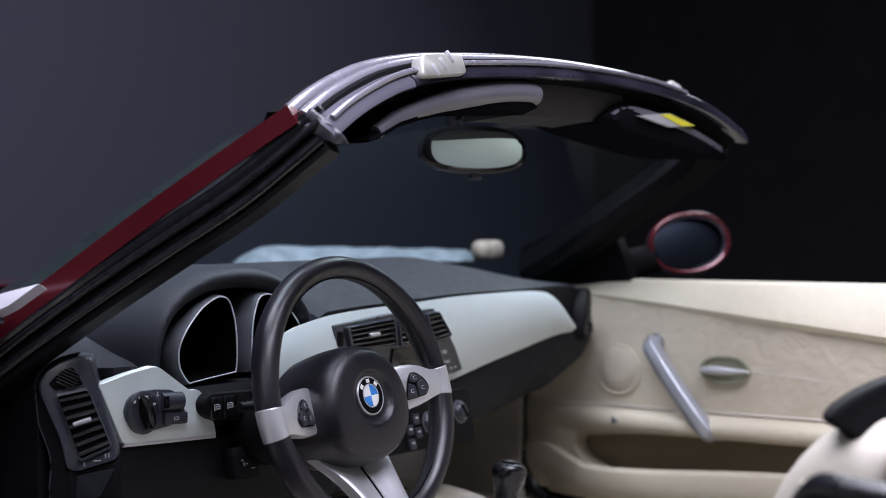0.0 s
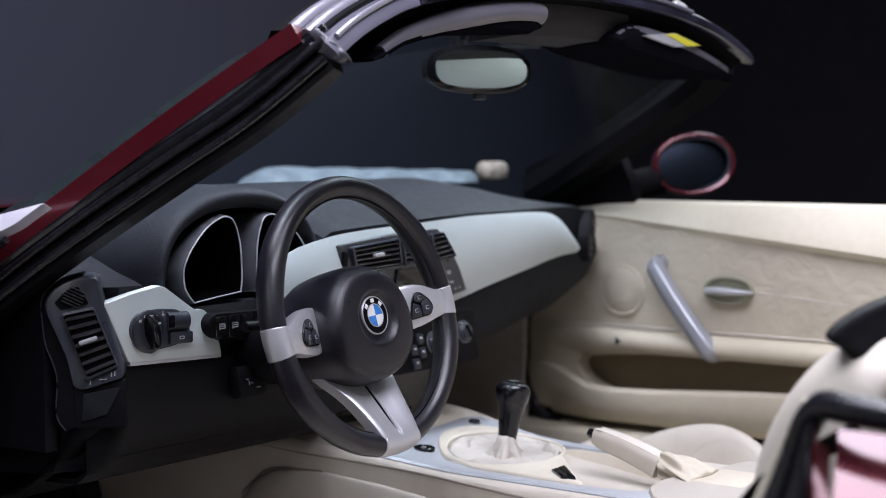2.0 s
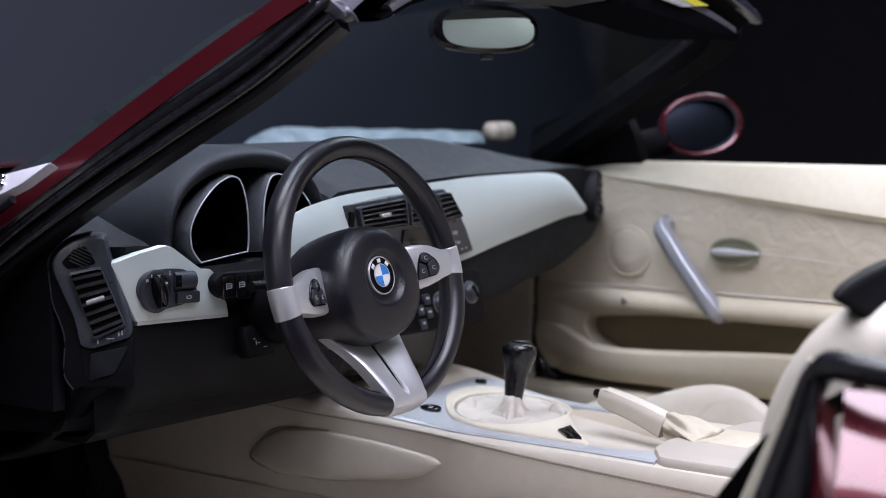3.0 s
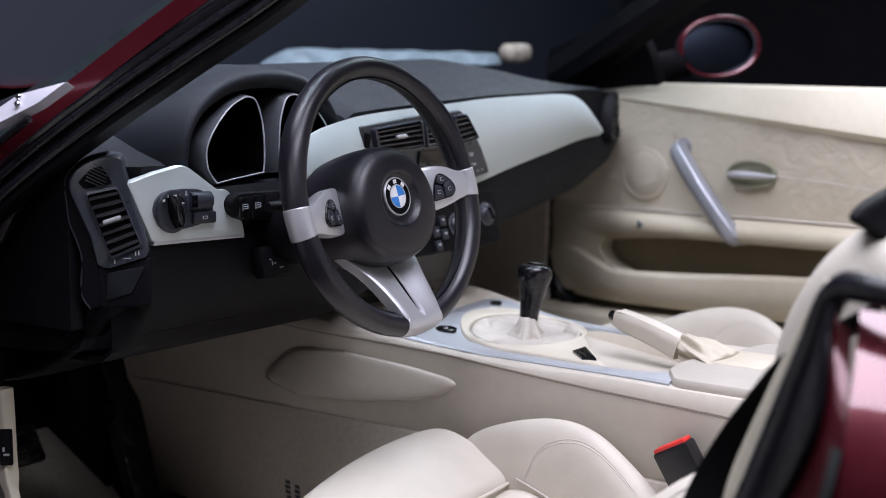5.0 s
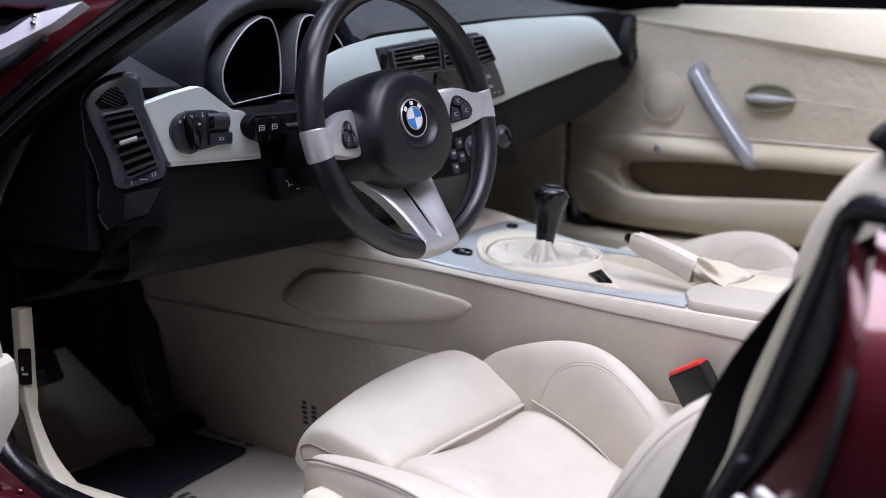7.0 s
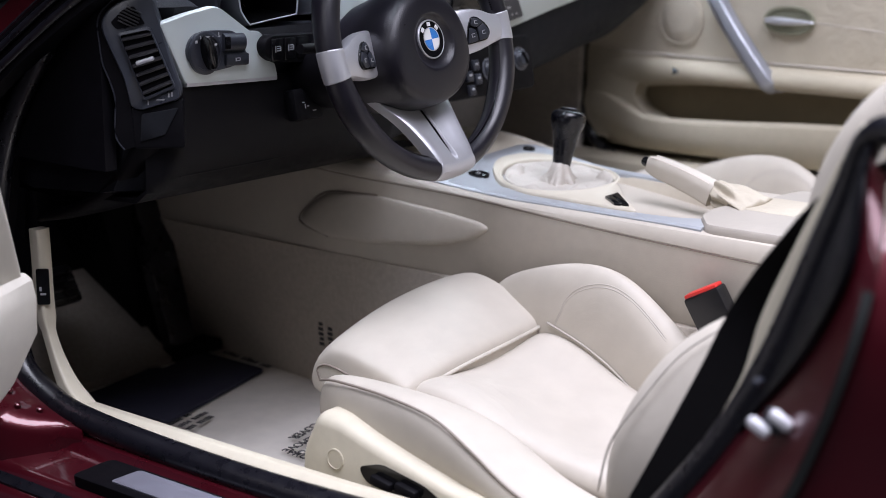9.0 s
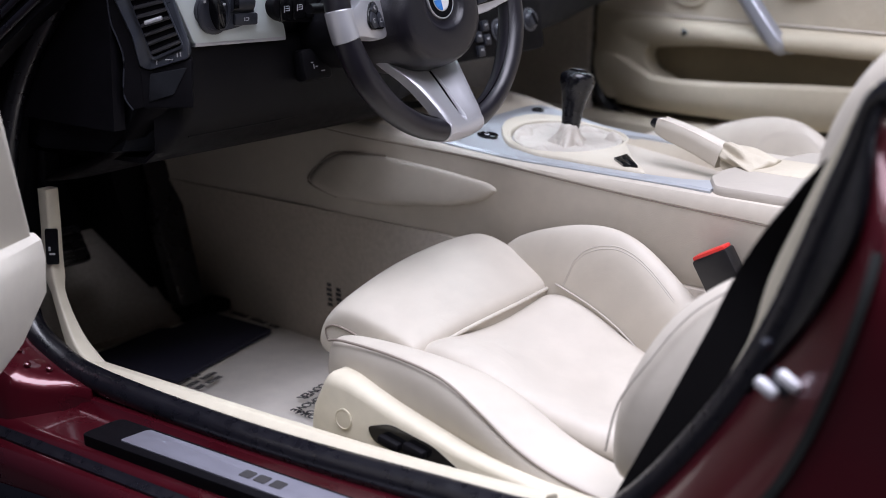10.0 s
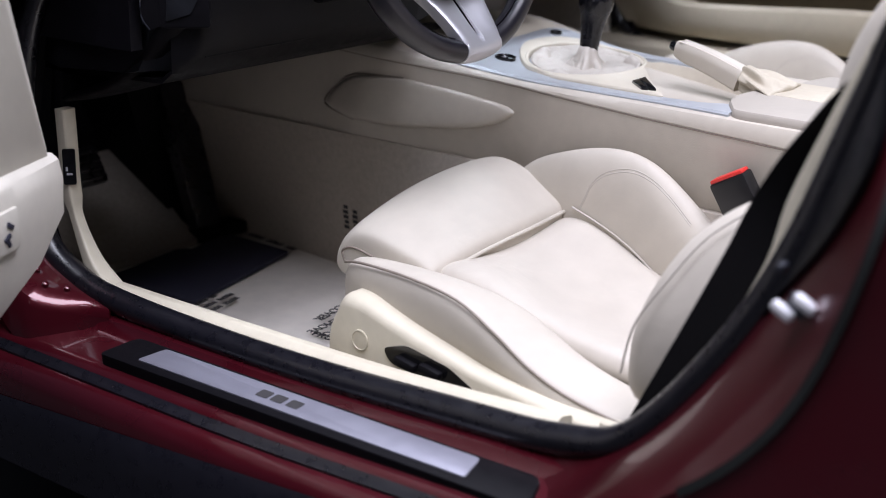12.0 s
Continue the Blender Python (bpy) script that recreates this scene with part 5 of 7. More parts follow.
def build_visors():
    driver = [(-0.462, 1.1585, 1.1535), (-0.440, 1.171, 1.158), (-0.400, 1.1915, 1.174), (-0.342, 1.2105, 1.187), (-0.285, 1.225, 1.197), (-0.227, 1.2365, 1.2035), (-0.170, 1.246, 1.205), (-0.125, 1.250, 1.2045), (-0.095, 1.2495, 1.2065), (-0.080, 1.244, 1.212), (-0.075, 1.236, 1.220)]
    passenger = [(0.130, 1.214, 1.203), (0.140, 1.222, 1.199), (0.158, 1.234, 1.195), (0.178, 1.240, 1.191), (0.205, 1.242, 1.187), (0.25, 1.238, 1.181), (0.295, 1.2315, 1.176), (0.345, 1.223, 1.170), (0.392, 1.213, 1.165), (0.45, 1.196, 1.160), (0.495, 1.178, 1.158), (0.515, 1.168, 1.160)]
    for secs in (driver, passenger):
        v = thing("sun_visor", (secs[5][0], -0.02, secs[5][1]), "dark padded sun visor folded up under the header", "sun visor", "sun visors")
        loops = []
        for x, zt, zb in secs:
            h = zt - zb
            loops.append([(x, 0.05, zt - 0.002), (x, -0.070, zt - 0.001), (x, -0.088, zt - 0.06 * h), (x, -0.097, zt - 0.25 * h), (x, -0.099, zt - 0.55 * h), (x, -0.094, zb + 0.12 * h), (x, -0.080, zb), (x, 0.05, zb + 0.004)])
        part("pad", loft(loops), VISOR, v, "padded dark visor")
        body = secs[1:-1]
        roll = [(x, -0.089, zt - 0.30 * (zt - zb)) for x, zt, zb in body]
        part("edge_roll", tube(spline(roll, 4), 0.0165 if secs is driver else 0.010, n=16, scale=lambda k: 0.55 + 0.45 * step(0.0, 0.5, k)), VISOR_ROLL, v, "rolled visor edge, greyed to carry its highlight")
        if secs is passenger:
            m = frame_of((0.0, -0.103, 0.0), (1, 0, 0), (0, 0, 1))
            lab = part("label", prism([(0.197, 1.2185), (0.295, 1.2270), (0.384, 1.2105), (0.300, 1.2045)][::-1], m, 0.002, 0.0, 0.006), WHITE, v, "white warning label with a yellow end")
            part("label_end", prism([(0.262, 1.2235), (0.295, 1.2260), (0.382, 1.2105), (0.335, 1.2075)][::-1], m @ Matrix.Translation((0, 0, 0.002)), 0.0008), YELLOW, lab, "yellow label end")


build_visors()


def build_latches():
    for s, w in ((-0.575, 0.054), (0.615, 0.022)):
        c = header_point(s, -0.050 if s < 0 else -0.016, -0.016 if s < 0 else -0.008)
        d = (header_point(s + 0.05) - header_point(s)).normalized()
        t = thing("roof_latch", c, "bright metal roof latch socket on the header", "latch", "roof latches")
        m = frame_of(c, d, (0, 0.35, 0.94))
        part("plate", prism(rounded([(-w, -0.014), (w * 0.9, -0.018), (w, 0.012), (-w * 0.7, 0.016)], 0.009), m, 0.010, 0.004, 0.008), LATCH, t, "pale metal plate")
        for i in range(3):
            part("lug", box((-w * 0.4 + i * w * 0.42, 0.0, 0.012), (w * 0.16, 0.018, 0.004), 0.0018, m @ pose(0, 0, 0, 0, 0, 20) @ Matrix.Translation((0, 0, -0.003))), SILVER, t)


build_latches()


# ---- doors ----
def build_passenger_door():
    d = thing("passenger_door", (0.72, 0.0, 0.50), "closed passenger door with cream and beige leather lining", "door")
    fy = 0.432
    out = [(fy - 0.02, 0.905), (fy, 0.80), (fy, 0.60), (fy - 0.03, 0.525), (fy - 0.10, 0.498), (-0.75, 0.498), (-0.75, 0.90)]
    part("back_panel", prism(rounded(out, 0.03), frame_of((0.725, 0, 0), (0, 1, 0), (0, 0, 1)), 0.04), POCKET, d, "inner panel, darkened with the pocket's shade")
    # top rail, thin at the front and deepening rearwards
    loops = []
    for y in np.linspace(0.36, -0.78, 24):
        k = step(0.36, -0.40, y)
        zb = 0.905 - 0.105 * (0.33 - max(y, -0.5)) if y < 0.33 else 0.905
        loops.append([(0.755, y, 0.936), (0.715, y, 0.9385 - 0.010 * step(0.22, 0.36, y)), (0.692, y, 0.932 - 0.012 * step(0.22, 0.36, y)), (0.676 - 0.012 * k, y, 0.915 - 0.03 * k), (0.668 - 0.012 * k, y, zb + 0.012), (0.674 - 0.006 * k, y, zb), (0.71, y, zb - 0.004), (0.755, y, zb)])
    part("top_rail", loft(loops), CREAM, d, "cream moulded top rail")
    # creased leather insert
    rows = []
    for y in np.linspace(0.425, -0.75, 110):
        zt = 0.909 - 0.105 * (0.33 - max(y, -0.5)) if y < 0.33 else 0.909
        zb = 0.680
        rows.append([(0.676 - 0.004 * math.sin(math.pi * v) + 0.0014 * math.sin(57 * y + 4 * v + 3 * math.sin(9 * y)) * (0.3 + 0.7 * abs(v - 0.5)) * (1 if y < 0.2 else 0.3) + 0.0014 * math.sin(95 * y + 2.5 * math.sin(21 * y) + 6 * v) * max(0, v - 0.3) * step(0.30, 0.15, y), y, zb + (zt - zb) * v) for v in np.linspace(0, 1, 14)])
    part("insert", sheet(rows, 0.004), BEIGE_SOFT, d, "creased beige leather insert")
    part("insert_seam", tube([(0.669, y, 0.775 - 0.03 * step(0.0, -0.5, y)) for y in np.linspace(-0.06, -0.6, 10)], 0.0016), SEAM, d)
    part("insert_edge", tube([(0.669, y, 0.694) for y in np.linspace(0.42, -0.7, 16)], 0.0022), SEAM, d)
    # arm rest shelf and door bin
    loops = []
    for y in np.linspace(0.428, -0.75, 24):
        k = step(0.40, 0.10, y)
        x = 0.668 - 0.045 * k
        loops.append([(0.735, y, 0.692), (x + 0.012, y, 0.690), (x, y, 0.680), (x - 0.004, y, 0.662), (x + 0.008, y, 0.644 - 0.03 * (1 - k)), (0.735, y, 0.648 - 0.03 * (1 - k))])
    part("armrest", loft(loops), DOOR_BEIGE, d, "cream arm rest shelf", sub=1)
    loops = []
    for y in np.linspace(0.430, -0.75, 24):
        k = step(0.42, 0.25, y)
        x, zt = 0.668 - 0.034 * k, 0.622 - 0.046 * k + 0.022 * step(0.25, -0.2, y)
        zb = 0.508 + 0.04 * step(0.38, 0.43, y)
        loops.append([(0.72, y, zt - 0.06), (0.705, y, zt - 0.07 * k), (x + 0.020, y, zt - 0.06 * k), (x + 0.012, y, zt), (x, y, zt - 0.008), (x - 0.004, y, zt - 0.035), (x + 0.006, y, zb + 0.012), (x + 0.02, y, zb), (0.72, y, zb)])
    part("door_bin", loft(loops), DOOR_BEIGE, d, "beige door bin")
    front = [(0.428, 0.700), (0.428, 0.56), (0.40, 0.52), (0.24, 0.512), (0.22, 0.545), (0.262, 0.568), (0.300, 0.585), (0.316, 0.610), (0.300, 0.640), (0.24, 0.652), (0.24, 0.690)]
    part("front_panel", prism(rounded(front, 0.010), frame_of((0.682, 0, 0), (0, -1, 0), (0, 0, 1)) @ Matrix.Diagonal((-1, 1, 1, 1)), 0.016, 0.004, 0.03), DOOR_BEIGE, d, "cream panel before the door bin")
    # pull, a slanting silver bar
    a, b = Vector((0.630, 0.130, 0.822)), Vector((0.622, 0.002, 0.662))
    path = spline([a + Vector((0.046, -0.006, -0.008)), a + Vector((0.022, 0.000, -0.002)), a + Vector((0.006, -0.004, -0.006)), a.lerp(b, 0.15), a.lerp(b, 0.5) + Vector((-0.004, 0.004, 0.004)), a.lerp(b, 0.9), b + Vector((0.012, -0.004, -0.004)), b + Vector((0.050, -0.004, -0.002))], 6)
    part("pull_handle", sweep(path, rounded([(-0.019, -0.010), (0.019, -0.010), (0.017, 0.004), (0.006, 0.012), (-0.012, 0.010)], 0.004), up=(-1, 0, 0)), HANDLE, d, "slanting satin silver pull handle")
    m = frame_of((0.660, -0.018, 0.776), (0, -1, 0.0), (0, 0, 1))
    cup = part("release_cup", loft([oval(m, 0.050, 0.026, 2.2, z=-0.004), oval(m, 0.050, 0.026, 2.2, z=0.004), oval(m, 0.045, 0.022, 2.2, z=0.004), oval(m, 0.040, 0.018, 2.2, z=-0.002), oval(m, 0.01, 0.005, z=-0.003)]), CUP, d, "olive grey cup round the release")
    part("release_lever", loft([[m @ Vector((u, 0.0052 * k * math.sin(a) - 0.001, 0.010 + 0.006 * k * math.cos(a))) for a in np.linspace(0, 2 * math.pi, 10, endpoint=False)] for u, k in ((-0.046, 0.6), (-0.035, 1.5), (-0.01, 1.7), (0.02, 1.1), (0.045, 0.7), (0.056, 0.3))]), SILVER, d, "silver release lever", sub=1)
    ms = frame_of((0.667, 0.214, 0.764), (0, -1, 0), (0, 0, 1))
    sp = part("speaker_grille", turned([(0.050, -0.004), (0.050, 0.001), (0.047, 0.002), (0.044, 0.0005), (0.042, 0.002), (0.02, 0.004), (0.001, 0.0045)], ms, 36), BEIGE_SOFT, d, "round beige speaker grille")
    bm = bmesh.new()
    for i in range(12):
        for j in range(6 + 5 * i):
            a, rr = 2 * math.pi * j / (6 + 5 * i), 0.0035 * (i + 0.6)
            if rr < 0.042:
                bmesh.ops.create_cube(bm, size=0.0012, matrix=ms @ Matrix.Translation((rr * math.cos(a), rr * math.sin(a), 0.0045 - 0.0020 * rr / 0.042)))
    tagged(part("grille_holes", bm, PIPING, sp, smooth=False), kind="stuff")
    part("lock_knob", turned([(0.009, 0.0), (0.009, 0.004), (0.005, 0.006)], frame_of((0.618, 0.193, 0.671), (0, -1, 0), (0, 0, 1)), 3), BLACK_GLOSS, d, "small dark lock mark")
    return d


build_passenger_door()


def build_driver_door():
    d = thing("driver_door", (-0.80, 0.32, 0.30), "open driver's door with cream lining, seen by its hinge end", "door")
    m = frame_of((-0.846, 0.249, 0.0), (-0.906, -0.423, 0), (0, 0, 1))   # u outwards along the door, w towards the car front
    w = m.to_3x3() @ Vector((0, 0, 1))
    sgn = 1 if w.y > 0 else -1
    poly = [(0.20, 0.90), (0.12, 0.74), (0.06, 0.60), (0.05, 0.46), (0.10, 0.40), (0.22, 0.35), (1.05, 0.33), (1.12, 0.6), (1.10, 0.90)]
    part("shell", prism(rounded(poly, 0.03), m @ Matrix.Translation((0.0, 0, sgn * 0.03)), 0.13 if sgn > 0 else 0.02, 0.01, 0.02 if sgn > 0 else 0.13), RED, d, "burgundy door skin")
    flip = pose(0, 0, 0, 0, 180, 0) @ Matrix.Diagonal((-1, 1, 1, 1)) if sgn > 0 else Matrix()
    out = [(0.145, 0.93), (0.082, 0.76), (0.030, 0.60), (0.008, 0.535), (1.05, 0.535), (1.07, 0.93)]
    part("upper_lining", prism(rounded(out, 0.03), m @ flip, 0.012, 0.008, 0.02), DOOR_PALE, d, "cream upper lining")
    loops = []
    for k in np.linspace(0, 1, 9):
        def at(z, dep):
            cut = 0.004 + 0.045 * step(0.482, 0.440, z) + 0.14 * step(0.445, 0.365, z)
            return m @ Vector((cut + (1.05 - cut) * k, z, -sgn * dep * (0.75 + 0.25 * min(1, 12 * k))))
        loops.append([at(z, dep) for z, dep in ((0.555, -0.01), (0.556, 0.014), (0.548, 0.026), (0.525, 0.032), (0.48, 0.030), (0.43, 0.024), (0.39, 0.016), (0.365, 0.0), (0.365, -0.02), (0.45, -0.02))])
    part("arm_rest", loft(loops), DOOR_PALE, d, "cream arm rest and bin", bevel=0.004)
    ma = m @ Matrix.Translation((0.165, 0.500, -sgn * 0.033))
    sw = part("mirror_switch", box((0, 0, 0), (0.05, 0.05, 0.006), 0.002, ma), DOOR_PALE, d, "cream plate with dark switch marks")
    for i, (u, v, a) in enumerate(((0.0, 0.008, 30), (0.006, -0.004, -25), (-0.008, -0.008, 60))):
        part("switch_mark", box((u, v, -sgn * 0.004), (0.014, 0.006, 0.003), 0.001, ma @ pose(0, 0, 0, 0, 0, a)), NAVY, sw)
    return d


build_driver_door()


# ---- centre console ----
def top_z(y):
    return 0.5665 + 0.034 * step(0.0, 0.30, y)


def half_w(y):
    return 0.155 + 0.045 * step(0.02, 0.32, y)


def seam_z(y):
    """Height of the seam under the console's edge roll."""
    return float(np.interp(y, (-0.86, -0.364, -0.2765, -0.185, -0.0885, 0.013, 0.20, 0.40, 0.80), (0.518, 0.540, 0.5435, 0.5476, 0.553, 0.560, 0.575, 0.588, 0.600)))


def low_w(y):
    return 0.250 - 0.103 * step(0.10, 0.42, y) - 0.030 * step(0.42, 0.72, y)


def build_console():
    c = thing("centre_console", (0, -0.1, 0.25), "beige centre console with a silver framed top", "centre console")
    ys = np.linspace(0.40, -0.86, 32)
    loops = []
    for y in [0.80, 0.70, 0.60, 0.50] + list(ys):
        z, w = seam_z(y) - 0.001, half_w(y) + 0.0075
        loops.append([(-w + 0.12, y, 0.20), (-w, y, 0.452), (-w, y, z), (w, y, z), (w + 0.012, y, 0.40), (w + 0.03, y, 0.20)])
    part("side_panel", loft(loops), PAD, c, "beige soft side panels")
    part("base_carpet", loft([[(-low_w(y) - 0.002, y, 0.19), (-half_w(y) - 0.0105, y, 0.452 - 0.02 * step(0.3, 0.0, y)), (half_w(y) + 0.030, y, 0.452), (half_w(y) + 0.052, y, 0.19)] for y in np.linspace(0.80, -0.6, 14)]), TUNNEL, c, "beige carpeted lower tunnel lining")
    for k in (-1, 1):
        loops = []
        for y in ys:
            z, w = top_z(y), half_w(y)
            h = z - seam_z(y)
            loops.append([(k * (w - 0.035), y, z - h - 0.008), (k * (w + 0.0065), y, z - h - 0.001), (k * (w + 0.0085), y, z - h + 0.0015), (k * (w + 0.0072), y, z - 0.45 * h), (k * (w + 0.002), y, z - 0.12 * h), (k * (w - 0.012), y, z), (k * (w - 0.035), y, z - 0.004)])
        part("top_roll", loft(loops), PAD, c, "beige padded edge roll")
        part("roll_seam", tube([(k * (half_w(y) + 0.0075), y, seam_z(y) - 0.0010) for y in ys], 0.0010, n=6), PIPING, c)
    # tray: a smooth scoop behind the collar
    mouth = spline([(-0.120, -0.190, 0), (-0.114, -0.246, 0), (-0.097, -0.276, 0), (-0.045, -0.284, 0), (0.045, -0.278, 0), (0.092, -0.15, 0), (0.116, -0.02, 0), (0.108, 0.012, 0), (0.055, -0.030, 0), (0.000, -0.080, 0), (-0.060, -0.132, 0)], 4, True)
    mid = sum((Vector(p) for p in mouth), Vector()) / len(mouth)

    def scoop(k, dz):
        return [(mid.x + (p.x - mid.x) * k, mid.y + (p.y - mid.y) * k, top_z(p.y) + dz) for p in mouth]
    part("tray", loft([scoop(1.06, -0.006), scoop(1.03, 0.0015), scoop(0.99, 0.0015), scoop(0.955, -0.004), scoop(0.92, -0.016), scoop(0.86, -0.028), scoop(0.72, -0.036), scoop(0.1, -0.038)], caps=False), TRAY, c, "cream open tray")
    # silver frame: near rail, far rail and the plate before the gear lever
    near = [(0.155, -0.174, -0.060), (0.13, -0.168, -0.080), (0.10, -0.160, -0.095), (0.06, -0.151, -0.105), (0.0, -0.147, -0.112), (-0.08, -0.146, -0.114), (-0.16, -0.146, -0.117), (-0.20, -0.146, -0.121), (-0.25, -0.147, -0.115), (-0.28, -0.148, -0.100), (-0.312, -0.150, -0.090)]
    loops = [[(a, y, top_z(y) - 0.004), (a, y, top_z(y) + 0.0015), (a + 0.003, y, top_z(y) + 0.0045), (b, y, top_z(y) + 0.0045), (b + 0.002, y, top_z(y) - 0.004)] for y, a, b in near]
    part("silver_rail", loft(loops), RAIL, c, "silver rail beside the tray")
    far = [(0.165, 0.155, 0.10), (0.12, 0.153, 0.118), (0.06, 0.150, 0.118), (0.0, 0.146, 0.116), (-0.06, 0.138, 0.112), (-0.12, 0.128, 0.104), (-0.20, 0.112, 0.090), (-0.26, 0.100, 0.080)]
    loops = [[(b - 0.002, y, top_z(y) - 0.004), (b, y, top_z(y) + 0.0045), (a - 0.003, y, top_z(y) + 0.0045), (a, y, top_z(y) + 0.0015), (a, y, top_z(y) - 0.004)] for y, a, b in far]
    part("silver_rail", loft(loops), RAIL, c, "silver rail beside the tray")
    shelf = [[(half_w(y) * 0.99, y, top_z(y) - 0.004), (float(np.interp(-y, [-q[0] for q in far], [q[1] for q in far])), y, top_z(y) - 0.001), (float(np.interp(-y, [-q[0] for q in far], [q[2] for q in far])), y, top_z(y) - 0.003)] for y in np.linspace(0.16, -0.26, 14)]
    part("far_shelf", sheet(shelf, 0.004), BEIGE_PLASTIC, c)
    front = spline([(-0.174, 0.150, 0), (-0.160, 0.172, 0), (-0.06, 0.180, 0), (0.05, 0.192, 0), (0.132, 0.197, 0), (0.155, 0.180, 0), (0.156, 0.160, 0)], 5)
    rows = [[(p.x * 0.99, p.y - 0.002, top_z(p.y) - 0.012) for p in front], [(p.x, p.y, top_z(p.y) - 0.003) for p in front], [(p.x, p.y - 0.001, top_z(p.y) + 0.002) for p in front], [(p.x * 0.985, p.y - 0.004, top_z(p.y - 0.004) + 0.0036) for p in front], [(p.x * 0.9, 0.125, top_z(0.125) + 0.0034) for p in front], [(p.x * 0.7, 0.06, top_z(0.06) + 0.002) for p in front]]
    part("silver_plate", loft(rows, closed=False, caps=False), RAIL, c, "silver plate before the gear lever")
    part("front_deck", loft([[(-half_w(y) + 0.012, y, top_z(y) - 0.004), (-half_w(y) + 0.03, y, top_z(y) + 0.003), (half_w(y) - 0.03, y, top_z(y) + 0.003), (half_w(y) - 0.012, y, top_z(y) - 0.004)] for y in np.linspace(0.40, 0.150, 8)]), BEIGE_PLASTIC, c, "beige deck before the silver plate")
    # pale collar round the boot, with a tail towards the driver
    ring = spline([(x, y, 0) for x, y in ((-0.050, 0.118), (-0.006, 0.146), (0.030, 0.155), (0.085, 0.147), (0.120, 0.104), (0.114, 0.030), (0.075, -0.022), (0.012, -0.076), (-0.055, -0.130), (-0.112, -0.183), (-0.124, -0.184), (-0.124, -0.125), (-0.121, -0.060), (-0.116, 0.010), (-0.094, 0.072))], 4, True)
    hub = Vector((0.002, 0.028, 0))

    def collar(k, dz):
        return [(hub.x + (p.x - hub.x) * k, hub.y + (p.y - hub.y) * k, top_z(hub.y + (p.y - hub.y) * k) + dz) for p in ring]

    def lip(k, dz):
        out = []
        for p in ring:
            a = math.atan2(p.y - hub.y, p.x - hub.x)
            q = Matrix.Rotation(radians(22), 3, "Z") @ Vector((0.110 * k * math.cos(a - radians(22)), 0.088 * k * math.sin(a - radians(22)), 0)) + hub
            out.append((q.x, q.y, top_z(q.y) + dz))
        return out
    part("collar", loft([collar(1.0, 0.0), collar(1.0, 0.006), collar(0.988, 0.0085), collar(0.97, 0.0095), lip(1.06, 0.0095), lip(1.03, 0.0115), lip(1.0, 0.0105), lip(0.98, 0.006), lip(0.97, -0.004)], caps=False), COLLAR, c, "pale collar round the gear lever boot")
    for x, y, r, nm in ((-0.086, 0.118, 0.0165, "a"), (0.112, 0.166, 0.010, "b")):
        m = frame_of((x, y, top_z(y) + 0.0045), (1, 0, 0), (0, 1, 0.08))
        bt = part("round_button", turned([(r, -0.002), (r, 0.003), (r * 0.84, 0.004), (r * 0.76, 0.002), (0.001, 0.002)], m, 24), BLACK_GLOSS, c, "round black button")
        if nm == "a":
            lines("button_print", m @ Matrix.Translation((0, 0, 0.0022)), [(-0.005, 0.001, 0.010, 0.0014), (-0.005, -0.003, 0.006, 0.0014)], WHITE, bt, "")
    m = frame_of((0, 0, top_z(-0.15) + 0.0088), (1, 0, 0), (0, 1, 0))
    for quad in ([(-0.086, -0.1145), (-0.0685, -0.1140), (-0.1165, -0.1630), (-0.1205, -0.1535)], [(-0.0675, -0.1140), (-0.0490, -0.1130), (-0.1137, -0.1738), (-0.1160, -0.1640)]):
        part("stability_key", prism(rounded(quad[::-1], 0.0015), m, 0.004, 0.001), BLACK_GLOSS, c, "black rocker key")
    # padded deck behind the tray
    m = frame_of((0, 0, 0.52), (1, 0, 0), (0, 1, 0))
    pad = [(-0.150, -0.750), (-0.152, -0.330), (-0.148, -0.316), (-0.100, -0.282), (-0.055, -0.272), (-0.010, -0.276), (0.012, -0.300), (0.10, -0.300), (0.150, -0.31), (0.150, -0.750)]
    part("armrest_pad", prism(rounded(pad[::-1], 0.010), m, 0.0565, 0.009), REAR_PAD, c, "beige leather rear pad")
    # knee pad on the tunnel side
    poly = [(0.386, 0.494), (0.360, 0.526), (0.318, 0.5495), (0.228, 0.5535), (0.138, 0.543), (0.051, 0.5297), (0.037, 0.521), (0.062, 0.502), (0.115, 0.4875), (0.229, 0.4775), (0.325, 0.477)]
    pts = rounded(poly, 0.02, 6)
    my, mz = sum(p[0] for p in pts) / len(pts), sum(p[1] for p in pts) / len(pts)

    def pad_ring(k, h):
        out = []
        for y, z in pts:
            y, z = my + (y - my) * k, mz + (z - mz) * k
            out.append((-half_w(y) - 0.0070 - h * (0.62 + 0.55 * step(0.555, 0.475, z)), y, z))
        return out
    part("knee_pad", loft([pad_ring(k, h) for k, h in ((1.0, -0.004), (1.0, 0.002), (0.985, 0.006), (0.955, 0.0085), (0.90, 0.0100), (0.75, 0.0108), (0.45, 0.011), (0.05, 0.011))]), PAD, c, "raised beige knee pad")
    # shadow along the pad's upper front edge, drawn as a dark tube
    part("pad_shadow_line", tube([(-half_w(p.x) - 0.0085, p.x, p.y) for p in spline([(y, z, 0) for y, z in [poly[-1]] + poly[:4]], 5)], 0.0016), PIPING, c, "dark tube for the shadow line round the knee pad")
    return c


build_console()


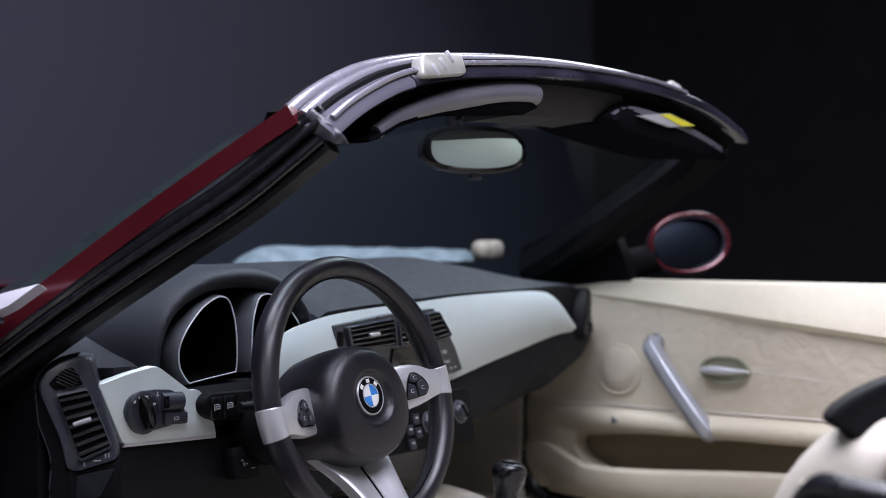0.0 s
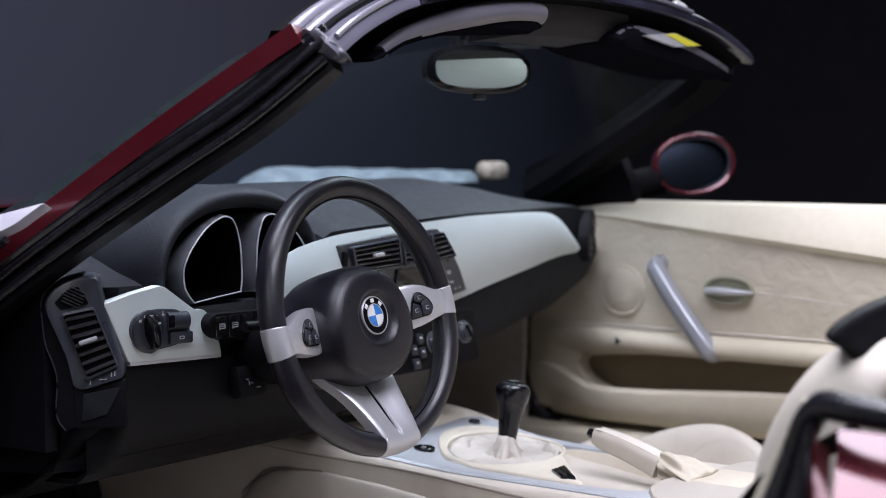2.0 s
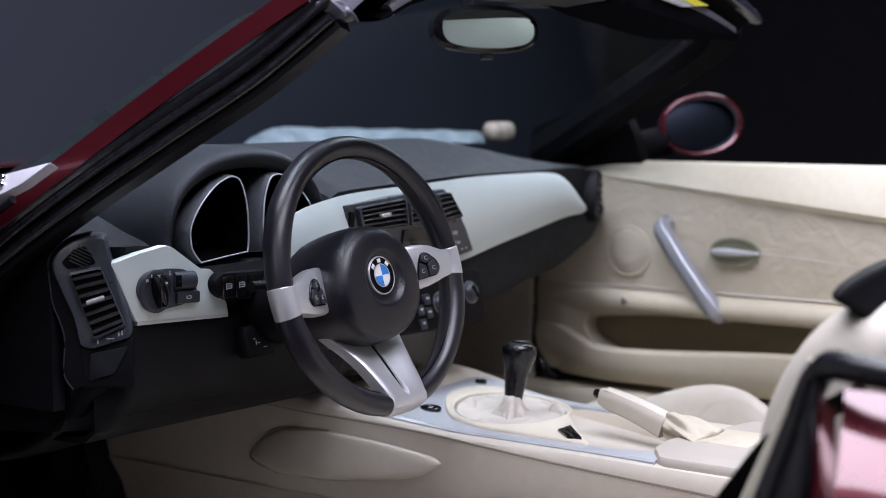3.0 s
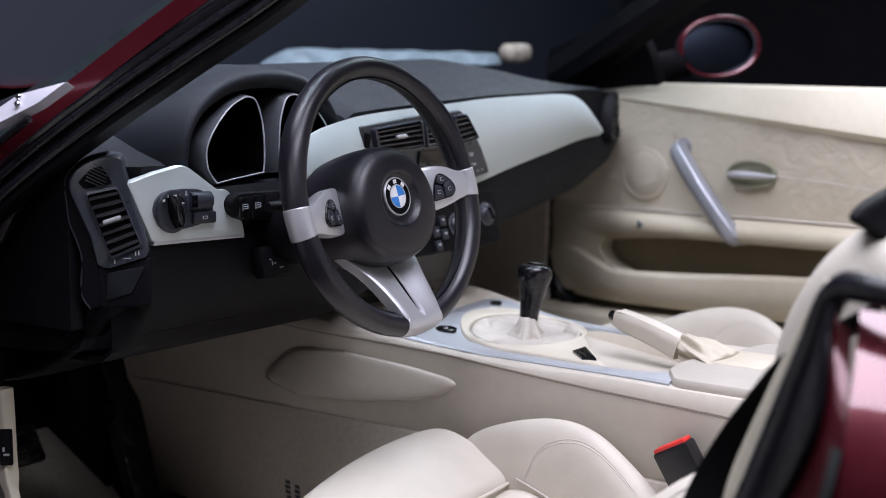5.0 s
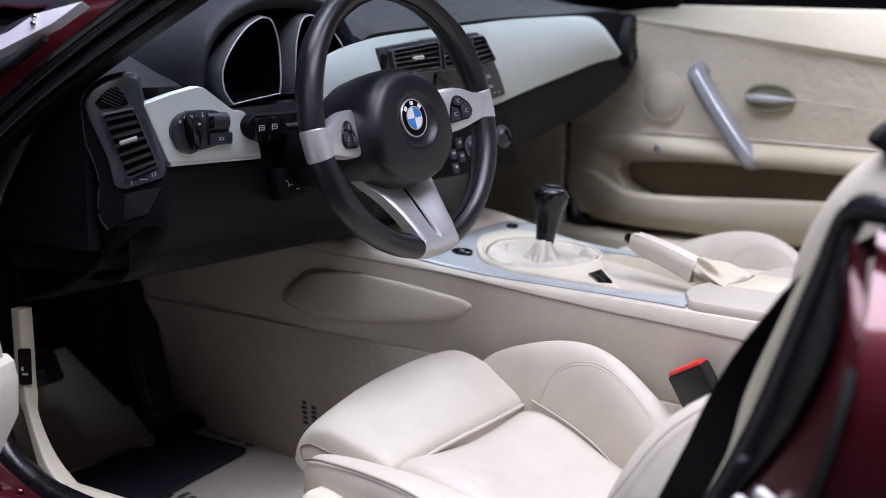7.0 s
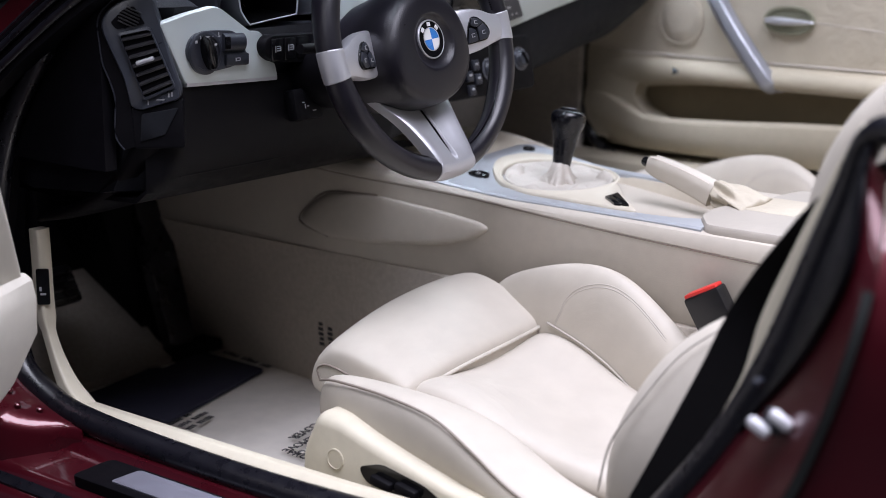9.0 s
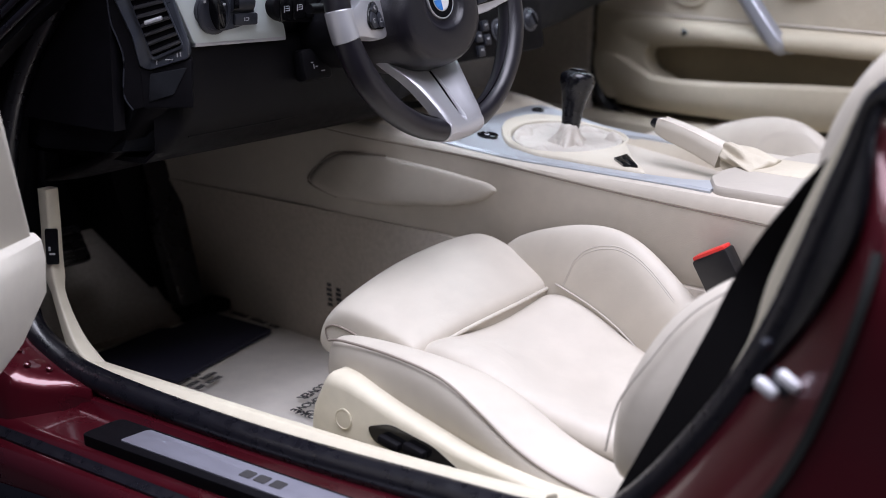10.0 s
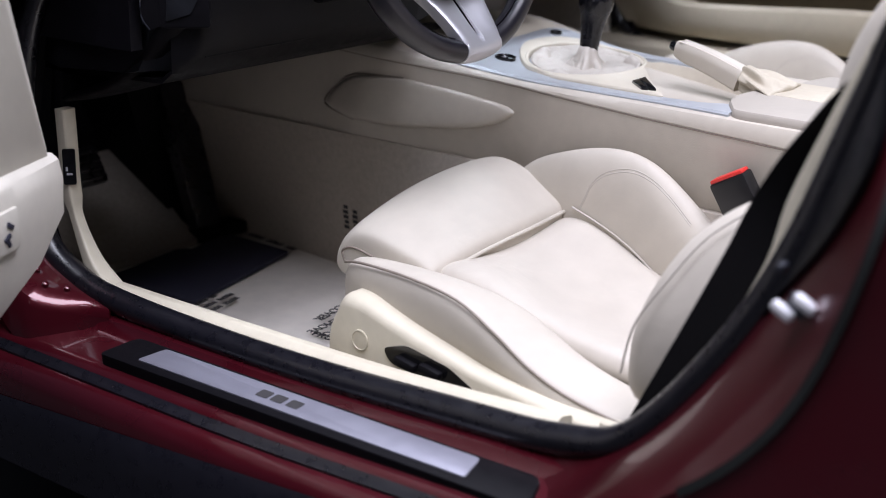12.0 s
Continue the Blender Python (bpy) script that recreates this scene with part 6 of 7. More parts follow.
def build_gear():
    g = thing("gear_lever", (0, 0.03, 0.59), "black gear knob on a gathered beige leather boot", "gear lever")
    rows = []
    for h, r in ((-0.004, 0.100), (0.003, 0.097), (0.004, 0.091), (-0.003, 0.083), (-0.014, 0.073), (-0.023, 0.062), (-0.026, 0.050), (-0.020, 0.039), (-0.007, 0.029), (0.008, 0.0215), (0.020, 0.0170), (0.032, 0.0140)):
        fold = step(0.094, 0.080, r) * step(0.012, 0.032, r)
        loop = []
        for a in np.linspace(0, 2 * math.pi, 96, endpoint=False):
            q = Matrix.Rotation(radians(22), 3, "Z") @ Vector((1.09 * r * math.cos(a), 0.87 * r * math.sin(a), 0))
            blend = r / 0.1
            x, y = q.x + 0.002 * blend - 0.006 * (1 - blend), q.y + 0.028 * blend + 0.020 * (1 - blend)
            twist = a + 9 * (r - 0.05)
            wave = 0.024 * (abs(math.sin(2.5 * twist + 0.4)) ** 0.8 - 0.5) + 0.006 * math.sin(8 * twist + 1.0) + 0.002 * math.sin(13 * a - 50 * r)
            loop.append((x, y, top_z(y) + 0.006 + h + fold * wave))
        rows.append(loop)
    part("boot", loft(rows, caps=True), BOOT, g, "gathered beige leather boot", sub=1)
    m = frame_of((-0.003, 0.022, 0.590), (0.985, 0, -0.17), (0, 1, 0.04)) @ Matrix.Diagonal((1.0, 1.0, 0.86, 1))
    k = part("knob", turned([(0.0125, -0.014), (0.0135, 0.0), (0.0155, 0.025), (0.0180, 0.05), (0.0215, 0.068), (0.0262, 0.082), (0.0278, 0.092), (0.0270, 0.101), (0.022, 0.107), (0.012, 0.109), (0.001, 0.109)], m, 28), KNOB_SKIN, g, "black leather gear knob", sub=1)
    part("knob_cap", turned([(0.0150, 0.1075), (0.0150, 0.1105), (0.012, 0.1115), (0.001, 0.1118)], m, 24), BLACK_GLOSS, g, "glossy shift pattern cap")
    lines("shift_print", m @ Matrix.Translation((0, 0, 0.1118)), [(-0.008, 0.0, 0.016, 0.0012), (-0.008, -0.006, 0.0012, 0.012), (0.0, -0.006, 0.0012, 0.012), (0.007, -0.006, 0.0012, 0.012)], WHITE, k, "")


build_gear()


def build_handbrake():
    h = thing("handbrake", (0.05, -0.25, 0.57), "beige leather handbrake lever with a gathered boot", "handbrake")
    a, b = Vector((0.030, -0.118, 0.612)), Vector((0.026, -0.232, 0.580))
    path = [a.lerp(b, t) + Vector((0, 0, 0.003 * math.sin(math.pi * t))) for t in np.linspace(0, 1, 12)]
    prof = rounded([(-0.013, -0.018), (0.013, -0.018), (0.0145, 0.006), (0.010, 0.017), (-0.010, 0.017), (-0.0145, 0.006)], 0.005)
    part("grip", sweep(path, prof, scale=lambda s: 0.66 + 0.22 * min(1, 7 * s) + 0.18 * s), BEIGE_LEATHER, h, "stitched beige leather grip")
    for k in (-1, 1):
        part("grip_seam", tube([p + Vector((k * 0.0105 * (0.85 + 0.2 * i / 11), 0.003, 0.0155 * (0.86 + 0.20 * i / 11))) for i, p in enumerate(path)][1:], 0.0009), THREAD, h)
    part("release_button", turned([(0.007, -0.004), (0.0075, 0.008), (0.006, 0.012), (0.001, 0.0125)], Matrix.Translation(a) @ (a - b).to_track_quat("Z", "Y").to_matrix().to_4x4(), 16), BLACK_GLOSS, h, "black release button")
    # gathered boot fanning out from the grip to the pad
    rows = []
    for t in np.linspace(0, 1, 13):
        c = b.lerp(Vector((0.012, -0.318, 0.572)), t)
        hw, hh = 0.016 + 0.040 * t, 0.021 - 0.010 * t
        ring = []
        for q in np.linspace(0, 2 * math.pi, 40, endpoint=False):
            fold = (0.0 if t < 0.05 else 1.0) * (0.0045 * math.sin(7 * q + 2.0 * t) + 0.003 * math.sin(11 * q - 5 * t)) * (0.4 + 0.9 * math.sin(math.pi * min(1, t + 0.15)))
            ring.append(c + Vector(((hw + fold) * math.cos(q), 0.004 * math.sin(3 * q) * t, (hh + fold) * math.sin(q))))
        rows.append(ring)
    part("boot", loft(rows), BEIGE_SOFT, h, "gathered beige leather boot", sub=1)
    part("boot_frame", box((0.02, -0.345, 0.573), (0.10, 0.09, 0.010), 0.004), BEIGE_SOFT, h)


build_handbrake()


# ---- seats ----
def build_seat():
    s = thing("sports_seat", (-0.355, -0.2, 0.22), "beige leather sports seat with piped side bolsters", "car seat", "car seats")
    cx = -0.340
    # seat pan cushion
    loops = []
    for y, z, w in ((0.0, 0.355, 0.135), (-0.03, 0.383, 0.150), (-0.08, 0.384, 0.155), (-0.15, 0.358, 0.152), (-0.20, 0.338, 0.150), (-0.30, 0.316, 0.145), (-0.40, 0.305, 0.14), (-0.50, 0.31, 0.13)):
        r = 0.020 * step(-0.02, -0.15, y)
        q = 0.022 * step(-0.02, -0.07, y) * (1 - step(-0.13, -0.27, y))
        loops.append([(cx - w, y, 0.27), (cx - w, y, z - 0.012 + r), (cx - w + 0.02, y, z + 0.004 + r), (cx - w * 0.5, y, z - 0.002 + 0.6 * r), (cx, y, z - 0.006), (cx + w * 0.5, y, z - 0.002 + 0.5 * q), (cx + w - 0.02, y, z + 0.004 + q), (cx + w, y, z - 0.006 + q), (cx + w, y, 0.27)])
    part("cushion", loft(loops), CUSHION_LEATHER, s, "smooth beige leather cushion", sub=2)
    # thigh support
    def sec(x, k):
        f = min(1, max(0, (cx + 0.15 - x) / 0.30))
        drop = 0.046 * f ** 2.4 - 0.008
        return [(x, 0.03 + (y - 0.03) * k, 0.36 + (z - 0.36) * k - drop * min(1, max(0, (z - 0.33) / 0.08)) * (0.55 + 0.45 * step(-0.05, 0.05, y))) for y, z in ((-0.050, 0.350), (-0.054, 0.392), (-0.050, 0.409), (-0.032, 0.420), (0.015, 0.443), (0.060, 0.458), (0.098, 0.455), (0.124, 0.430), (0.134, 0.392), (0.128, 0.355), (0.0, 0.325))]
    xs = [(cx - 0.160, 0.78), (cx - 0.158, 0.92), (cx - 0.148, 0.985), (cx - 0.11, 1.0), (cx - 0.05, 1.005), (cx, 1.01), (cx + 0.06, 1.01), (cx + 0.11, 1.0), (cx + 0.142, 0.985), (cx + 0.150, 0.93), (cx + 0.152, 0.80)]
    support = part("thigh_support", loft([sec(x, k) for x, k in xs]), BEIGE_LEATHER, s, "beige pull-out thigh support", sub=2)
    part("support_piping", tube(spline([(cx - 0.150, -0.052, 0.372), (cx - 0.06, -0.056, 0.388), (cx + 0.06, -0.056, 0.398), (cx + 0.148, -0.052, 0.404)], 6), 0.003), BEIGE_LEATHER, s)
    # bolsters on either side of the cushion
    for k in (-1, 1):
        path = []
        loops = []
        if k > 0:
            table = ((0.075, 0.365, 0.150, 0.166), (0.065, 0.418, 0.142, 0.170), (0.03, 0.462, 0.136, 0.173), (-0.03, 0.484, 0.133, 0.175), (-0.08, 0.498, 0.132, 0.176), (-0.13, 0.505, 0.131, 0.176), (-0.18, 0.498, 0.130, 0.176), (-0.23, 0.466, 0.128, 0.176), (-0.28, 0.424, 0.126, 0.176), (-0.35, 0.370, 0.125, 0.175), (-0.43, 0.325, 0.125, 0.172), (-0.53, 0.30, 0.12, 0.17))
        else:
            table = ((0.060, 0.372, 0.162, 0.205), (0.045, 0.398, 0.154, 0.225), (0.0, 0.410, 0.152, 0.242), (-0.09, 0.412, 0.150, 0.252), (-0.17, 0.402, 0.150, 0.256), (-0.23, 0.374, 0.150, 0.258), (-0.286, 0.341, 0.150, 0.258), (-0.353, 0.317, 0.148, 0.255), (-0.47, 0.298, 0.14, 0.25))
        for y, zt, w0, w1 in table:
            wm = (w0 + w1) / 2
            dip = 0.020 * step(-0.24, -0.12, y)
            if k < 0:
                loops.append([(cx - x, y, z) for x, z in ((w0, 0.29), (w0 - 0.004, zt - 0.030 - dip), (w0 + 0.012, zt - 0.006 - dip), (wm - 0.01, zt - 0.55 * dip), (w1 - 0.020, zt + 0.001), (w1 - 0.002, zt - 0.006), (w1 + 0.003, zt - 0.030), (w1 - 0.002, min(0.315, zt - 0.05)), (wm, 0.27))])
                path.append((cx - w1 + 0.0035, y, zt - 0.006))
                continue
            loops.append([(cx + k * x, y, z) for x, z in ((w0, 0.30), (w0 - 0.004, zt - 0.050), (w0 + 0.006, zt - 0.016), (wm - 0.006, zt - 0.001), (wm + 0.006, zt + 0.001), (w1 - 0.003, zt - 0.010), (w1, zt - 0.045), (w1 - 0.002, 0.315), (wm, 0.285))])
            path.append((cx + k * (w1 - 0.003), y, zt - 0.007))
        inner = part("bolster", loft(loops), BEIGE_LEATHER, s, "raised beige leather side bolster", sub=2)
        if k < 0:
            part("bolster_piping", tube(spline(path[1:], 5), 0.0018), PIPING, s)
    # stitched arch on the inner bolster
    bpy.context.view_layer.update()
    deps = bpy.context.evaluated_depsgraph_get()
    ev = inner.evaluated_get(deps)
    away = Vector((0.81, 0.5245, -0.261)).normalized()
    for dz in (0.0, 0.0045):
        arc = spline([(-0.19, -0.068, 0.4080 - dz), (-0.19, -0.078, 0.4287 - dz), (-0.19, -0.087, 0.447 - dz), (-0.19, -0.106, 0.4644 - dz), (-0.19, -0.134, 0.4758 - dz), (-0.19, -0.1625, 0.478 - dz), (-0.19, -0.1906, 0.469 - dz), (-0.19, -0.219, 0.4498 - dz), (-0.19, -0.252, 0.4196 - dz)], 8)
        line = []
        for p in arc:
            ok, at, nor, i = ev.ray_cast(p - away * 0.25, away)
            if ok:
                line.append(at + nor * 0.0001)
        part("seam", tube(line, 0.0007), SEAM, s)
    # piped end of the thigh support
    ev, away, line = support.evaluated_get(deps), Vector((0.694, 0.654, -0.30)).normalized(), []
    for p in spline([(-0.50, 0.104, 0.366), (-0.50, 0.1085, 0.3785), (-0.50, 0.1025, 0.385), (-0.50, 0.0897, 0.3885), (-0.50, 0.071, 0.3865), (-0.50, 0.0504, 0.382)], 6):
        ok, at, nor, i = ev.ray_cast(p - away * 0.25, away)
        if ok:
            line.append(at + nor * 0.0004)
    if len(line) > 3:
        part("support_end_piping", tube(line, 0.0016), PIPING, s)
    part("cushion_seam", tube(spline([(cx + 0.1275, -0.070, 0.4135), (cx + 0.1275, -0.106, 0.4015), (cx + 0.1275, -0.139, 0.3885), (cx + 0.1275, -0.174, 0.3705), (cx + 0.1265, -0.209, 0.3475)], 6), 0.0016), SEAM, s)
    # back rest
    def back(z, y, w, crest, deep, rec):
        o = [(w, y - 0.09), (w + 0.006, y - 0.04), (w - 0.002, y + crest * 0.55), (w - 0.030, y + crest), (w - 0.075, y + crest * 0.85), (w - 0.12, y - rec), (0.0, y - rec)]
        pts = [(cx + x, yy, z) for x, yy in o] + [(cx - x, yy, z) for x, yy in o[-2::-1]]
        return pts + [(cx - w + 0.05, y - 0.09 - deep, z), (cx, y - 0.10 - deep, z), (cx + w - 0.05, y - 0.09 - deep, z)]
    B = [(0.325, -0.455, 0.245, 0.030, 0.02, 0.0), (0.345, -0.455, 0.283, 0.040, 0.02, 0.0), (0.427, -0.470, 0.288, 0.048, 0.02, 0.005), (0.484, -0.500, 0.280, 0.056, 0.03, 0.012), (0.547, -0.545, 0.262, 0.065, 0.03, 0.012), (0.592, -0.605, 0.245, 0.058, 0.03, 0.010), (0.628, -0.660, 0.240, 0.028, 0.03, 0.010),
         (0.682, -0.665, 0.240, 0.052, 0.03, 0.010), (0.745, -0.680, 0.240, 0.055, 0.0, 0.008), (0.790, -0.690, 0.238, 0.042, -0.04, 0.0), (0.822, -0.700, 0.234, 0.030, -0.05, 0.0), (0.846, -0.710, 0.218, 0.018, -0.06, 0.0), (0.858, -0.718, 0.19, 0.010, -0.07, 0.0), (0.862, -0.722, 0.14, 0.006, -0.078, 0.0)]
    part("backrest", loft([back(*b) for b in B]), BEIGE_LEATHER, s, "beige leather backrest with side bolsters", sub=2)
    part("rear_shell", loft([[(cx + w * math.copysign(abs(math.cos(a)) ** 0.5, math.cos(a)), y + d * math.sin(a), z) for a in np.linspace(0, 2 * math.pi, 20, endpoint=False)] for z, y, w, d in ((0.62, -0.745, 0.18, 0.03), (0.80, -0.750, 0.196, 0.028), (0.850, -0.735, 0.215, 0.026), (0.862, -0.722, 0.250, 0.020), (0.870, -0.720, 0.258, 0.018), (0.878, -0.720, 0.235, 0.018), (0.886, -0.721, 0.195, 0.016), (0.892, -0.722, 0.150, 0.014), (0.896, -0.723, 0.08, 0.010))]), PLASTIC, s, "black shell behind the backrest top", sub=1)
    for k in (-1,):
        seam = spline([(cx + k * 0.286, -0.432, 0.38), (cx + k * 0.288, -0.448, 0.44), (cx + k * 0.280, -0.478, 0.49), (cx + k * 0.263, -0.520, 0.55), (cx + k * 0.246, -0.585, 0.60)], 6)
        part("backrest_piping", tube(seam, 0.0012), SEAM, s)
    # plastic side shield with its switch
    x0 = cx - 0.268
    sh = [(0.012, 0.352), (0.002, 0.372), (-0.03, 0.372), (-0.10, 0.352), (-0.22, 0.322), (-0.34, 0.306), (-0.46, 0.300), (-0.46, 0.25), (0.005, 0.25), (0.028, 0.28), (0.026, 0.325)]
    m = frame_of((x0 + 0.012, 0, 0), (0, -1, 0), (0, 0, 1))
    ring = rounded([(-y, z) for y, z in sh], 0.018, 6)

    def inset(k, h):
        return [m @ Vector((u + k * 0.35 * (0.12 - u) / 0.12 * (1 if u < 0.12 else 0.2), z - k * (0.22 + 0.78 * step(0.27, 0.36, z)), h)) for u, z in ring]
    part("side_shield", loft([inset(0.0, -0.03), inset(0.0, 0.004), inset(0.0015, 0.011), inset(0.005, 0.017), inset(0.010, 0.0205), inset(0.016, 0.022)]), CREAM, s, "cream plastic side shield")
    mm = m @ Matrix.Translation((0, 0, 0.022))
    part("shield_cap", turned([(0.014, -0.002), (0.014, 0.0015), (0.0125, 0.002), (0.012, 0.001), (0.001, 0.0015)], mm @ Matrix.Translation((0.033, 0.318, 0)), 24), CREAM, s, "round cream screw cap")
    part("switch_recess", prism(rounded([(0.072, 0.318), (0.085, 0.300), (0.20, 0.286), (0.225, 0.296), (0.18, 0.318), (0.11, 0.330)], 0.010), mm, 0.0012), BLACK_GLOSS, s, "black switch recess")
    for u in (0.115, 0.155):
        part("seat_switch", box((u, 0.308, 0.006), (0.034, 0.012, 0.012), 0.004, mm @ Matrix.Translation((u, 0.308, 0)) @ pose(0, 0, 0, 0, 0, -10) @ Matrix.Translation((-u, -0.308, 0))), PLASTIC, s, "black seat switch")
    part("seat_frame", box((cx, -0.22, 0.235), (0.40, 0.50, 0.09), 0.02), PLASTIC, s)
    return s


SEAT = build_seat()
SEAT.matrix_basis = Matrix.Translation((-0.355, -0.235, 0.22))
FAR = copy_thing(SEAT, Matrix.Translation((0.345, -0.14, 0.27)))


def build_belt():
    b = thing("seat_belt", (-0.63, -0.55, 0.32), "black seat belt webbing hanging beside the seat", "seat belt")
    path = spline([(-0.664, -0.505, 0.31), (-0.666, -0.544, 0.386), (-0.668, -0.581, 0.458), (-0.668, -0.626, 0.550), (-0.667, -0.659, 0.620), (-0.666, -0.697, 0.690), (-0.655, -0.735, 0.745), (-0.62, -0.80, 0.79)], 6)
    part("webbing", sweep(path, [(-0.0245, -0.0008), (0.018, -0.0008), (0.018, 0.0008), (-0.0245, 0.0008)], up=(1, 0, 0), twist=lambda t: radians(-4 + 74 * step(0.42, 0.80, t))), WEB, b)
    part("anchor", box((-0.650, -0.485, 0.31), (0.012, 0.05, 0.04), 0.004), CREAM, b, "cream anchor cover")
    k = thing("belt_buckle", (-0.186, -0.40, 0.40), "black seat belt buckle with a red release button", "belt buckle")
    m = frame_of((-0.186, -0.364, 0.457), (0, -0.88, 0.47), (-0.12, 0.47, 0.88))
    part("case", box((0, -0.014, 0), (0.058, 0.118, 0.026), 0.005, m), mat("buckle_plastic", (0.0045, 0.0042, 0.0055), 0.4), k)
    part("button", box((0, 0.046, 0.0), (0.052, 0.006, 0.020), 0.002, m), ORANGE, k, "red release button")
    part("stalk", box((0, -0.07, 0), (0.022, 0.08, 0.008), 0.002, m), PLASTIC, k)


build_belt()


def build_roll_hoops():
    for x in (-0.36, 0.36):
        r = thing("roll_hoop", (x, -1.0, 0.60), "black padded roll hoop behind the seat", "roll hoop", "roll hoops")
        pts = spline([(x - 0.20, -1.0, 0.60), (x - 0.195, -1.0, 0.82), (x - 0.13, -0.995, 0.95), (x, -0.99, 0.985), (x + 0.13, -0.995, 0.95), (x + 0.195, -1.0, 0.82), (x + 0.20, -1.0, 0.60)], 8)
        part("hoop", tube(pts, 0.032, up=(0, 1, 0)), PLASTIC, r)


build_roll_hoops()


# ---- footwell ----
def build_floor():
    c = thing("floor_cover", (-0.42, 0.3, 0.205), "pale protective floor cover printed with dark words", "floor cover")
    def cover(u, y):
        """Flat over the floor, its edge curling up at the tunnel."""
        side, top = low_w(y) + 0.006, half_w(y) + 0.028
        flat = 0.645 - side
        w = 0.003 * math.sin(19 * u + 7 * y) * math.sin(13 * y) * (1 - step(0.55, 0.8, u))
        if u < 0.62:
            return (-0.645 + flat * u / 0.62, y, 0.206 + w)
        v = (u - 0.62) / 0.38
        k = min(1, v / 0.2)
        return (-side + (side - top) * v + 0.004 * k, y, 0.206 + 0.006 * k * k + 0.236 * max(0, v - 0.06) / 0.94 + w)
    rows = [[cover(u, y) for u in list(np.linspace(0, 0.62, 18)) + list(np.linspace(0.63, 0.645, 3))] for y in np.linspace(-0.05, 0.665, 30)]
    rows = [r + [(p[0] + 0.001, p[1], p[2] - 0.003) for p in reversed(r)] for r in rows]
    part("cover_sheet", loft(rows), PAPER, c)
    f = 0.2115
    # words on the cover that can be read
    for word, start, way, size in (("COVER", (-0.327, 0.248), (-0.0706, -0.0145), 0.0225), ("REMOVE", (-0.366, 0.212), (-0.078, -0.009), 0.0205), ("TO", (-0.409, 0.1795), (-0.0255, 0.001), 0.0205), ("PRO", (-0.447, 0.190), (-0.001, -0.04), 0.0205)):
        way = Vector((*way, 0)).normalized()
        cu = bpy.data.curves.new("word", "FONT")
        cu.body, cu.size, cu.extrude = word, size, 0.0005
        ob = new("printed_word", cu)
        ob.matrix_basis = frame_of((*start, f + 0.003), way, Vector((-way.y, way.x, 0)))
        deps = bpy.context.evaluated_depsgraph_get()
        me = bpy.data.meshes.new_from_object(ob.evaluated_get(deps))
        mo = new("printed_word", me)
        mo.matrix_basis = ob.matrix_basis.copy()
        me.materials.clear()
        me.materials.append(INK)
        bpy.data.objects.remove(ob)
        mo.parent = c
        mo.matrix_parent_inverse = world_inverse(c)
        tagged(mo, "dark printed word")
    # rows of words too blurred to read: a bar for each letter
    def print_rows(m, counts, h):
        for i, n in enumerate(counts):
            for j in range(n):
                if (i * 7 + j) % 6 != 5:
                    lines("print_mark", m, [(j * h * 0.72 + 0.004 * (i % 2), -i * h * 1.75, h * 0.50, h * (0.95 if j % 3 else 0.8))], INK, c, "")
    print_rows(frame_of((-0.475, 0.41, f + 0.002), (0.97, 0.22, 0), (-0.22, 0.97, 0)), (8, 10, 9), 0.0105)
    print_rows(frame_of((-0.218, 0.330, 0.335), (0.12, 0.02, -1), (0.05, 1, 0.03)), (8, 6), 0.012)
    print_rows(frame_of((-0.160, 0.63, f + 0.002), (-0.1, -1, 0), (1, -0.1, 0)), (15,), 0.012)
    print_rows(frame_of((-0.52, 0.63, f + 0.002), (0.8, -0.6, 0), (0.6, 0.8, 0)), (4, 5), 0.012)
    n = thing("navy_mat", (-0.38, 0.47, 0.212), "dark navy floor mat lying on the pale cover", "floor mat")
    poly = [(-0.466, 0.425), (-0.185, 0.499), (-0.183, 0.66), (-0.288, 0.633), (-0.304, 0.651), (-0.428, 0.628), (-0.475, 0.625)]
    part("mat_sheet", prism(rounded(poly, 0.008), frame_of((0, 0, 0.2125), (1, 0, 0), (0, 1, 0)), 0.004, 0.001, 0.002), NAVY, n)


build_floor()


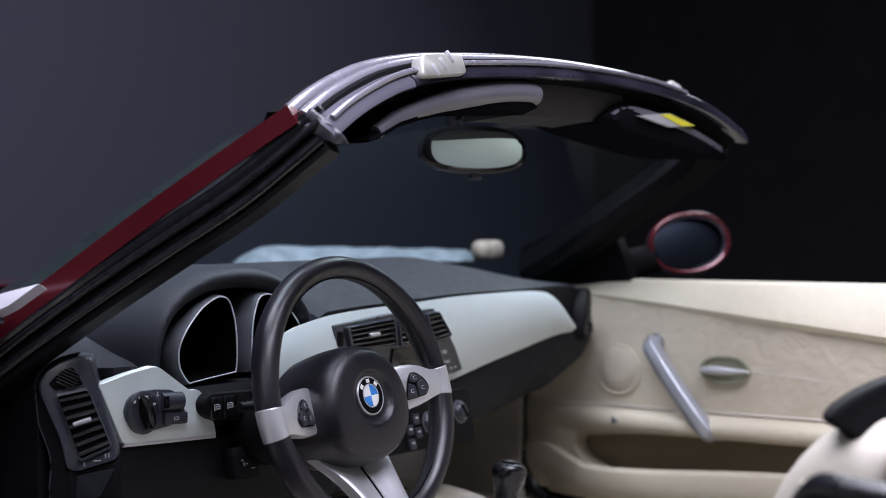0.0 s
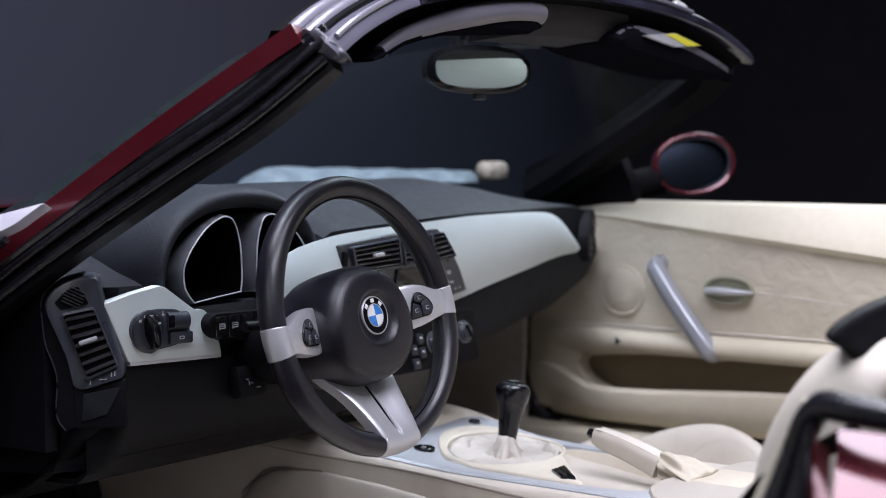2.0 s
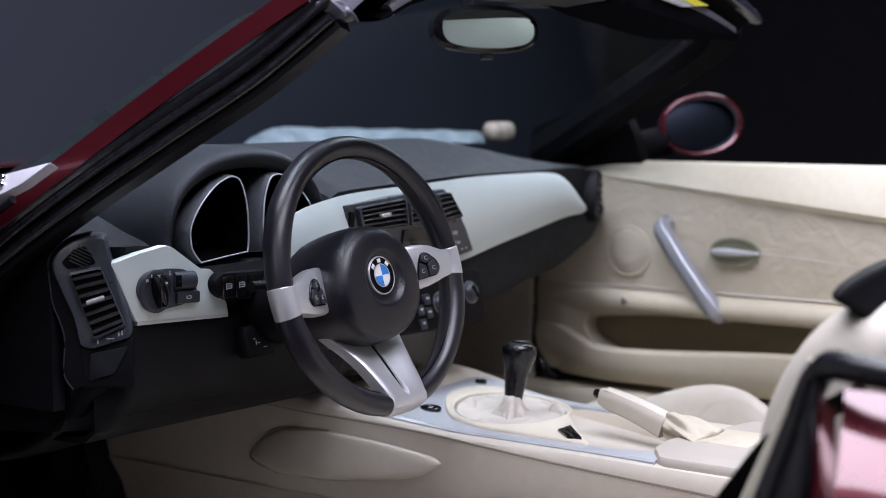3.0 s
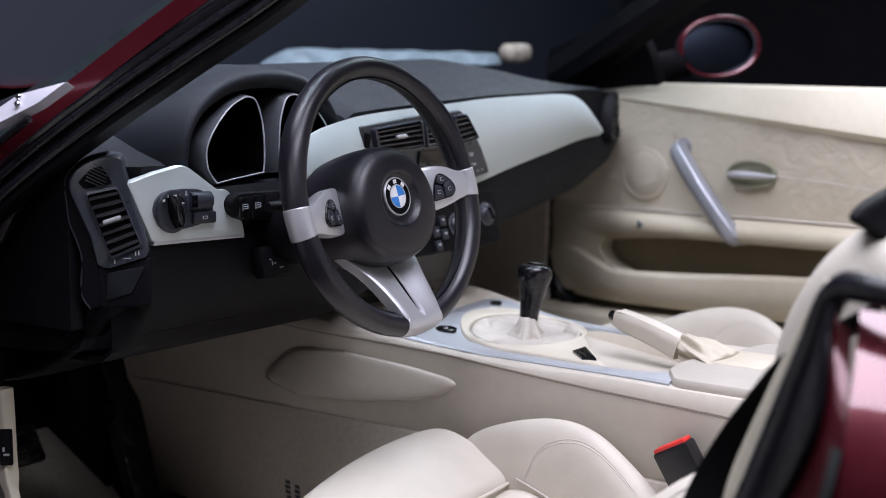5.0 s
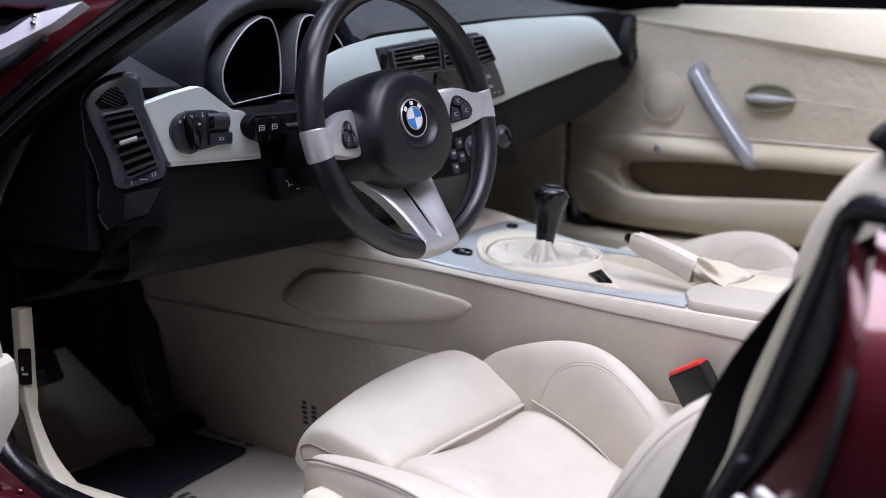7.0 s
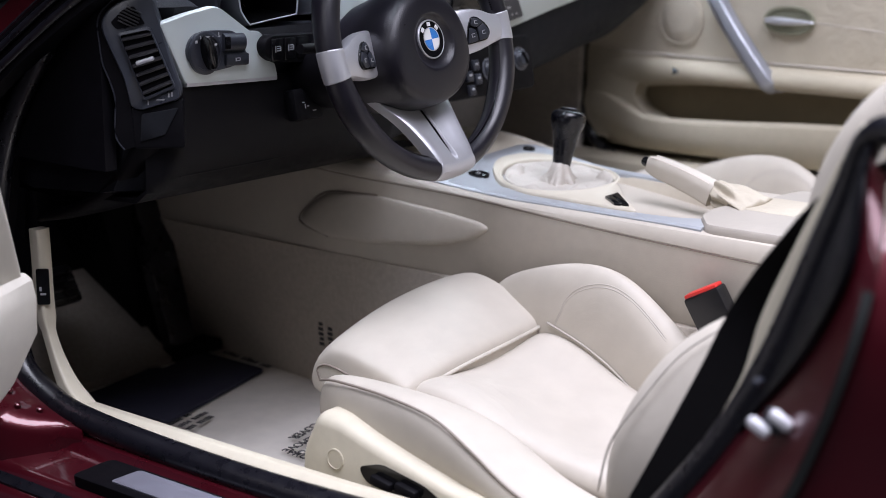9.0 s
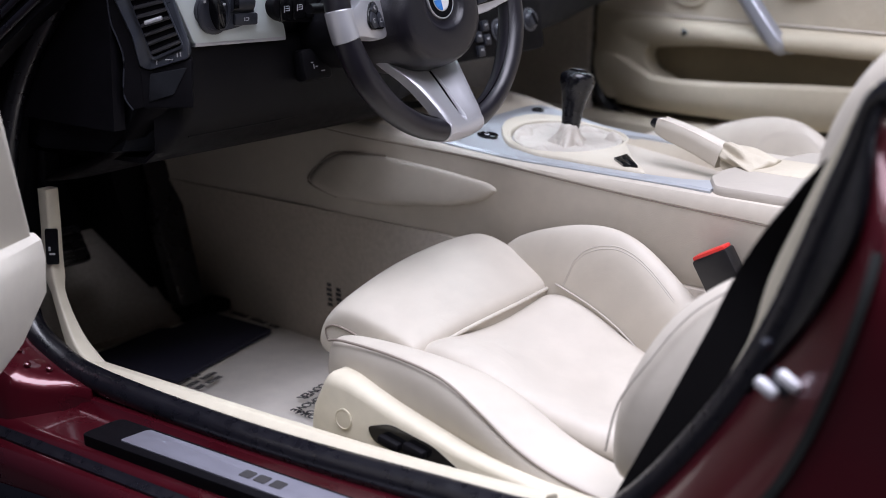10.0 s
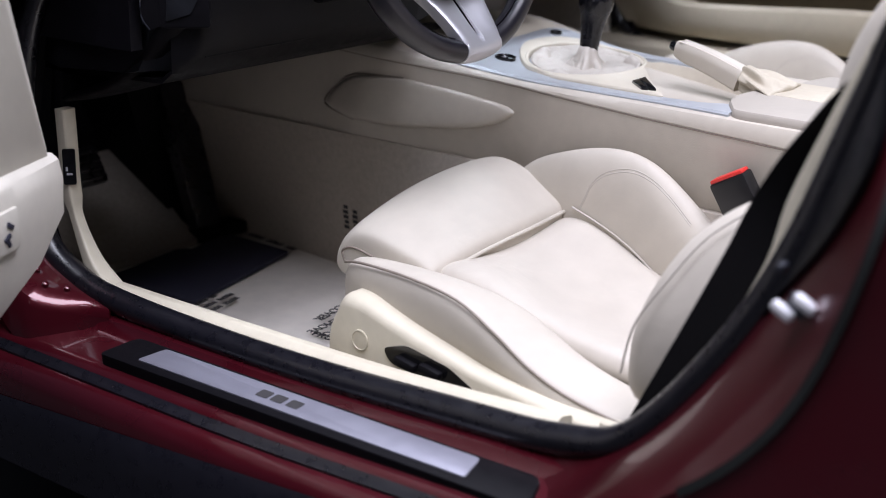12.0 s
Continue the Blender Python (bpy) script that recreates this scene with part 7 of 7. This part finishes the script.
def build_pedals():
    for nm, x, y, z, lab in (("clutch_pedal", -0.545, 0.74, 0.36, "black rubber clutch pedal hanging in the footwell"), ("brake_pedal", -0.43, 0.73, 0.37, "black rubber brake pedal hanging in the footwell")):
        p = thing(nm, (x, y, z), lab, "pedal")
        m = frame_of((x, y, z), (1, 0, 0), (0, 0.5, 0.87))
        part("pad", box((0, 0, 0), (0.075, 0.065, 0.016), 0.006, m), RUBBER, p)
        for i in range(4):
            part("rib", box((0, -0.022 + 0.0147 * i, 0.010), (0.064, 0.006, 0.006), 0.001, m), RUBBER, p)
        part("arm", tube([m @ Vector((0, 0.0, -0.008)), (x, y + 0.06, z + 0.08), (x + 0.01, y + 0.05, z + 0.30)], 0.011), PLASTIC, p)
    a = thing("accelerator_pedal", (-0.205, 0.66, 0.215), "tall black floor-hinged accelerator pedal", "pedal")
    m = frame_of((-0.225, 0.705, 0.36), (1, 0, 0), (-0.2, 0.30, 0.9))
    part("pad", prism(rounded([(-0.030, -0.13), (0.026, -0.13), (0.034, 0.12), (-0.034, 0.14)], 0.012), m, 0.014, 0.005, 0.01), RUBBER, a)
    part("hinge", box((-0.195, 0.672, 0.222), (0.11, 0.05, 0.022), 0.006), PLASTIC, a)
    f = thing("foot_box", (-0.36, 0.80, 0.5), "black pedal bracket box under the dashboard", "pedal box")
    part("bracket", box((-0.30, 0.76, 0.60), (0.16, 0.10, 0.10), 0.02), PLASTIC, f, "black bracket under the cover")
    part("cover", loft([[(-0.235 - 0.115 * k, 0.73 + 0.02 * k, z), (-0.110 - 0.055 * k, 0.73, z), (-0.110 - 0.055 * k, 0.88, z), (-0.235 - 0.115 * k, 0.88, z)] for z, k in ((0.21, 0), (0.42, 0.6), (0.62, 1))]), PLASTIC, f)


build_pedals()


# ---- seen past the windscreen and the pillar ----
def build_outside():
    f = thing("scuttle_sheet", (0.58, 0.80, 0.96), "pale blue clear plastic strip along the windscreen foot", "plastic strip")
    rows = []
    for s in np.linspace(0, 1, 60):
        x = 0.36 + 0.44 * s
        h = 0.046 * min(1, 6 * s + 0.15) * (1 - 0.35 * s) + 0.0012 * math.sin(31 * s)
        rows.append([(x + 0.02 * v, 0.93 - 0.28 * s ** 1.2 + 0.04 * v + 0.002 * math.sin(47 * s + 5 * v), 0.962 + h * (0.15 + 0.85 * math.sin(1.7 * v)) + 0.0006 * math.sin(67 * s)) for v in np.linspace(0, 1, 7)])
    part("strip", sheet(rows, 0.003), FILM, f)
    c = thing("cream_cap", (0.80, 0.615, 0.968), "round cream plastic cap at the strip's end", "cap")
    m = Matrix.Translation((0.80, 0.615, 0.968)) @ Matrix.Diagonal((1.3, 1.0, 1.25, 1))
    part("cap", turned([(0.022, 0.0), (0.030, 0.008), (0.033, 0.020), (0.030, 0.031), (0.019, 0.036), (0.001, 0.034)], m, 20), mat("cream_cap", (0.55, 0.42, 0.34), 0.6, vary=0.5, grain=70, bump=0.5, fine=120), c, sub=1)
    b = thing("hinge_bracket", (-0.72, 0.34, 0.93), "bright metal bracket with two bolts beside the pillar", "bracket")
    m = Matrix.Translation((-0.76, 0, 0.94)) @ pose(0, 0, 0, 0, 30, 0) @ frame_of((0, 0, -0.94), (0, -1, 0), (0, 0, 1))
    out = [(-0.40, 0.905), (-0.308, 0.937), (-0.270, 0.964), (-0.188, 0.984), (-0.226, 0.953), (-0.307, 0.912), (-0.40, 0.87)]
    part("plate", prism(rounded(out, 0.005)[::-1], m, 0.010, 0.003, 0.004), mat("white_alloy", (0.58, 0.57, 0.64), 0.4, 0.1, vary=0.05), b)
    for u, z in ((-0.266, 0.959), (-0.262, 0.949)):
        part("bolt", turned([(0.0045, 0.008), (0.0045, 0.013), (0.003, 0.015)], m @ Matrix.Translation((u, z, 0)), 12), CHROME, b)
    part("gasket", tube([(-0.762, 0.42, 0.862), (-0.762, 0.307, 0.904), (-0.762, 0.245, 0.936)], 0.005), RUBBER_GLOSS, b, "black gasket under the bracket")


build_outside()
